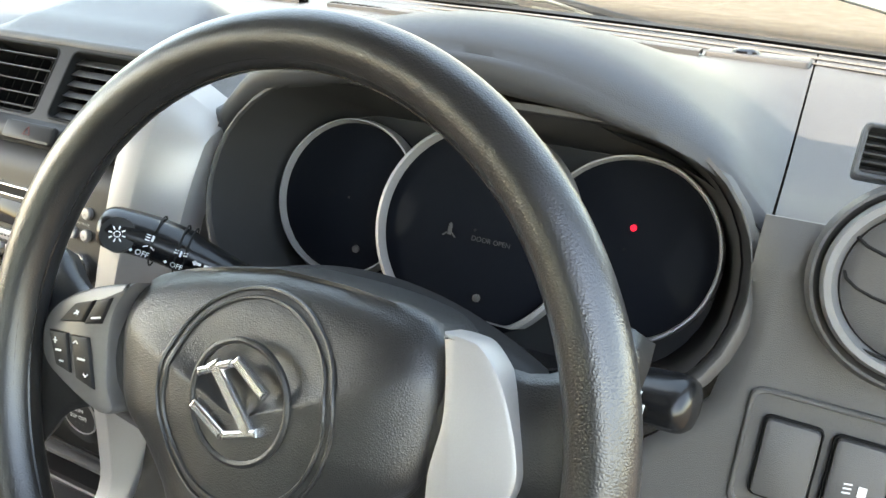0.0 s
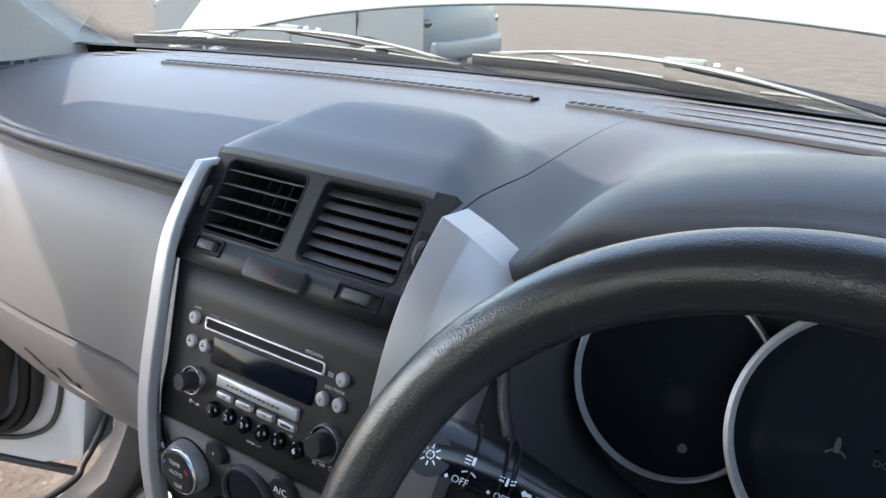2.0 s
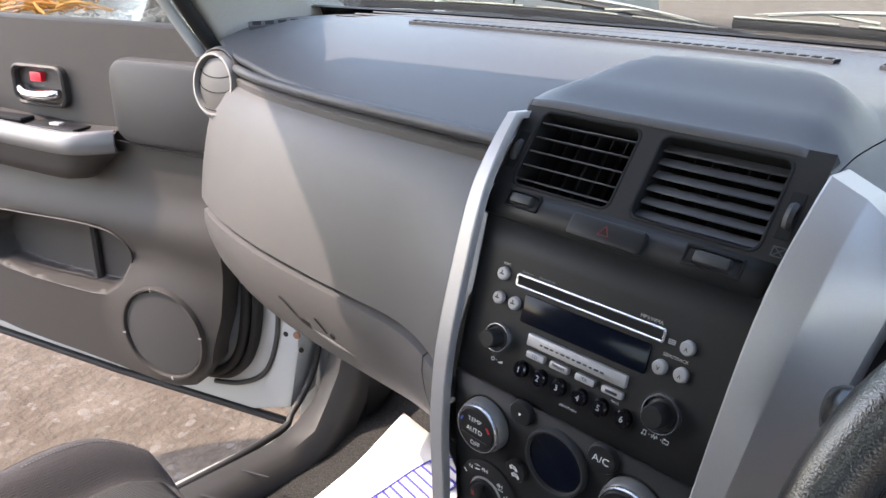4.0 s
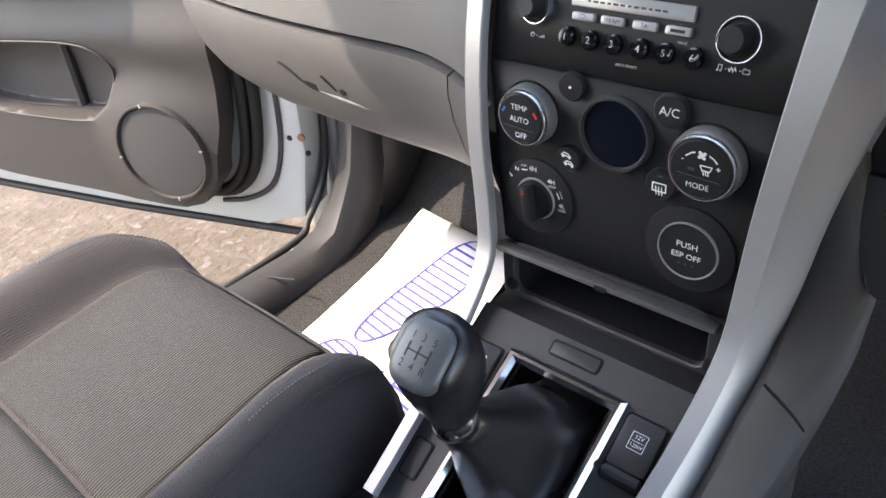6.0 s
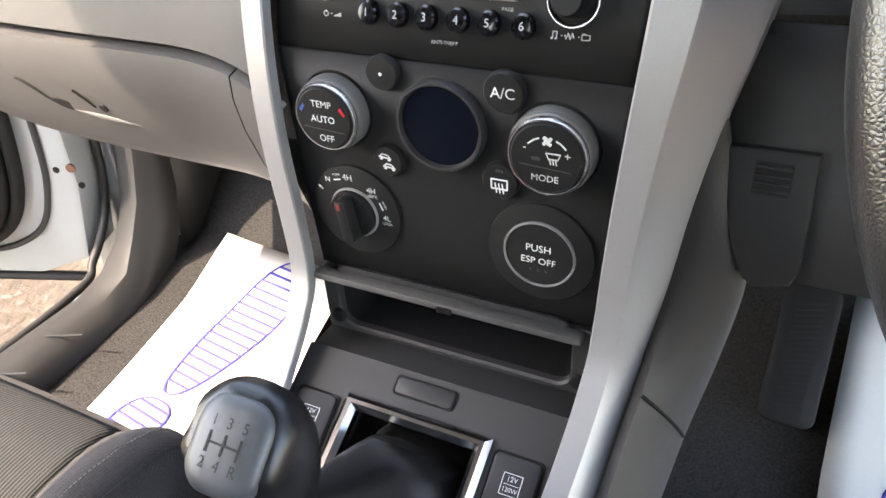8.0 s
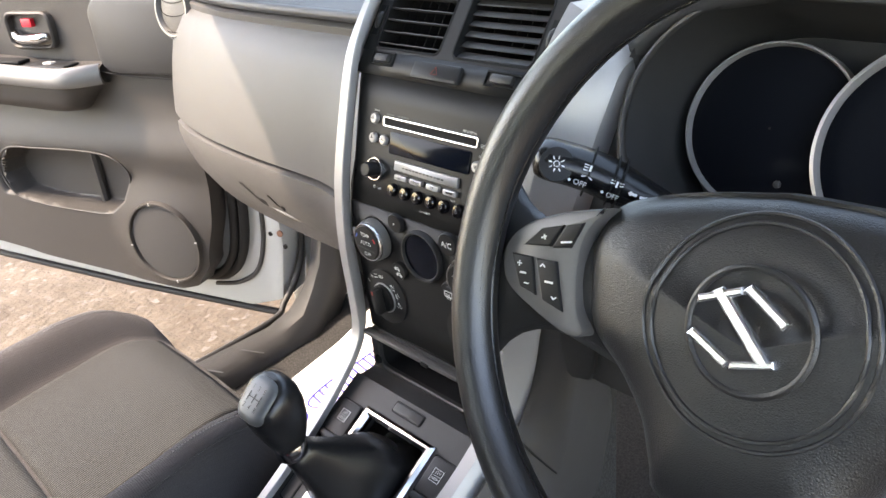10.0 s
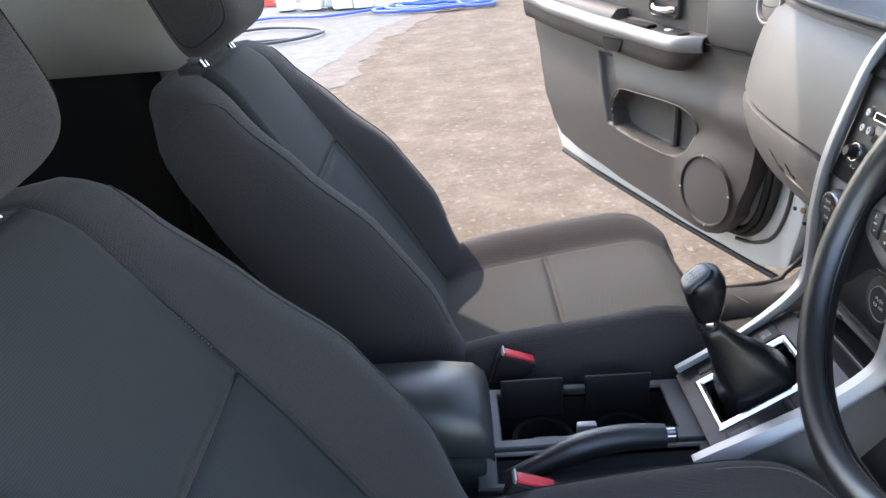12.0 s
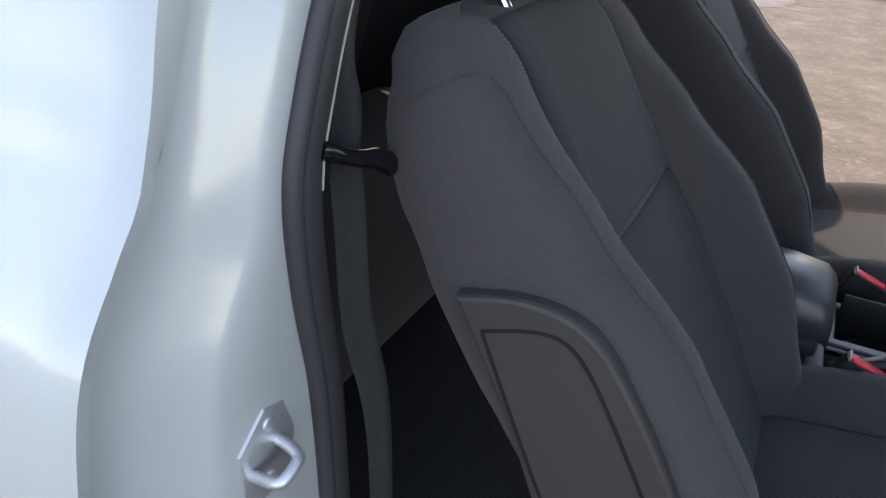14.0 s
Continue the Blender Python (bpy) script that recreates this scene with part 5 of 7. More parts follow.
# grey cheek outboard of the silver trim, flaring to the knees and running back along the tunnel
CHEEK = [((.1335, .022, .975), (.143, .034, .965)), ((.131, .016, .92), (.156, .026, .92)), ((.129, .012, .88), (.164, .021, .888)), ((.127, -.004, .838), (.158, .020, .832)), ((.1235, -.036, .806), (.148, .018, .770)), ((.119, -.080, .770), (.142, -.035, .745)), ((.113, -.138, .734), (.135, -.095, .722)), ((.107, -.190, .704), (.128, -.160, .700))]
inner, outer = spline([a for a, b in CHEEK], 36), spline([b for a, b in CHEEK], 36)
bm = bmesh.new()
rows = []
for a, b in zip(inner, outer):
    rows.append([a + Vector((-.006, .006, -.004))] + [a.lerp(b, f) + Vector((.0035, -.0035, .002)) * math.sin(math.pi * f) for f in (0, .2, .4, .6, .8, .94)] + [b + Vector((.0005, .004, -.002)), b + Vector((-.004, .045, -.030)), b + Vector((-.010, .075, -.090))])
part("console_cheek", sheet(bm, rows), CHEEKGREY, console, "brown-grey cheek beside the silver trim", smooth=60)
bm = bmesh.new()
seam = []
for f in [i / 12 for i in range(13)]:
    r = 17 + 3 * f
    k = int(r)
    a, b = inner[k].lerp(inner[k + 1], r - k), outer[k].lerp(outer[k + 1], r - k)
    seam.append(a.lerp(b, f * .97) + Vector((.0037, -.0037, .0022)) * math.sin(math.pi * f * .97))
tube(bm, seam, .0011, 6)
part("cheek_seam", bm, SHADE_BLACK, console)

# armrest box
armrest = thing("armrest", "black padded armrest lid on a grey box", "armrest", (0, -.56, .60))
bm = bmesh.new()
rows = []
sect = [(-.070, .0), (-.074, .020), (-.072, .048), (-.055, .066), (0, .074), (.055, .066), (.072, .048), (.074, .020), (.070, .0)]
for y, k, dz in ((-.432, .55, -.010), (-.437, .82, -.003), (-.452, .96, .002), (-.50, 1.0, .006), (-.58, 1.0, .006), (-.66, 1.0, .002), (-.70, .97, 0)):
    rows.append([(x * .90 * (.9 + .1 * k), y, .706 + dz + z * k) for x, z in sect])
sheet(bm, rows)
part("armrest_lid", bm, LID_SKIN, armrest, "black padded lid", smooth=60)
bm = bmesh.new()
box(bm, Matrix.Identity(4), (0, -.57, .655), (.150, .255, .105), .008)
part("armrest_box", bm, GREYPL, armrest)

# gear lever
lever = thing("gear_lever", "black gear lever with leather gaiter and silver-topped knob", "gear lever", (0, -.09, .73))
bm = bmesh.new()
ax0, ax1 = Vector((0, -.080, .735)), Vector((.004, -.164, .840))
rows = []
for k, s, w, dip in ((0, 1.02, 0, -.013), (.03, .82, .001, -.012), (.10, .77, .003, .0), (.22, .72, -.003, .004), (.36, .66, .003, .005), (.52, .56, -.002, .003), (.68, .45, .002, 0), (.80, .37, .001, 0), (.90, .31, 0, 0), (1.0, .245, 0, 0)):
    c = ax0.lerp(ax1, k) + GP.to_3x3() @ Vector((0, 0, dip))
    row = []
    for i in range(48):
        a = 2 * math.pi * i / 48
        q = Vector((.044 * s * (abs(math.cos(a)) ** .7) * math.copysign(1, math.cos(a)), .066 * s * (abs(math.sin(a)) ** .7) * math.copysign(1, math.sin(a)) - .006 * (1 - k), 0))
        live = min(1, 5 * k) * (1 - k)
        fold = 1 + .10 * math.sin(3 * a + 5 * k + .8) * live + .06 * math.sin(5 * a - 9 * k) * live + .035 * math.sin(9 * a + 14 * k) * live + w * 8 * math.sin(2 * a)
        row.append(bm.verts.new(c + (GP.to_3x3() @ (q * fold)) * (1 - k) + k * (Vector((q.x, 0, 0)) * 1.05 + Vector((0, .76, .65)) * q.y * .72)))
    rows.append(row)
ring_faces(bm, rows, True, (False, True))
part("gaiter", bm, GAITER, lever, "soft black leather gaiter", smooth=70, subdiv=1)
LV = plane_at(ax1, X, Vector((0, -.012, .088)).cross(X))
bm = bmesh.new()
lathe(bm, LV, [(.0125, -.004), (.0140, -.002), (.0140, .010), (.0125, .012)], 30)
part("collar", bm, CHROME, lever, "bright collar")
bm = bmesh.new()
prof = [(.0120, .008), (.0148, .015), (.0180, .025), (.0214, .039), (.0232, .053), (.0226, .066), (.0190, .0755), (.0120, .0805), (.001, .0820)]
loops = []
for rr, h in prof:
    loops.append([bm.verts.new(LV @ Vector((rr * 1.03 * math.copysign(abs(math.cos(a)) ** .82, math.cos(a)), rr * 1.06 * math.copysign(abs(math.sin(a)) ** .82, math.sin(a)) - .005 * (h / .09) ** 2, h))) for a in [2 * math.pi * i / 36 for i in range(36)]])
KF = plane_at(LV @ Vector((.001, -.0120, .0695)), X, LV.to_3x3() @ Vector((0, .84, .54)))
for lp in loops:
    for v in lp:
        q = KF.inverted() @ v.co
        q.z = min(q.z, -.0008)
        v.co = KF @ q
ring_faces(bm, loops, True, (True, True))
knob = part("knob", bm, GAITER, lever, "black leather knob", smooth=70)
KF = KF @ Matrix.Scale(.85, 4)
bm = bmesh.new()
rows = []
for k, h in ((1.0, -.010), (1.0, -.0005), (.93, .0018), (.7, .0032), (.35, .0040), (.02, .0042)):
    rows.append([bm.verts.new(KF @ Vector((x * k, y * k, h))) for x, y in rrect(.0405, .0450, .014, 0, 0, 6)])
ring_faces(bm, rows, True, (True, True))
cap = part("shift_plate", bm, material("satin grey plate", (0.085, .089, .093), .42, metal=.25), knob, "satin grey shift pattern plate", smooth=50)
for ch, x, y in (("3", 0, .0095), ("5", .0085, .0095), ("2", -.0085, -.0095), ("4", 0, -.0095), ("R", .0085, -.0095), ("1", -.0085, .0095)):
    print_on(cap, ch, KF, x, y, .0047 - .9 * (x * x + y * y) * 4, .0072, BLACK)
marks(cap, KF, [(-.0085, 0, .0011, .0095, 0), (0, 0, .0011, .0095, 0), (.0085, 0, .0011, .0095, 0), (0, 0, .018, .0011, 0)], .0044, BLACK)

# hand brake
brake = thing("handbrake", "black grained handbrake lever with a bright button", "handbrake", (.06, -.40, .66))
bm = bmesh.new()
c = spline([(.064, -.425, .668), (.064, -.38, .688), (.062, -.33, .712), (.060, -.28, .722), (.060, -.225, .722)], 22)
tube(bm, c, [lerp([(0, .011), (.25, .014), (.5, .0175), (.8, .0165), (1, .0145)], i / 21) for i in range(22)], 16)
part("grip", bm, HIDE, brake, "black grained grip", smooth=60)
bm = bmesh.new()
lathe(bm, plane_at((.060, -.226, .722), X, Z) @ pose(0, 0, 0, 180), [(.0105, 0), (.0105, .012), (.008, .015), (.001, .016)], 24)
part("release_button", bm, CHROME, brake)

# belt buckles
def buckle(x, y, z, lean, label):
    b = thing("belt_buckle", label, "seat belt buckle", (x, y - .03, z - .10), group="seat belt buckles")
    M = plane_at((x, y, z), (1, 0, 0), (0, -.45, 1)) @ pose(0, 0, 0, 0, 0, lean)
    M = plane_at((x, y, z), (0, 1, 0), (-1, 0, 0)) @ pose(0, 0, 0, 0, 20, 0)
    bm = bmesh.new()
    loops = []
    for h, w, d in ((-.10, .016, .010), (-.05, .020, .012), (-.012, .027, .0165), (0, .0265, .016)):
        loops.append([bm.verts.new(M @ Vector((px - .012 * (h / -.1), py, h))) for px, py in rrect(w * 2, d * 1.5, .005)])
    ring_faces(bm, loops)
    part("housing", bm, BLACK, b, "black buckle housing")
    bm = bmesh.new()
    prism(bm, M, rrect(.044, .0150, .003, .001, .0), -.002, .0035, .0015)
    part("press_button", bm, RED, b, "red press button")
    bm = bmesh.new()
    box(bm, M, (-.0235, 0, .002), (.003, .020, .006), .001)
    part("tongue_slot", bm, SILVER, b)


buckle(-.122, -.386, .730, 0, "black seat belt buckle with a red button beside the passenger seat")
buckle(.141, -.392, .735, 0, "black seat belt buckle with a red button beside the driver seat")


# ---- front seats ----
SX = 0.350
ST = Vector((0, -.520, .854)).normalized()
SN = Vector((0, .854, .520)).normalized()
B0 = Vector((SX, -.485, .655))
WB = [(-.06, .190), (.04, .224), (.16, .238), (.28, .238), (.38, .233), (.46, .226), (.50, .221), (.53, .215), (.555, .206), (.575, .193), (.588, .176)]
BB = [(-.06, .030), (.05, .056), (.16, .076), (.28, .070), (.40, .038), (.50, .012), (.58, .0)]
TB = [(-.06, .10), (.10, .125), (.30, .115), (.50, .095), (.58, .070)]
SIDE = [(-.06, .120), (.30, .132), (.40, .116), (.47, .100), (.53, .090), (.56, .084), (.588, .076)]


def back_point(s, u):
    """The backrest's front, u from -1 (inboard) to 1."""
    w, b, t = lerp(WB, s), lerp(BB, s), lerp(TB, s)
    a = abs(u)
    d = b * step(.45, .76, a)
    d -= .007 * math.exp(-((a - .55) / .030) ** 2)
    d += .010 * math.cos(u * 1.8) if a < .5 else 0.0
    if a > .80:
        f = (a - .80) / .20
        d -= (b * .25 + .016) * (1 - math.sqrt(max(0, 1 - f * f)))
    if s > .52:
        f = min(1, (s - .52) / .068)
        d -= t * .60 * (1 - math.sqrt(max(0, 1 - f * f)))
    d -= .004 * math.exp(-((s - (.355 - .03 * a)) / .010) ** 2) * step(.52, .45, a)
    return B0 + ST * s + SN * d + X * (w * u)


def rows_of(fn, s0, s1, ns, u0, u1, nu):
    return [[fn(s0 + (s1 - s0) * j / ns, u0 + (u1 - u0) * i / nu) for i in range(nu + 1)] for j in range(ns + 1)]


def cushion_point(s, u):
    """The cushion's top, s from the rear (0) to the front (1)."""
    y = -.575 + s * .515
    w = lerp([(0, .208), (.3, .216), (.6, .218), (.85, .211), (1, .192)], s)
    a = abs(u)
    z = .703 + .15 * (min(y, -.12) + .31)
    z += lerp([(0, .028), (.35, .046), (.75, .042), (1, .018)], s) * step(.54, .84, a)
    z -= .005 * math.exp(-((a - .612) / .024) ** 2)
    z += .006 * math.cos(u * 2.0) if a < .6 else .006 * math.cos(1.2)
    z -= .004 * math.exp(-((y + .304 + .010 * a) / .009) ** 2) * step(.62, .56, a)
    if a > .87:
        f = (a - .87) / .13
        z -= .058 * (1 - math.sqrt(max(0, 1 - f * f)))
    if s > .80:
        f = (s - .80) / .20
        z -= .060 * (1 - math.sqrt(max(0, 1 - f * f)))
    return Vector((SX + w * u, y, z))


def front_seat():
    seat = thing("front_seat", "charcoal cloth front seat with ribbed centre panels", "car seat", (SX, -.33, .45), group="front seats")
    # backrest body with its rear shell
    bm = bmesh.new()
    rows = []
    for j in range(49):
        s = -.06 + .648 * j / 48
        t = lerp(TB, s)
        front = [back_point(s, -1 + 2 * i / 48) for i in range(49)]
        e0, e1 = front[0], front[-1]
        sd = lerp(SIDE, s)
        if s > .52:
            sd -= t * .60 * (1 - math.sqrt(max(0, 1 - min(1, (s - .52) / .068) ** 2)))
        sides = [e1 - SN * (sd * f) + X * g for f, g in ((.12, .002), (.5, .003), (.85, 0), (.97, -.006))], [e0 - SN * (sd * f) - X * g for f, g in ((.97, -.006), (.85, 0), (.5, .003), (.12, .002))]
        sink = .040 * max(0, (s - .36) / .228) ** 1.6
        sides = [[p - ST * (sink * f * f) for p, f in zip(run, fs)] for run, fs in zip(sides, ((.12, .5, .85, .97), (.97, .85, .5, .12)))]
        rear = [e1.lerp(e0, f) - ST * sink - SN * (sd + .012 * math.sin(math.pi * f)) for f in [.03 + .94 * i / 10 for i in range(11)]]
        rows.append(front + sides[0] + rear + sides[1])
    top = rows[-1]
    mid = sum(top, Vector()) / len(top)
    for k, up in ((.93, .007), (.80, .011), (.5, .014)):
        rows.append([mid.lerp(p, k) + ST * up for p in top])
    vs = [[bm.verts.new(p) for p in r] for r in rows]
    ring_faces(bm, vs, True, (True, True))
    body = part("backrest", bm, CLOTH, seat, "charcoal cloth backrest with raised side bolsters", smooth=70)
    for s0, s1, nm in ((.005, .352, "lower_back_panel"), (.358, .572, "upper_back_panel")):
        bm = bmesh.new()
        sheet(bm, [[p + SN * .0016 for p in r] for r in rows_of(back_point, s0, s1, 26, -.535, .535, 26)])
        part(nm, bm, BACKRIBS, seat, "ribbed dark centre cloth", smooth=70, thick=.003)
    for u in (-.55, .55):
        bm = bmesh.new()
        tube(bm, [back_point(.0 + .57 * i / 50, u) + SN * .0022 for i in range(51)], .0010, 5)
        part("seam", bm, CLOTH, seat)
    bm = bmesh.new()
    bend_out = spline([(.10, .86, 0), (.25, .86, 0), (.40, .86, 0), (.50, .865, 0), (.528, .89, 0), (.540, .94, 0), (.543, .998, 0)], 70)
    tube(bm, [back_point(p.x, p.y) + SN * .0006 for p in bend_out] + [back_point(.543, 1) - SN * d + X * .0025 for d in (.012, .028, .045)], .0009, 5)
    part("seam", bm, CLOTH, seat)
    bm = bmesh.new()
    tube(bm, [back_point(p.x, -p.y) + SN * .0006 for p in bend_out] + [back_point(.543, -1) - SN * d - X * .0025 for d in (.012, .028, .045)], .0009, 5)
    part("seam", bm, CLOTH, seat)
    bm = bmesh.new()
    for u in (.55, -.55):
        for k in range(48):
            p, q = back_point(.385 + .0038 * k, u + .012), back_point(.387 + .0038 * k, u + .012)
            tube(bm, [p + SN * .0024, q + SN * .0024], .0007, 4)
    part("stitching", bm, STITCH, seat, "pale stitching along the panel seam")["kind"] = "stuff"
    # cushion
    bm = bmesh.new()
    rows = []
    for j in range(41):
        s = j / 40
        top = [cushion_point(s, -1 + 2 * i / 44) for i in range(45)]
        e0, e1 = top[0], top[-1]
        low = .56 + .03 * step(.8, 1, s)
        rows.append(top + [Vector((e1.x + .004, e1.y, low)), Vector((e1.x - .02, e1.y, low - .02)), Vector((e0.x + .02, e0.y, low - .02)), Vector((e0.x - .004, e0.y, low))])
    vs = [[bm.verts.new(p) for p in r] for r in rows]
    ring_faces(bm, vs, True, (True, True))
    part("cushion", bm, CLOTH, seat, "charcoal cloth cushion with rounded bolsters", smooth=70)
    for s0, s1, nm in ((.05, .522, "rear_seat_panel"), (.530, .955, "front_seat_panel")):
        bm = bmesh.new()
        sheet(bm, [[p + Z * .0016 for p in r] for r in rows_of(cushion_point, s0, s1, 24, -.600, .600, 32)])
        part(nm, bm, RIBS, seat, "ribbed dark centre cloth", smooth=70, thick=.003)
    for u in (-.612, .612, .93, -.93):
        bm = bmesh.new()
        tube(bm, [cushion_point(.05 + .93 * i / 50, u) + Z * .0008 for i in range(51)], .0008, 5)
        part("seam", bm, CLOTH, seat)
    bm = bmesh.new()
    for u in (.84, -.84):
        for k in range(36):
            p, q = cushion_point(.72 + .0070 * k, u), cushion_point(.724 + .0070 * k, u)
            tube(bm, [p + Z * .001, q + Z * .001], .0007, 4)
    part("stitching", bm, STITCH, seat, "pale stitching on the bolsters")["kind"] = "stuff"
    # head restraint
    H0 = B0 + ST * .680 + SN * .032
    HM = plane_at(H0, X, ST)

    def rest_point(c, out=0.0):
        q = Vector([math.copysign(abs(a) ** .44, a) for a in c])
        k = 1 - .10 * max(0, q.y) ** 2
        return HM @ Vector((q.x * (.122 * k + out), q.y * (.096 + out), q.z * (.060 + out) - .016 * q.y - .016 * q.x * q.x * (1 if q.z > 0 else .2)))

    bm = bmesh.new()
    for v in bmesh.ops.create_uvsphere(bm, u_segments=44, v_segments=30, radius=1)["verts"]:
        v.co = rest_point(v.co.copy())
    hr = part("head_restraint", bm, CLOTH, seat, "charcoal cloth head restraint", smooth=80)
    for sx in (-1, 1):
        bm = bmesh.new()
        tube(bm, [rest_point((sx * .80, .60 * math.cos(a), .60 * math.sin(a)), .0004) for a in [2 * math.pi * i / 128 for i in range(129)]], .0009, 5, cap=False)
        part("seam", bm, RUBBER, hr)
    for x in (-.073, .073):
        p = B0 + ST * .575 + X * x - SN * .016
        bm = bmesh.new()
        tube(bm, [p - ST * .01, p + ST * .075], .0052, 14)
        part("post", bm, CHROME, seat, "bright head restraint post")
        bm = bmesh.new()
        lathe(bm, plane_at(p + ST * .020, X, -SN), [(.015, -.004), (.014, .003), (.010, .0055), (.0065, .006)], 24, sx=1.35)
        part("post_guide", bm, RAIL, seat, "grey oval post guide")
    bm = bmesh.new()
    prism(bm, plane_at((SX + .218, 0, 0), (0, 1, 0), (0, 0, 1)), [(-.58, .66), (-.16, .66), (-.10, .63), (-.10, .56), (-.20, .53), (-.58, .53)], -.03, .016, .008)
    part("base_cover", bm, BLACK, seat, "black plastic seat base cover", smooth=30)
    for dx in (-.19, .19):
        bm = bmesh.new()
        box(bm, Matrix.Identity(4), (SX + dx, -.33, .475), (.04, .50, .05), .006)
        part("seat_rail", bm, STEEL, seat)
        bm = bmesh.new()
        box(bm, Matrix.Identity(4), (SX + dx, -.33, .52), (.03, .44, .06), .004)
        part("rail_riser", bm, BLACK, seat)
    return seat


def side_cover(seat, sx, out):
    """Plastic cover with the side airbag on the door side of a backrest."""
    MS = plane_at((sx * SX + out * .238, 0, 0), (0, 1, 0), (0, 0, 1))
    if out < 0:
        MS = MS @ Matrix.Scale(-1, 4, (0, 0, 1))
    bm = bmesh.new()
    prism(bm, MS, [tuple(q[:2]) for q in spline([(-.748, .957, 0), (-.700, .970, 0), (-.658, .968, 0), (-.628, .950, 0), (-.600, .915, 0), (-.566, .862, 0), (-.520, .775, 0), (-.500, .70, 0), (-.595, .66, 0), (-.640, .735, 0), (-.690, .850, 0), (-.730, .925, 0), (-.748, .957, 0)], 60)][:-1][::-1], -.05, .012, .004)
    sp = part("side_cover", bm, TRIM, seat, "grey plastic side cover", smooth=20)
    bm = bmesh.new()
    tube(bm, [MS @ Vector((y, z, .0125)) for y, z, _ in spline([(-.722, .935, 0), (-.675, .950, 0), (-.645, .940, 0), (-.610, .890, 0), (-.560, .800, 0), (-.525, .715, 0), (-.590, .690, 0), (-.650, .785, 0), (-.722, .935, 0)], 50)], .0014, 6)
    part("cover_groove", bm, SHADE_BLACK, sp)


seat = front_seat()
other = copy_thing(seat, Matrix.Translation((-SX - .002, -.33, .45)))
side_cover(seat, 1, 1)
side_cover(other, -1, -1)

# rear bench in the dark behind
bench = thing("rear_bench", "charcoal cloth rear bench behind the front seats", "car seat", (0, -1.35, .45))
bm = bmesh.new()
box(bm, Matrix.Identity(4), (0, -1.28, .62), (1.20, .50, .20), .06, 3)
part("cushion", bm, CLOTH, bench)
bm = bmesh.new()
box(bm, pose(0, -1.60, .93, -14), (0, 0, 0), (1.20, .16, .58), .06, 3)
part("backrest", bm, CLOTH, bench)
for x in (-.34, .34):
    bm = bmesh.new()
    box(bm, pose(x, -1.70, 1.26, -14), (0, 0, 0), (.24, .10, .15), .04, 3)
    part("head_restraint", bm, CLOTH, bench)


# ---- passenger door, standing open ----
DU = Vector((-.925, -.380, 0)).normalized()
DN = Vector((.380, -.925, 0)).normalized()
D0 = Vector((-.950, .165, 0))
DM = plane_at(D0, -DU, Z)
assert (DM.to_3x3() @ Z - DN).length < 0.05


def dp(u, z, w=0.0):
    return D0 + DU * u + DN * w + Z * z


door = thing("car_door", "white front passenger door standing open with brown-grey trim", "car door", dp(0, .45))
REAR = [(.530, .10), (.560, .40), (.590, .62), (.612, .705), (.66, .755), (.74, .808), (.84, .850), (.92, .884), (1.0, .905), (1.08, .895), (1.165, .878)]
FORE = [(.530, -.02), (.545, -.065), (.60, -.105), (.70, -.130), (.85, -.145), (1.0, -.155), (1.165, -.165)]
PK = [(.415, .782), (.428, .748), (.404, .700), (.340, .687), (.275, .682), (.136, .681), (.085, .715), (.053, .770), (.063, .804), (.119, .823), (.273, .823), (.365, .818)]
WEDGE = [(.515, .900), (.440, .900), (.375, .815), (.410, .775), (.425, .745), (.408, .700), (.440, .700)]


def inside(poly, u, z):
    c = False
    for (a, b), (d, e) in zip(poly, poly[1:] + poly[:1]):
        if (b > z) != (e > z) and u < (d - a) * (z - b) / (e - b) + a:
            c = not c
    return c


def edge_dist(poly, u, z):
    best = 9
    for (a, b), (d, e) in zip(poly, poly[1:] + poly[:1]):
        l2 = (d - a) ** 2 + (e - b) ** 2
        t = min(1, max(0, ((u - a) * (d - a) + (z - b) * (e - b)) / l2))
        best = min(best, math.hypot(u - a - t * (d - a), z - b - t * (e - b)))
    return best


def trim_w(u, z):
    w = .012 * step(.9, .7, z) + .018 * step(.165, .06, math.hypot(u + .009, (z - .640)))
    w += .016 * math.exp(-((z - .83) / .05) ** 2) * step(.52, .40, u)
    if inside(PK, u, z):
        w -= .050 * step(.0, .012, edge_dist(PK, u, z))
    elif inside(WEDGE, u, z):
        w -= .020 * step(.0, .014, edge_dist(WEDGE, u, z))
    return w


bm = bmesh.new()
rows = []
for j in range(201):
    z = .530 + .635 * j / 200
    a, b = lerp(FORE, z), lerp(REAR, z)
    rows.append([dp(a + (b - a) * i / 240, z, trim_w(a + (b - a) * i / 240, z)) for i in range(241)])
edge = [[r[0] - DN * .045 for r in rows], [r[-1] - DN * .045 for r in rows]]
for k, r in enumerate(rows):
    r.insert(0, edge[0][k])
    r.append(edge[1][k])
rows.insert(0, [p - DN * .045 for p in rows[0]])
part("door_trim", sheet(bm, rows), TRIM, door, "brown-grey moulded door trim with a deep pocket", smooth=50)
ring_pk = [Vector((u, z, 0)) for u, z in PK]
loop = spline(ring_pk + ring_pk[:1], 90)
bm = bmesh.new()
tube(bm, [dp(p.x, p.y, .0115 + .016 * math.exp(-((p.y - .83) / .05) ** 2) * step(.52, .40, p.x)) for p in loop], .0020, 8, cap=False, up=DN)
part("pocket_lip", bm, TRIM, door, "rounded rim of the door pocket", smooth=70)
bm = bmesh.new()
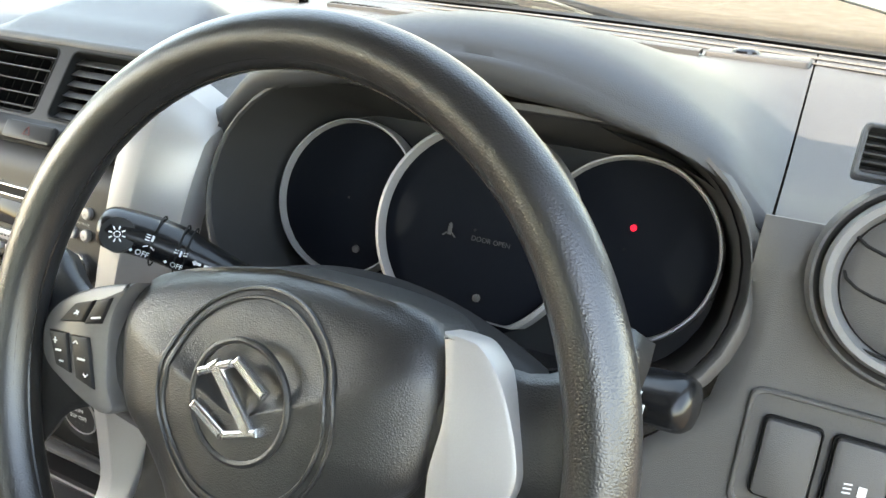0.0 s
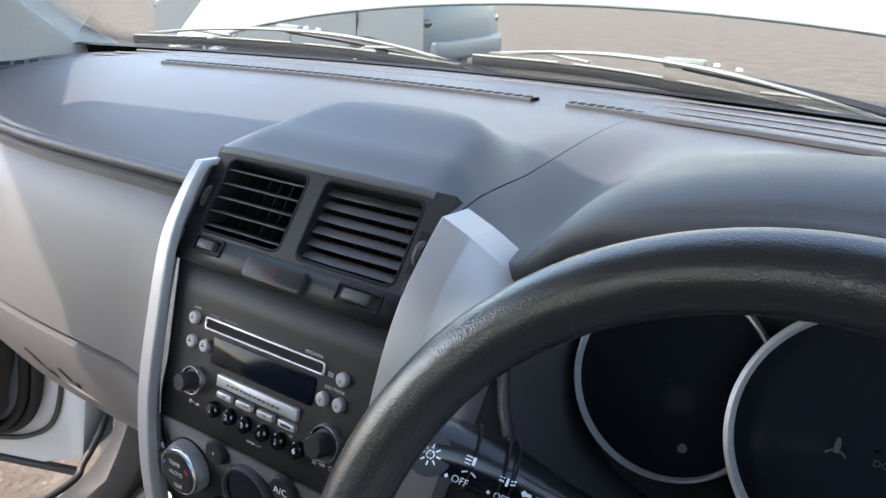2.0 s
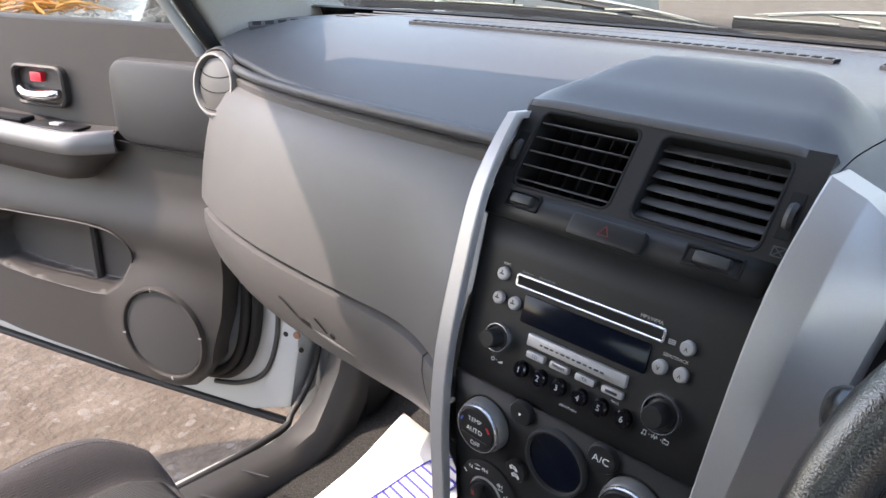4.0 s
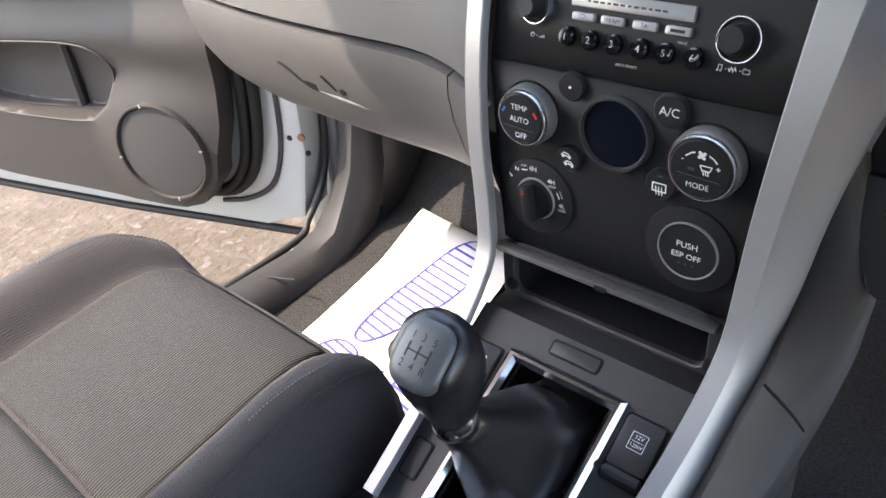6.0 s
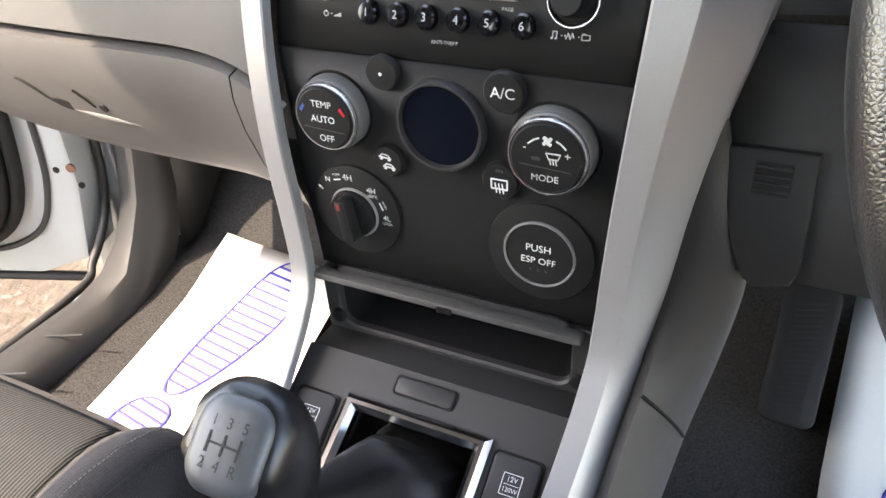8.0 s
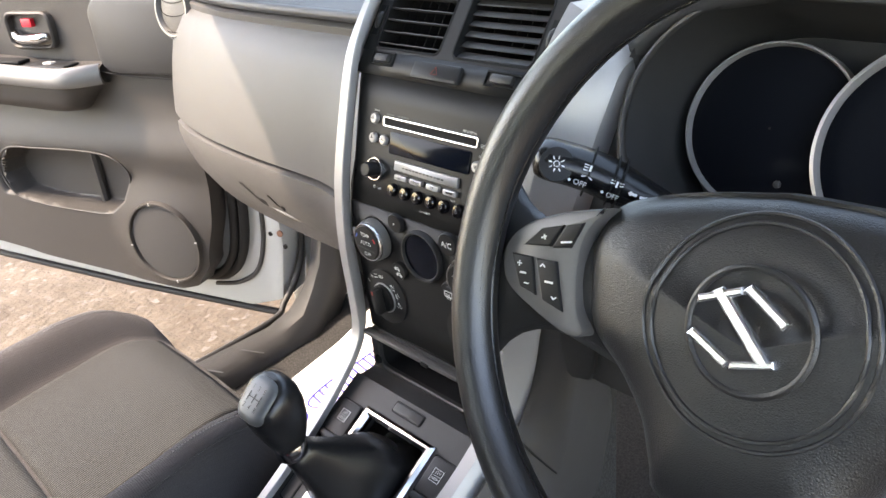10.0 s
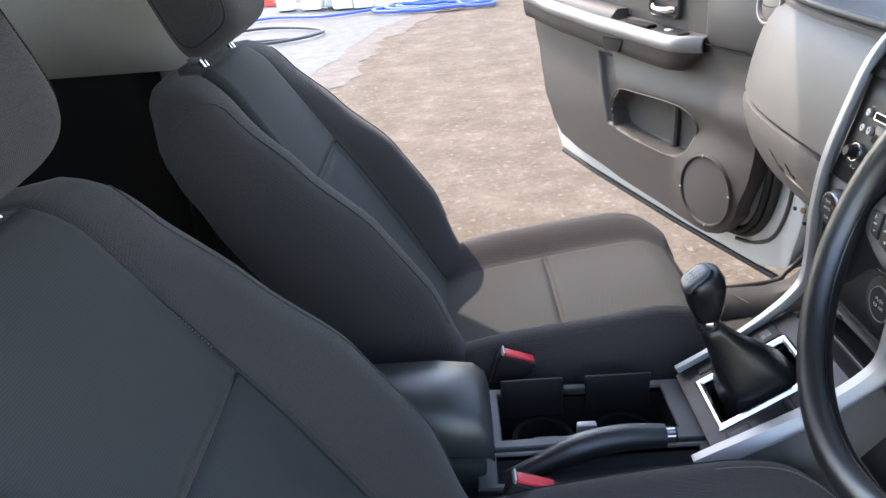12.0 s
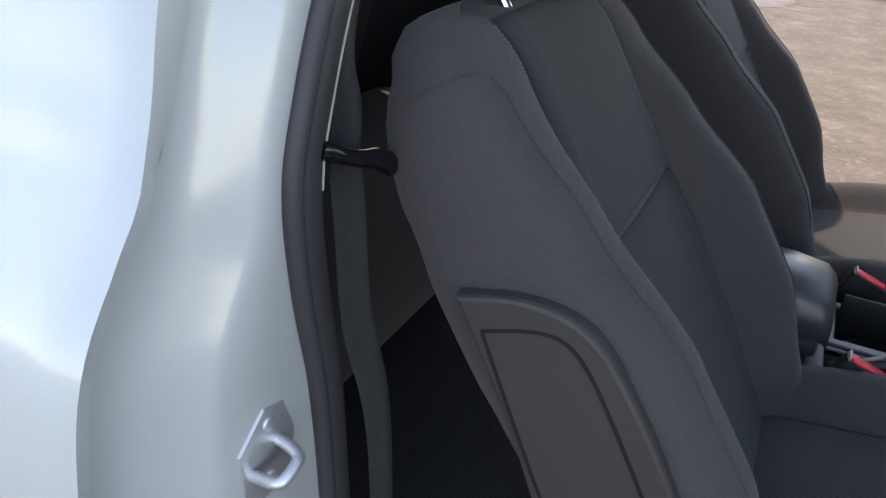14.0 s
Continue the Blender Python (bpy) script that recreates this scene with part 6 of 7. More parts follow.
tube(bm, [dp(.190, .690 + .028 * i, -.032) for i in range(5)], .010, 8)
part("pocket_rib", bm, TRIM, door)
# shell of the door
bm = bmesh.new()
SHELL = [(-.215, .492), (-.13, .466), (.20, .479), (.60, .506), (.800, .526), (.826, .570), (.865, .68), (.925, .86), (.955, 1.0), (.940, 1.15), (-.250, 1.15), (-.245, .9), (-.240, .62)]
M = plane_at(dp(0, 0, -.130), -DU, Z)
prism(bm, M, [(-u, z) for u, z in SHELL], 0, .085, .010)
part("door_shell", bm, PAINT, door, "white painted door shell", smooth=30)
bm = bmesh.new()
tube(bm, [dp(u, z, -.050) for u, z in [(-.20, .458), (.2, .472), (.6, .498), (.79, .517)]], .008, 8)
part("lower_seal", bm, RUBBER, door)
# hinge-side boot, holes and hinges
bm = bmesh.new()
for k, r0 in ((0, .013), (-.022, .011)):
    tube(bm, spline([dp(k - .168, 1.05, -.030), dp(k - .160, .85, -.030), dp(k - .148, .70, -.032), dp(k - .122, .60, -.036), dp(k - .075, .545, -.038), dp(k - .010, .530, -.040)], 30), r0, 10, flat=.8)
part("hinge_seal", bm, RUBBER, door, "folded black rubber at the hinge edge", smooth=60)
bm = bmesh.new()
tube(bm, spline([dp(-.212, 1.12, -.043), dp(-.210, .85, -.043), dp(-.206, .73, -.043), dp(-.196, .634, -.043), dp(-.166, .560, -.043), dp(-.112, .524, -.043), (dp(-.05, .512, -.043))], 36), .0048, 8)
part("edge_seal", bm, GREYPL, door, "thin dark seal on the hinge edge", smooth=60)
for u, z, rr, mt, lb in ((-.2150, .648, .0050, SHADE_BLACK, "dark hole"), (-.2370, .650, .0068, RUST, "rusty plug"), (-.2445, .622, .0046, SHADE_BLACK, "dark hole")):
    bm = bmesh.new()
    lathe(bm, plane_at(dp(u, z, -.0452), -DU, Z), [(rr, -.002), (rr, .0010), (rr * .6, .0014)], 16)
    part("shell_plug", bm, mt, door, lb + " in the white door shell")
# speaker
SP = plane_at(dp(-.009, .640, .030), -DU, Z)
bm = bmesh.new()
ring(bm, SP, .082, .090, -.012, .006, 64, .3)
spk = part("speaker", bm, TRIM, door, "round door speaker behind a cloth grille")
bm = bmesh.new()
lathe(bm, SP, [(.083, -.006), (.081, .001), (.06, .004), (.001, .006)], 56)
part("speaker_grille", bm, material("speaker cloth", (.030, .028, .027), .85, grain=1500, bump=.5, vary=.3), spk)
for a in (0, 90, 180, 270):
    bm = bmesh.new()
    box(bm, SP @ pose(0, 0, 0, 0, 0, a + 8), (.086, 0, .0060), (.006, .003, .0012))
    part("grille_tab", bm, SILVER, spk)
# armrest, silver rail, grip and switches
bm = bmesh.new()
rows = []
for i in range(41):
    u = .885 - .835 * i / 40
    zt = lerp([(.05, .990), (.12, .989), (.40, 1.002), (.62, 1.018), (.9, 1.042)], u)
    end = .35 + .65 * step(.05, .14, u)
    out = .066 * step(.035, .11, u) ** .5 * (1 - .25 * step(.6, .9, u))
    rows.append([dp(u, zt + .010, .002), dp(u, zt + .006, out * .5), dp(u, zt + .001, out * .86), dp(u, zt - .016, out * .90), dp(u, zt - .055 * end, out * .84), dp(u, zt - .078 * end, out * .70), dp(u, zt - .088 * end, .0)])
arm = part("armrest", sheet(bm, rows), TRIM, door, "grey door armrest", smooth=60)
bm = bmesh.new()
rows = []
for i in range(61):
    u = .888 - .842 * i / 60
    zt = lerp([(.05, .990), (.12, .989), (.40, 1.002), (.62, 1.018), (.9, 1.042)], u)
    out = .070 * step(.030, .11, u) ** .5 * (1 - .25 * step(.6, .9, u)) + .002
    rows.append([dp(u, zt + .006, out * .70), dp(u, zt + .010, out * .84), dp(u, zt + .006, out), dp(u, zt - .012, out * 1.06), dp(u, zt - .026, out * 1.0), dp(u, zt - .029, out * .85)])
part("silver_rail", sheet(bm, rows), RAIL, door, "silver rail along the armrest", smooth=60)
bm = bmesh.new()
rows = []
for u, k in ((.36, 0), (.365, 1), (.42, 1.05), (.60, .9), (.80, .6), (.86, 0)):
    zt = lerp([(.05, .990), (.12, .989), (.40, 1.002), (.62, 1.018), (.9, 1.042)], u)
    rows.append([dp(u, zt + .004, .004), dp(u, zt + .004 + .026 * k, .006), dp(u, zt + .006 + .026 * k, .040), dp(u, zt + .004 + .010 * k, .058), dp(u, zt + .002, .060)])
part("elbow_pad", sheet(bm, rows), TRIM, door, "raised elbow pad", smooth=50)
bm = bmesh.new()
box(bm, plane_at(dp(.285, 1.004, .034), -DU, DN), (0, 0, 0), (.13, .030, .008), .004)
part("grip_bowl", bm, SHADE_BLACK, door)
bm = bmesh.new()
box(bm, plane_at(dp(.155, 1.000, .034), -DU, DN), (0, 0, .002), (.11, .040, .006), .003)
sw = part("window_switch", bm, BLACK, door, "window switch plate")
bm = bmesh.new()
box(bm, plane_at(dp(.155, 1.004, .034), -DU, DN), (0, 0, .003), (.022, .014, .007), .002)
part("switch_key", bm, SILVER, sw)
bm = bmesh.new()
prism(bm, plane_at(dp(.362, .948, .0585), -DU, Z), [(.052, .014), (-.040, .010), (-.030, -.022), (.034, -.020)][::-1], -.04, .0010, .001)
part("pull_pocket", bm, SHADE_BLACK, door, "dark pull pocket in the armrest")
# inner handle
HP = plane_at(dp(.210, 1.057, .004), -DU, Z)
bm = bmesh.new()
frame_band(bm, HP, rrect(.118, .070, .018), rrect(.104, .056, .014), -.006, .010, .003)
hd = part("inner_handle", bm, TRIM, door, "bright inner door handle with a red lock flag")
bm = bmesh.new()
box(bm, HP, (0, 0, -.012), (.108, .060, .006))
part("handle_bowl", bm, SHADE_BLACK, hd)
bm = bmesh.new()
c = spline([HP @ Vector(p) for p in ((-.045, -.006, .0), (-.02, -.014, .012), (.020, -.014, .014), (.046, -.010, .006))], 16)
tube(bm, c, [.010, .0115, .012, .012, .012, .012, .012, .012, .012, .012, .012, .012, .0115, .011, .010, .008], 12, flat=.8)
part("lever", bm, CHROME, hd)
bm = bmesh.new()
box(bm, HP, (-.006, .014, -.002), (.026, .016, .014), .002)
part("lock_flag", bm, RED, hd)
# grab panel by the mirror and the window frame
bm = bmesh.new()
prism(bm, plane_at(dp(-.055, 1.048, .006), -DU, Z), rrect(.205, .138, .035), -.01, .014, .010)
part("corner_panel", bm, GREYPL, door, "dark rounded corner panel")
bm = bmesh.new()
tube(bm, [dp(-.16, .972, .013), dp(-.04, .975, .014), dp(.05, .981, .013), dp(.10, .988, .012)], .0016, 6)
part("trim_seam", bm, SHADE_BLACK, door)
bm = bmesh.new()
c = [dp(-.20, 1.14, -.06), dp(-.03, 1.30, -.075), dp(.14, 1.46, -.10), dp(.30, 1.56, -.12), dp(.60, 1.585, -.125), dp(.80, 1.56, -.12), dp(.86, 1.44, -.10), dp(.93, 1.14, -.06)]
tube(bm, spline(c, 60), .024, 10)
part("window_frame", bm, RUBBER, door, "black window frame", smooth=60)
bm = bmesh.new()
tube(bm, [dp(-.14, 1.14, -.045), dp(-.11, 1.38, -.080)], .016, 8)
part("quarter_bar", bm, RUBBER, door)
bm = bmesh.new()
box(bm, plane_at(dp(.35, 1.155, -.035), -DU, Z), (0, 0, 0), (1.15, .020, .060), .008)
part("waist_rail", bm, RUBBER, door)
bm = bmesh.new()
vs = [dp(-.17, 1.15, -.07), dp(.90, 1.15, -.07), dp(.83, 1.50, -.10), dp(.60, 1.57, -.12), dp(.32, 1.55, -.115), dp(.10, 1.41, -.095)]
sheet(bm, [vs[:1] + vs[1:2], vs[5:6] + vs[2:3], vs[4:5] + vs[3:4]])
pane = part("window_pane", bm, TINTED, door, "clear side window", thick=.004)
pane.visible_shadow = False

# ---- body shell ----
# sills, pillars, roof
def pillar(name, pts, w, d, mat, label, n=24):
    bm = bmesh.new()
    c = spline(pts, n)
    rows = []
    for i, p in enumerate(c):
        t = (c[min(i + 1, n - 1)] - c[max(i - 1, 0)]).normalized()
        a = t.cross(Y)
        a = a.normalized() if a.length > .1 else X
        b = t.cross(a).normalized()
        rows.append([bm.verts.new(p + a * x * w + b * y * d) for x, y in rrect(2, 2, .7, 0, 0, 4)])
    ring_faces(bm, rows)
    return solid(name, bm, mat, label, "pillar", kind="structure", smooth=60)


for sx, nm, side in ((-1, "pillar_1", "passenger"), (1, "pillar_2", "driver")):
    bm = bmesh.new()
    rows, edge = [], []
    for k in range(25):
        z = 1.135 + .475 * k / 24
        yf = curve([(1.135, .53), (1.192, .480), (1.252, .372), (1.38, .20), (1.55, -.05), (1.61, -.22)], z)
        yr = .020 + curve([(1.135, .212), (1.212, .160), (1.38, .035), (1.52, -.13), (1.61, -.30)], z)
        x = curve([(1.135, .775), (1.20, .772), (1.38, .715), (1.55, .655), (1.61, .625)], z)
        edge.append(Vector((sx * (x + .020), yr, z)))
        rows.append([(sx * (x + dx + .03 * f * f), yr + (yf - yr) * f, z) for f, dx in ((0, .016), (.04, .006), (.12, 0), (.4, -.006), (.7, -.006), (.9, -.002), (.97, .004), (1, .016))])
    solid(nm, sheet(bm, rows), LINER, "pale grey windscreen pillar trim on the %s side" % side, "pillar", kind="structure", smooth=60, thick=.006)
    bm = bmesh.new()
    tube(bm, [p - Y * .010 for p in edge], .011, 10)
    solid("opening_seal_%d" % (4 if sx < 0 else 5), bm, RUBBER, "black door opening seal behind the windscreen pillar", "seal", kind="structure", smooth=60)
    bm = bmesh.new()
    tube(bm, [p - Y * .029 + X * (sx * .016) for p in edge], .009, 10)
    solid("pillar_%d" % (6 if sx < 0 else 7), bm, PAINT, "white painted outer edge of the windscreen pillar", "pillar", kind="structure", smooth=60)
pillar("pillar_3", [(-.725, -.955, 1.04), (-.70, -.952, 1.18), (-.68, -.95, 1.30), (-.62, -.95, 1.58)], .045, .075, LINER, "pale grey centre pillar trim on the passenger side")
pillar("pillar_8", [(-.735, -.965, .42), (-.733, -.962, .60), (-.730, -.958, .85), (-.725, -.955, 1.04)], .045, .075, BLACK, "black lower centre pillar trim on the passenger side")
bm = bmesh.new()
rows = []
for x in (-.62, -.60, -.3, 0, .3, .60, .62):
    z = 1.655 - .08 * (x / .62) ** 2
    # the first two points form an unseen flap, added to shade the dash
    rows.append([(x, -.02, z - .118), (x, -.07, z - .075)] + [(x, y, z - .10 * max(0, (y + .25) / .15) * .25) for y in (-.13, -.25, -.6, -1.2, -1.8, -2.2)])
solid("ceiling", sheet(bm, rows), LINER, "pale grey cloth headlining with an added front flap shading the dash", "ceiling", kind="structure", smooth=60, thick=.04)
for sx, nm in ((-1, "roof_rail_1"), (1, "roof_rail_2")):
    bm = bmesh.new()
    tube(bm, spline([(sx * .655, -.05, 1.545), (sx * .630, -.25, 1.565), (sx * .622, -.7, 1.575), (sx * .622, -1.4, 1.57), (sx * .63, -2.2, 1.55)], 30), .035, 12)
    solid(nm, bm, PAINT, "white roof rail over the door opening", "roof rail", kind="structure", smooth=60)
# floor and footwells
bm = bmesh.new()
rows = []
for y, z in ((-2.2, .48), (-.6, .43), (-.2, .425), (.10, .435), (.28, .448), (.42, .475), (.55, .60), (.66, .80), (.70, 1.15)):
    rows.append([(x, y, z + .018 * math.exp(-((abs(x) - .66) / .05) ** 2)) for x in [-.70 + .05 * i for i in range(29)]])
solid("floor", sheet(bm, rows), CARPET, "charcoal loop carpet in the footwells", "floor", kind="structure", smooth=60, thick=.01)
for sx, nm in ((-1, "door_sill_1"), (1, "door_sill_2")):
    bm = bmesh.new()
    rows = []
    for y, k in ((-.85, 0), (-.4, 0), (.02, 0), (.14, .0), (.21, .0), (.27, .015), (.315, .05), (.345, .10), (.362, .17), (.368, .30), (.368, .62)):
        f = step(0, .06, k)
        rows.append([(sx * (.632 + .025 * f), y + .03 * f, .42 + k), (sx * (.645 + .018 * f), y + .004 * f, .470 + k), (sx * (.665 + .014 * f), y - .012 * f, .490 + k), (sx * .71, y - .010 * f, .490 + k), (sx * .732, y, .470 + k), (sx * .742, y + .01 * f, .40 + k)])
    solid(nm, sheet(bm, rows), GREYPL, "dark plastic door sill cover", "sill", kind="structure", smooth=45, thick=.006)
    bm = bmesh.new()
    sheet(bm, [[(sx * .735, y, .43 + k), (sx * .79, y, .425 + k), (sx * .80, y, .36 + k), (sx * .79, y, .20)] for y, k in ((-2.2, 0), (-.85, 0), (.2, 0), (.42, 0))])
    solid("sill_panel_%d" % (1 if sx < 0 else 2), bm, PAINT, "white painted body sill", "body panel", kind="structure", smooth=40, thick=.01)
    bm = bmesh.new()
    tube(bm, spline([(sx * .725, -.84, .475), (sx * .722, -.2, .478), (sx * .728, .20, .484), (sx * .745, .278, .505), (sx * .752, .335, .575), (sx * .755, .355, .70), (sx * .757, .36, 1.0)], 40), .0065, 8)
    solid("opening_seal_%d" % (1 if sx < 0 else 2), bm, GREYPL, "black door opening seal", "seal", kind="structure", smooth=60)
    bm = bmesh.new()
    sheet(bm, [[(sx * .664, y, z) for y in (.385, .5, .6, .75)] for z in (.40, .7, 1.16)])
    solid("footwell_side_%d" % (1 if sx < 0 else 2), bm, BLACK, "black footwell side lining", "lining", kind="structure", thick=.006)
    # body beside and ahead of the footwell
    bm = bmesh.new()
    sheet(bm, [[(sx * .744, .374, z), (sx * .80, .384, z), (sx * .872, .388, z), (sx * .884, .41, z), (sx * .885, .9, z * .95 + .03), (sx * .88, 1.7, z * .85 + .05)] for z in (.25, .6, .85, 1.0, 1.08)])
    solid("wing_%d" % (1 if sx < 0 else 2), bm, PAINT, "white painted front wing", "body panel", kind="structure", smooth=45, thick=.01)
# scuff marks on the passenger sill
for i, (y, l) in enumerate(((.14, .05), (.06, .035))):
    bm = bmesh.new()
    box(bm, pose(-.655, y, .4935, 0, 0, 25), (0, 0, 0), (l, .003, .0006))
    solid("scuff_mark", bm, GHOST, "pale scuff on the sill cover", "scuff", kind="structure")

# driver side centre pillar: seal, painted shut face, striker
def seal_x(z):
    return curve([(.30, .598), (.60, .600), (.69, .605), (.853, .621), (.95, .640), (1.04, .648), (1.10, .633), (1.17, .606), (1.23, .572), (1.30, .537), (1.36, .505), (1.60, .42)], z)


def bevel_x(z):
    return curve([(.30, .755), (.60, .750), (.82, .745), (.93, .735), (.97, .712), (1.01, .690), (1.06, .678), (1.165, .645), (1.30, .582), (1.60, .46)], z)


def outer_x(z):
    return curve([(.30, .838), (.60, .856), (.85, .852), (.94, .842), (.99, .826), (1.03, .798), (1.062, .765), (1.10, .745), (1.17, .722), (1.30, .665), (1.60, .54)], z)


zs = [.30 + .0125 * i for i in range(105)]
bm = bmesh.new()
sheet(bm, [[(seal_x(z) + dx, y, z) for dx, y in ((-.031, -.93), (-.030, -.90), (-.028, -.858), (-.022, -.849), (-.012, -.845), (.004, -.843), (.013, -.848), (.012, -.862))] for z in zs])
solid("pillar_4", bm, SEALGREY, "dark plastic centre pillar trim beside the driver seat", "pillar", kind="structure", smooth=60, thick=.006)
bm = bmesh.new()
tube(bm, [(seal_x(z) + .010, -.852, z) for z in zs], .0085, 12, up=(0, 1, 0))
solid("opening_seal_3", bm, SEALGREY, "soft black seal on the centre pillar", "seal", kind="structure", smooth=60)
bm = bmesh.new()
rows = []
for z in zs:
    a, b, c = seal_x(z), bevel_x(z), outer_x(z)
    lip = .012 * step(1.09, 1.02, z)
    f = step(.99, 1.24, z)
    soft = .011 * f
    rows.append([(a - .004, -.862, z), (a + .004, -.861, z), (a + .5 * (b - a), -.860, z), (b - .006, -.861, z), (b + .004, -.866, z), (b + .30 * (c - b), -.892, z), (b + .54 * (c - b), -.902, z), (c - .022 - soft, -.902 + .2 * lip, z), (c - .012 - .8 * soft, -.892 + lip - .012 * f, z), (c - .004 - .55 * soft, -.889 + lip - .018 * f, z), (c + .001 - .25 * soft, -.898 + .5 * lip - .018 * f, z), (c + .002 - .08 * soft, -.91 - .020 * f, z)])
for row, z in zip(rows, zs):
    c = outer_x(z)
    crease = .006 * math.exp(-((z - 1.095) / .014) ** 2)
    row += [(c + .0025 + crease * step(-.91, -.95, y) + .018 * step(-.91, -1.2, y), y, z) for y in (-.945, -.965, -1.0, -1.1, -1.3, -1.8, -2.1, -2.29)]
sheet(bm, rows)
solid("pillar_5", bm, PAINT, "white painted centre pillar and creased rear side panel", "pillar", kind="structure", smooth=32, thick=.004)
striker = thing("door_striker", "zinc-plated door striker loop on its plate", "door striker", (.698, -.860, .826))
KM = plane_at((.698, -.8585, .826), (-1, .02, 0), (0, 0, 1))
bm = bmesh.new()
prism(bm, KM, [(.0, .044), (.024, .036), (.036, .0), (.030, -.034), (.0, -.046), (-.026, -.034), (-.030, .018)][::-1], 0, .005, .002)
part("striker_plate", bm, STEEL, striker)
bm = bmesh.new()
tube(bm, spline([KM @ Vector(p) for p in ((.014, .006, 0), (.012, .004, .020), (.006, .002, .031), (-.014, -.004, .031), (-.018, -.006, .020), (-.018, -.008, 0))], 24), .0052, 10)
part("striker_loop", bm, STEEL, striker)
for y in (.028, -.028):
    bm = bmesh.new()
    lathe(bm, KM @ pose(.004, y, .004), [(.007, 0), (.0065, .003), (.003, .0038)], 16)
    part("screw", bm, STEEL, striker)
# belt, its guide and a grey bead
belt = thing("seat_belt", "black seat belt running down the centre pillar", "seat belt", (.60, -.80, .6))
bm = bmesh.new()
run = spline([(.53, -.835, .50), (.545, -.835, .70), (.562, -.835, .80), (.592, -.837, .90), (.598, -.842, 1.0), (.585, -.855, 1.04), (.568, -.865, 1.07), (.575, -.868, 1.13), (.520, -.874, 1.25), (.445, -.878, 1.40)], 48)
rows = [[p + X * dx for dx in (-.0215, 0, .0215)] for p in run]
part("webbing", sheet(bm, rows), weave("belt webbing", (.02, .02, .021), .0015), belt, "", thick=.0016)
bm = bmesh.new()
tube(bm, spline([(.630, -.848, 1.062), (.604, -.836, 1.050), (.578, -.829, 1.043), (.562, -.826, 1.030)], 10), [.007, .008, .007, .007, .007, .008, .009, .010, .009, .006], 10)
part("belt_guide", bm, GLOSS, belt, "black belt guide", smooth=60)
bm = bmesh.new()
tube(bm, [(seal_x(z) - .020, -.8470, z) for z in [1.03 + .02 * i for i in range(27)]], .0009, 6)
solid("trim_1", bm, LINER, "thin pale edging on the pillar trim", "trim", kind="structure")

# white outer skin of the rear body
bm = bmesh.new()
sheet(bm, [[(-x, y, z) for y in (-.86, -1.1, -1.6, -2.1, -2.29)] for z, x in ((.35, .83), (.60, .856), (.85, .852), (.99, .826), (1.062, .765), (1.08, .75))])
solid("rear_panel_1", bm, PAINT, "white painted rear side panel", "body panel", kind="structure", smooth=50, thick=.008)
bm = bmesh.new()
sheet(bm, [[(x, -2.30, z) for x in (-.85, -.4, 0, .4, .85)] for z in (.35, .7, 1.07)])
solid("rear_panel_2", bm, PAINT, "white painted tailgate skin", "body panel", kind="structure", smooth=50, thick=.008)
bm = bmesh.new()
sheet(bm, [[(x, y, 1.715 - .09 * (x / .64) ** 2 - .03 * max(0, (y + .35) / .2)) for y in (-.15, -.35, -1.0, -1.7, -2.24)] for x in (-.64, -.5, -.25, 0, .25, .5, .64)])
solid("roof", bm, PAINT, "white painted roof skin", "roof", kind="structure", smooth=60, thick=.006)

# rear sides and tail: dark below the waist, pale trim and windows above
for sx, nm in ((-1, "rear_side_1"), (1, "rear_side_2")):
    bm = bmesh.new()
    sheet(bm, [[(sx * x, y, z) for y in (-.93, -1.2, -1.7, -2.25)] for z, x in ((.42, .70), (.8, .71), (1.06, .70), (1.065, .69))])
    solid(nm, bm, BLACK, "black rear side lining below the window", "lining", kind="structure", thick=.02)
    bm = bmesh.new()
    sheet(bm, [[(sx * x, y, z) for y in ((-.93, -1.1, -1.45) if sx < 0 else (-.93, -.98, -1.04))] for z, x in ((1.067, .67), (1.3, .60), (1.56, .48))])
    solid("rear_pillar_%d" % (1 if sx < 0 else 2), bm, LITLINER, "pale grey rear pillar lining", "lining", kind="structure", thick=.03)
    bm = bmesh.new()
    sheet(bm, [[(sx * x, y, z) for y in (-1.95, -2.25)] for z, x in ((1.067, .67), (1.3, .60), (1.56, .48))])
    solid("rear_corner_%d" % (1 if sx < 0 else 2), bm, LINER, "pale grey rear corner lining", "lining", kind="structure", thick=.03)
    bm = bmesh.new()
    sheet(bm, [[(sx * x, y, z) for y in (-1.45 if sx < 0 else -1.04, -1.7, -1.95)] for z, x in ((1.067, .695), (1.56, .625))])
    g = solid("window_%d" % (1 if sx < 0 else 2), bm, TINTED, "tinted rear side window", "window", kind="structure", thick=.004)
    g.visible_shadow = False
bm = bmesh.new()
sheet(bm, [[(x, -2.25, z) for x in (-.72, 0, .72)] for z in (.4, .8, 1.08)])
solid("tailgate", bm, BLACK, "dark tailgate lining", "tailgate", kind="structure", thick=.03)
bm = bmesh.new()
sheet(bm, [[(x, y, z) for x in (-.64, 0, .64)] for y, z in ((-2.25, 1.085), (-2.18, 1.56))])
g = solid("window_3", bm, TINTED, "rear window", "window", kind="structure", thick=.004)
g.visible_shadow = False

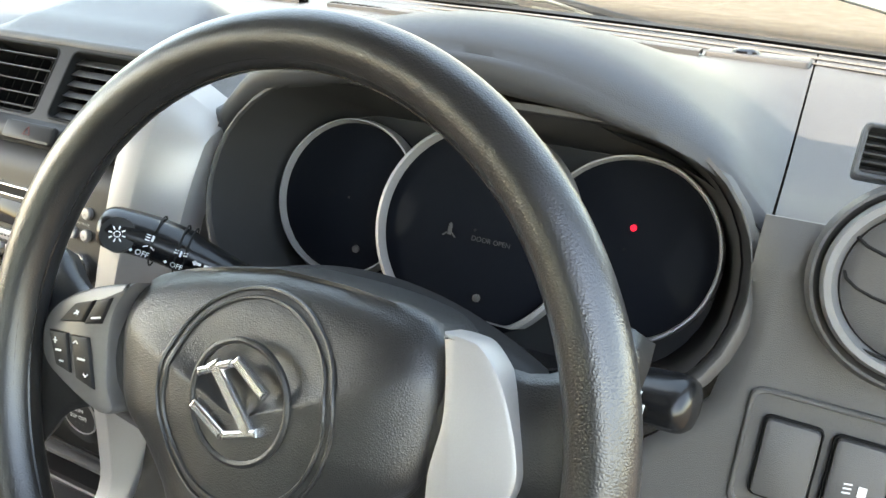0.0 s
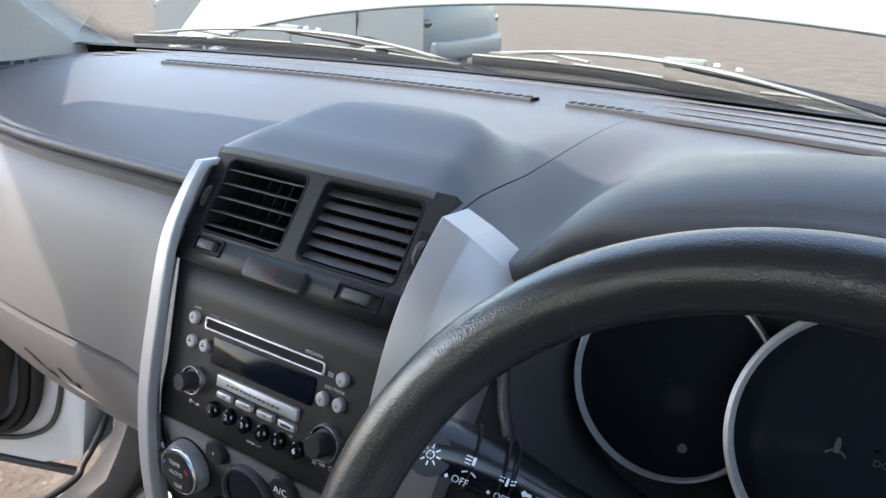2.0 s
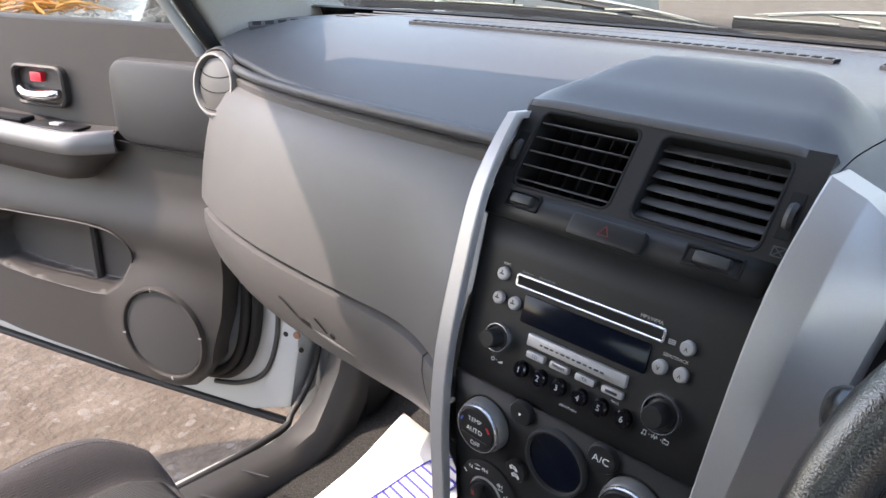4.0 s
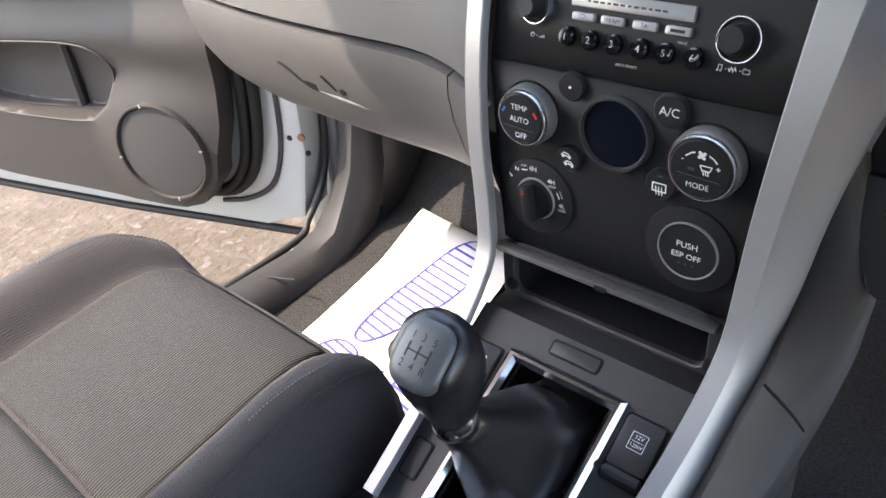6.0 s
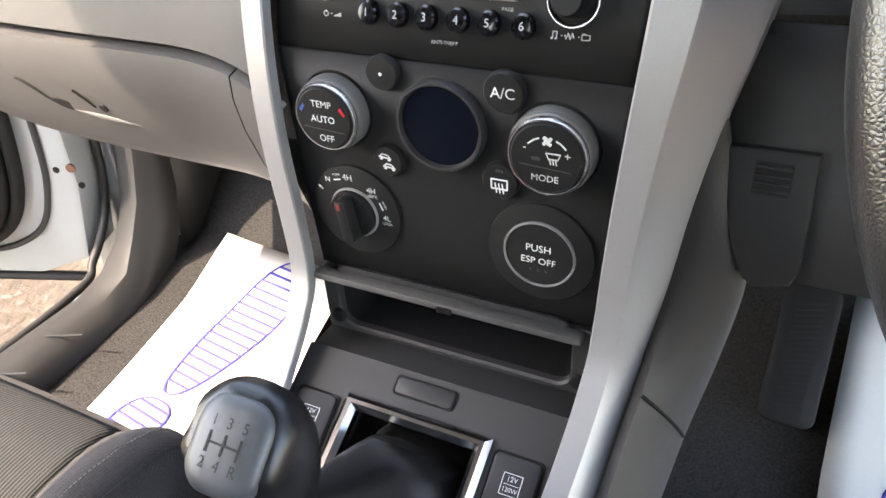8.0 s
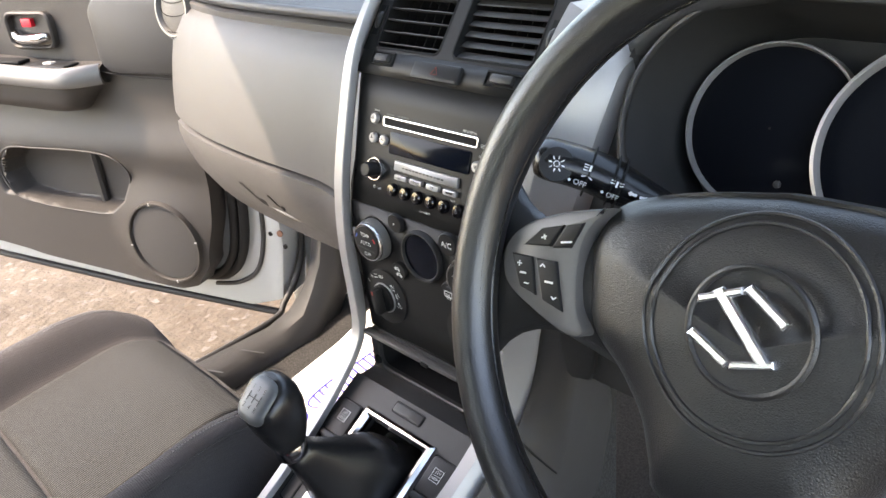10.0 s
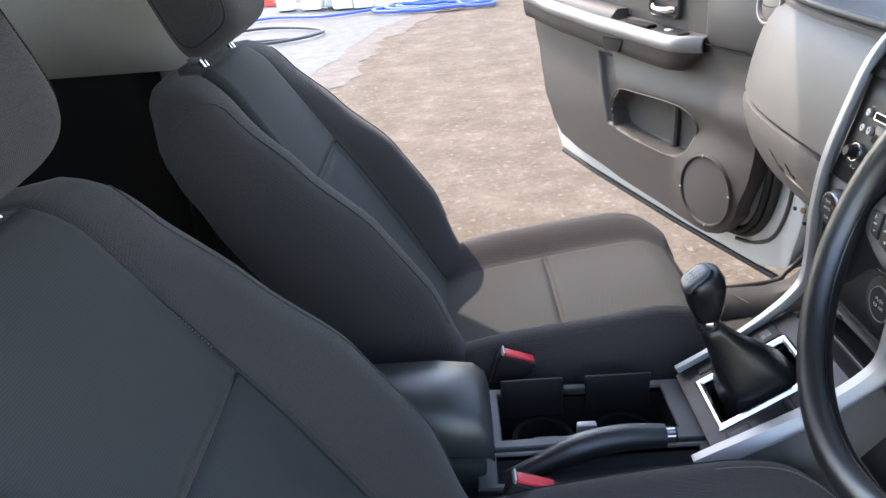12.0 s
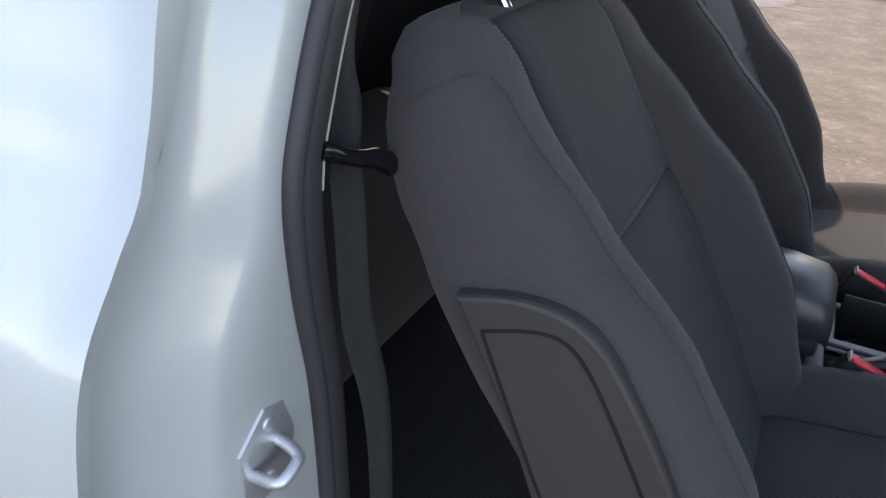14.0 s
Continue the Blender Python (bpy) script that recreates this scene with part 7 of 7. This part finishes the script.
# windscreen, cowl, wipers, raised bonnet
bm = bmesh.new()
rows = []
for j in range(13):
    f = j / 12
    rows.append([(x * (1 - .14 * f), (rear_y(x) + .012) * (1 - f) + (-.16 - .10 * (x / .75) ** 2) * f, 1.188 + .435 * f + .02 * math.sin(math.pi * f)) for x in [-.78 + .13 * i for i in range(13)]])
ws = solid("windscreen", sheet(bm, rows), WINDSCREEN, "clear curved windscreen", "windscreen", kind="structure", smooth=60, thick=.005)
ws.visible_shadow = False
bm = bmesh.new()
sheet(bm, [[(x, rear_y(x) + o, 1.190 + h) for x in [-.80 + .08 * i for i in range(21)]] for o, h in ((-.004, .006), (.006, .008), (.022, .002), (.03, -.03))])
solid("windscreen_edge", bm, RUBBER, "black lower edge of the windscreen", "seal", kind="structure", smooth=60)
bm = bmesh.new()
sheet(bm, [[(x, rear_y(x) + o, z) for x in [-.82 + .082 * i for i in range(21)]] for o, z in ((.015, 1.165), (.06, 1.150), (.13, 1.140), (.17, 1.120), (.2, 1.02))])
solid("cowl", bm, BLACK, "black plastic cowl grille below the windscreen", "cowl", kind="structure", smooth=40, thick=.01)


def wiper(pts, arm, label):
    w = thing("wiper", label, "windscreen wiper", arm[0], group="windscreen wipers")
    bm = bmesh.new()
    c = spline(pts, 30)
    tube(bm, [p - Z * .006 for p in c], .0040, 8, flat=1.5)
    part("blade", bm, RUBBER, w, "black rubber blade")
    bm = bmesh.new()
    for a, b in ((0, 7), (8, 14), (15, 21), (22, 29)):
        tube(bm, [p + Z * .0015 for p in c[a:b + 1]], .0030, 6, flat=.6)
    part("blade_rail", bm, WIPER, w, "sun-greyed blade rail")
    bm = bmesh.new()
    n = len(c)
    bow = [c[2 + i] + Z * (.006 + .014 * math.sin(math.pi * i / (n - 5))) for i in range(n - 4)]
    tube(bm, bow, [.0018 + .0036 * math.sin(math.pi * i / (n - 5)) for i in range(n - 4)], 8, flat=.55)
    part("blade_bow", bm, WIPER, w, "pale grey bow")
    for a, b in ((3, 9), (20, 26)):
        bm = bmesh.new()
        tube(bm, [c[a] + Z * .006, c[(a + b) // 2] + Z * .012, c[b] + Z * .006], .0024, 6)
        part("blade_bridge", bm, WIPER, w)
    bm = bmesh.new()
    ac = spline(arm, 20)
    tube(bm, ac, [.011 - .004 * i / 19 for i in range(20)], 8, flat=.6)
    part("wiper_arm", bm, BLACK, w, "black wiper arm", smooth=60)
    bm = bmesh.new()
    box(bm, Matrix.Translation(ac[-1] + Z * .004), (0, 0, 0), (.05, .014, .012), .004)
    part("arm_clip", bm, WIPER, w)
    for k in (.3, .5):
        bm = bmesh.new()
        lathe(bm, Matrix.Translation(ac[int(19 * (1 - k * .3))] + Z * .008), [(.004, 0), (.003, .003)], 10)
        part("rivet", bm, STEEL, w)


wiper([(-.80, .505, 1.200), (-.60, .555, 1.205), (-.38, .585, 1.204), (-.20, .590, 1.197)], [(-.05, .640, 1.165), (-.20, .625, 1.190), (-.38, .605, 1.212), (-.52, .588, 1.222)], "sun-greyed wiper at the foot of the windscreen")
wiper([(-.18, .590, 1.212), (.0, .588, 1.212), (.18, .580, 1.200), (.345, .560, 1.184)], [(.52, .575, 1.165), (.40, .590, 1.182), (.25, .600, 1.205), (.10, .600, 1.222)], "sun-greyed wiper in front of the driver")

bonnet = thing("bonnet", "white bonnet raised open beyond the windscreen", "car bonnet", (0, .62, 1.2))
bm = bmesh.new()
rows = []
for j in range(17):
    f = j / 16
    row = []
    for i in range(33):
        g = -1 + i / 16
        w = .86 - .06 * f
        row.append((g * w, .615 + .72 * f + .03 * math.sin(math.pi * f) - .10 * g * g * (1 - f) * .3, 1.285 - .112 * g * g - .03 * abs(g) ** 6 + .86 * f - .02 * g * g * f))
    rows.append(row)
part("bonnet_skin", sheet(bm, rows), PAINT, bonnet, "white painted bonnet skin", smooth=60, thick=.006)
bm = bmesh.new()
for sx in (-1, 1):
    box(bm, pose(sx * .70, .60, 1.185, 40, 0, 0), (0, 0, 0), (.03, .12, .012), .003)
part("bonnet_hinge", bm, PAINT, bonnet)
# engine bay front, low
bm = bmesh.new()
box(bm, Matrix.Identity(4), (0, 1.15, .72), (1.40, .8, .30), .05)
solid("engine", bm, SHADE_BLACK, "dark engine covers below the bonnet", "engine", kind="structure", smooth=40)
bm = bmesh.new()
box(bm, Matrix.Identity(4), (0, 1.72, .70), (1.55, .18, .48), .05, 3)
solid("front_panel", bm, PAINT, "white front end of the car", "body panel", kind="structure", smooth=40)

# ---- floor things ----
mat = thing("paper_mat", "white paper floor mat printed with blue shoe soles", "floor mat", (-.42, .2, .45), group="paper floor mats")
def mat_z(x, y):
    return (.11 * step(.26, .46, y) if x > 0 else 0) + lerp([(-.2, .431), (.10, .441), (.28, .454), (.42, .482), (.55, .606)], y) + .011 + .003 * math.sin(9 * x + 14 * y)


def paper(corners, soles, holder):
    bm = bmesh.new()
    a, b, c, d = [Vector((*p, 0)) for p in corners]
    rows = []
    for j in range(13):
        p, q = a.lerp(d, j / 12), b.lerp(c, j / 12)
        rows.append([(v.x, v.y, mat_z(v.x, v.y)) for v in [p.lerp(q, i / 12) for i in range(13)]])
    part("sheet", sheet(bm, rows), PAPER, holder, "white paper sheet", smooth=60, thick=.0008)
    for (x, y, turn, l, w, bars) in soles:
        bm = bmesh.new()
        T = lambda u, v: (lambda p: (p[0], p[1], mat_z(p[0], p[1]) + .0016))((x + u * math.cos(radians(turn)) - v * math.sin(radians(turn)), y + u * math.sin(radians(turn)) + v * math.cos(radians(turn))))
        ol = [T(w * .5 * math.copysign(abs(math.cos(t)) ** .8, math.cos(t)) * (.72 + .28 * math.sin(t) * .6), l * .5 * math.sin(t)) for t in [2 * math.pi * i / 48 for i in range(49)]]
        tube(bm, ol, .0018, 5, cap=False, flat=.5)
        for i in range(bars):
            f = -.92 + 1.84 * (i + .5) / bars
            hw = w * .5 * (1 - f * f) ** .4 * (.72 + .17 * f)
            tube(bm, [T(hw * g / 4, f * l * .5) for g in range(-4, 5)], .0024, 5, flat=.5)
        part("sole_print", bm, INK, holder, "blue striped shoe sole print")


paper([(-.610, .425), (-.29, .390), (-.16, -.02), (-.553, .03)], [(-.466, .268, -8, .262, .115, 16), (-.488, .078, -8, .095, .092, 6), (-.335, .09, -8, .25, .115, 16)], mat)
mat2 = thing("paper_mat", "white paper floor mat printed with blue shoe soles", "floor mat", (.40, .0, .45), group="paper floor mats")
paper([(.262, .440), (.60, .430), (.60, -.12), (.266, -.12)], [(.345, .20, -6, .25, .11, 16)], mat2)
# rest pedal
rest = thing("foot_rest", "black ribbed rubber foot rest on the carpet", "pedal", (.217, .35, .47))
FM = plane_at((.220, .369, .570), (1, -.03, 0), (0, .68, .73))
bm = bmesh.new()
prism(bm, FM, rrect(.056, .150, .012), -.07, .008, .004)
part("pad", bm, RUBBER, rest)
for i in range(20):
    bm = bmesh.new()
    box(bm, FM @ pose(0, -.060 + .006 * i, .008, 0, 0, 14), (0, 0, 0), (.028, .0028, .002))
    part("rib", bm, RUBBER, rest)


# ---- outside ----
bm = bmesh.new()
N = 90
rng = random.Random(4)
def gx(i):
    f = (i / N) * 2 - 1
    return math.copysign(abs(f) ** 3, f) * 400 + f * 8
rows = []
for j in range(N + 1):
    rows.append([(gx(i), gx(j), 0.003 * noise.noise((gx(i) * .8, gx(j) * .8, 0)) if abs(gx(i)) < 25 and abs(gx(j)) < 25 else 0) for i in range(N + 1)])
solid("ground", sheet(bm, rows), GRAVEL, "sandy tan gravel yard", "ground", kind="structure", smooth=80)
bm = bmesh.new()
edge = [(-4.3, -2.1), (-5.2, -1.72), (-6.4, -1.60), (-8.2, -1.22), (-9.4, -.85), (-10.2, -.5), (-11.4, -.35)]
edge = [(p.x, p.y) for p in spline([(x, y, 0) for x, y in edge], 120)]


def ragged(x, k, a):
    """Uneven worn edge, at two scales."""
    return a * noise.noise((x * 1.3, k, 0)) + .5 * a * noise.noise((x * 5.5, k + 3, 0)) + .3 * a * noise.noise((x * 17, k + 7, 0))


sheet(bm, [[(x, y - 7.0 * k + (ragged(x, 0, .16) if k == 0 else 0), .007 + .001 * k) for x, y in edge] for k in (0, .06, .2, .5, 1)])
solid("pavement", bm, CONCRETE, "grey wet concrete apron", "concrete", kind="structure", smooth=80)
bm = bmesh.new()
sheet(bm, [[(x, y + .34 + ragged(x, 9, .30) - .9 * k, .004 + .0005 * k) for x, y in edge] for k in (0, .3, 1)])
solid("pavement_edge", bm, DUST, "dusty worn edge of the concrete apron", "concrete", kind="structure", smooth=80)



def jerry_can(x, y, h, turn, cap):
    j = thing("jerry_can", "milky white plastic jerry can standing on the concrete", "jerry can", (x, y, .02), group="jerry cans by the hose")
    M = pose(x, y, .022, 0, 0, turn)
    bm = bmesh.new()
    loops = []
    for z, k in ((0, .86), (.02, 1.0), (.62, 1.0), (.74, .96), (.82, .70), (.84, .5)):
        loops.append([bm.verts.new(M @ Vector((px * k, py * k, z * h))) for px, py in rrect(.29 * h / .45, .23 * h / .45, .05)])
    ring_faces(bm, loops)
    part("tank", bm, JUG, j, "milky tank")
    bm = bmesh.new()
    tube(bm, [M @ Vector(p) for p in ((-.10, 0, .72 * h), (-.06, 0, .95 * h), (.04, 0, .97 * h), (.07, 0, .8 * h))], .020, 8)
    part("carry_grip", bm, JUG, j)
    bm = bmesh.new()
    lathe(bm, M @ pose(.08, .0, .80 * h), [(.035, 0), (.035, .06), (.028, .065)], 14)
    part("cap", bm, cap, j)


for x, y, h, t, c in ((-10.45, -2.75, .50, 8, RED), (-10.35, -2.35, .52, -5, JUG), (-10.2, -1.92, .52, 12, JUG), (-10.15, -1.62, .50, 3, JUG), (-10.1, -1.12, .36, 20, RED), (-9.95, -.92, .34, -12, RED), (-10.5, -.95, .46, 5, JUG), (-10.55, -2.05, .55, 0, JUG)):
    jerry_can(x, y, h, t, c)
for x, y in ((-10.95, -3.75), (-11.2, -3.20)):
    c = thing("traffic_cone", "orange-red traffic cone with a white band", "traffic cone", (x, y, 0), group="traffic cones")
    bm = bmesh.new()
    lathe(bm, pose(x, y, .02), [(.15, 0), (.145, .03), (.12, .04), (.085, .22), (.05, .40), (.028, .50), (.02, .505)], 28)
    part("cone", bm, CONE, c)
    bm = bmesh.new()
    lathe(bm, pose(x, y, .02), [(.084, .235), (.0615, .345)], 28, (False, False))
    part("band", bm, WHITE, c, thick=.003)
hose = thing("garden_hose", "blue garden hose lying in loose coils on the yard", "hose", (-9.6, -.8, .02))
bm = bmesh.new()
pts = []
for i in range(150):
    a = 2 * math.pi * i / 50
    k = .55 + .20 * math.sin(i * .13) + .1 * (i / 150)
    pts.append((-9.65 + (.55 * math.sin(a)) * k + .1 * math.sin(i * .05), -.75 + 1.05 * math.cos(a) * k + .15 * (i / 50 - 1), .045 + .012 * (i % 7 == 0) + .01 * i / 50))
tube(bm, pts, .022, 8)
part("coil", bm, HOSE, hose)
bm = bmesh.new()
tube(bm, spline([(-9.7, -1.3, .05), (-9.3, -2.0, .045), (-9.5, -2.8, .045), (-9.0, -3.6, .045), (-9.3, -5.0, .045), (-9.2, -7.0, .045)], 60), .018, 8)
part("lead", bm, HOSE, hose)
bm = bmesh.new()
tube(bm, spline([(-9.4, -.5, .05), (-9.25, -.05, .045), (-9.55, .15, .04), (-9.75, -.2, .045), (-9.8, -.6, .05)], 40), .022, 8)
part("loop", bm, HOSE, hose)
grey = thing("grey_hose", "grey hose trailing over the concrete", "hose", (-8.2, -2.6, .02))
bm = bmesh.new()
tube(bm, spline([(-7.6, -2.2, .05), (-7.7, -2.9, .045), (-8.2, -3.2, .045), (-8.6, -2.6, .045), (-8.1, -1.9, .045), (-7.5, -2.3, .045), (-7.3, -3.6, .045), (-7.6, -5.5, .045)], 90), .018, 8)
part("coil", bm, GHOST, grey)
# rubble verge and the orange heap
bm = bmesh.new()
rng = random.Random(9)
for i in range(420):
    x, y, r = -11.2 - rng.random() * 1.6, -.6 + rng.random() * 6.5, .04 + rng.random() * .10
    vs = bmesh.ops.create_icosphere(bm, subdivisions=1, radius=r, matrix=pose(x, y, r * .5, rng.random() * 90, rng.random() * 90, rng.random() * 90))["verts"]
    for v in vs:
        v.co += Vector((rng.uniform(-1, 1), rng.uniform(-1, 1), rng.uniform(-1, 1))) * r * .25
solid("rubble", bm, STONE, "strip of broken stones along the yard", "rubble", kind="stuff", smooth=0)
bm = bmesh.new()
for i in range(170):
    x, y = -12.6 - rng.random() * 1.6, -.8 + rng.random() * 5.5
    a = rng.random() * 6.28
    rr = .3 + rng.random() * .5
    p0 = Vector((x, y, .05 + rng.random() * .35))
    tube(bm, spline([p0, p0 + Vector((rr * math.cos(a), rr * math.sin(a), .12)), p0 + Vector((rr * 1.4 * math.cos(a + .6), rr * 1.4 * math.sin(a + .6), -.02))], 8), .022, 5)
solid("strap_heap", bm, STRAW, "tangled heap of orange straps behind the stones", "strap heap", kind="stuff", smooth=40)


def car(name, at, turn, paint, label, L=4.2, W=1.72, H=1.50):
    """A parked car: lower body, cabin, windows, wheels, bumpers and side trim."""
    c = thing(name, label, "car", at, group="parked cars")
    M = pose(*at, 0, 0, turn)
    low = [(-L / 2, .42), (-L / 2 + .04, .75), (-L / 2 + .3, .92), (-L * .20, 1.0), (L * .36, 1.02), (L / 2 - .04, .95), (L / 2, .60), (L / 2 - .02, .40), (L * .38, .30), (-L * .38, .28)]
    bm = bmesh.new()
    loops = []
    for f in (-1, -.94, -.5, 0, .5, .94, 1):
        k = 1 - .05 * abs(f) ** 6
        loops.append([bm.verts.new(M @ Vector((x * k, f * W / 2 * (1 if .4 < z < .95 else .93), z))) for x, z in low])
    ring_faces(bm, loops)
    part("body", bm, paint, c, "", smooth=35)
    cab = [(-L * .22, 1.0), (-L * .08, H - .04), (L * .10, H), (L * .30, H - .05), (L * .40, 1.02)]
    bm = bmesh.new()
    loops = [[bm.verts.new(M @ Vector((x, f * W / 2 * (.90 if z < 1.1 else .74), z))) for x, z in cab] for f in (-1, -.5, 0, .5, 1)]
    ring_faces(bm, loops)
    part("cabin", bm, paint, c, "", smooth=35)
    for sy in (-1, 1):
        for x0, x1 in ((-.17, .05), (.07, .27)):
            bm = bmesh.new()
            S = lambda x, z: M @ Vector((x * L, sy * W / 2 * (.90 - .16 * (z - 1.02) / (H - 1.04)) + sy * .006, z))
            sheet(bm, [[S(x0 + .02, 1.06), S(x1, 1.06)], [S(x0 + .085 if x0 < 0 else x0, H - .10), S(x1 if x1 < .2 else x1 - .03, H - .10)]])
            part("side_window", bm, GLOSS, c, "dark side window", thick=.004)
            bm = bmesh.new()
            box(bm, M, (x1 * L - .14, sy * W / 2 * 1.005, .90), (.20, .03, .045), .012)
            part("door_handle", bm, paint, c)
            bm = bmesh.new()
            box(bm, M, (x1 * L + .03, sy * W / 2 * .994, .66), (.008, .02, .62))
            part("door_gap", bm, SHADE_BLACK, c)
        bm = bmesh.new()
        box(bm, M, (0, sy * W / 2 * .96, .33), (L * .52, .06, .14), .02)
        part("rocker", bm, RUBBER, c)
        for x in (-.31, .31):
            Wm = M @ pose(x * L, sy * (W / 2 - .10), .32, 90)
            bm = bmesh.new()
            lathe(bm, Wm, [(.20, -.10), (.30, -.10), (.32, -.06), (.32, .06), (.30, .10), (.20, .10)], 36)
            wl = part("wheel", bm, RUBBER, c, "road wheel")
            bm = bmesh.new()
            lathe(bm, Wm, [(.20, -.09), (.19, -.105), (.05, -.09), (.001, -.10)], 28)
            lathe(bm, Wm, [(.20, .09), (.19, .105), (.05, .09), (.001, .10)], 28)
            part("rim", bm, STEEL, wl)
    for sx in (-1, 1):
        bm = bmesh.new()
        box(bm, M, (sx * (L / 2 - .06), 0, .50), (.14, W * .90, .22), .04, 3)
        part("bumper", bm, paint, c)
        for sy in (-1, 1):
            bm = bmesh.new()
            box(bm, M, (sx * (L / 2 - .16), sy * W * .41, .78), (.16, .24, .10), .03)
            part("lamp", bm, GLOSS, c)
    return c


car("parked_car", (-6.3, 6.9, 0), 4, GREYCAR, "grey parked car side-on beyond the raised bonnet")
car("parked_car", (-4.6, -9.0, 0), 30, DARKCAR, "dark parked car behind")
car("parked_car", (1.5, -11.0, 0), 60, PAINT, "white parked car behind")
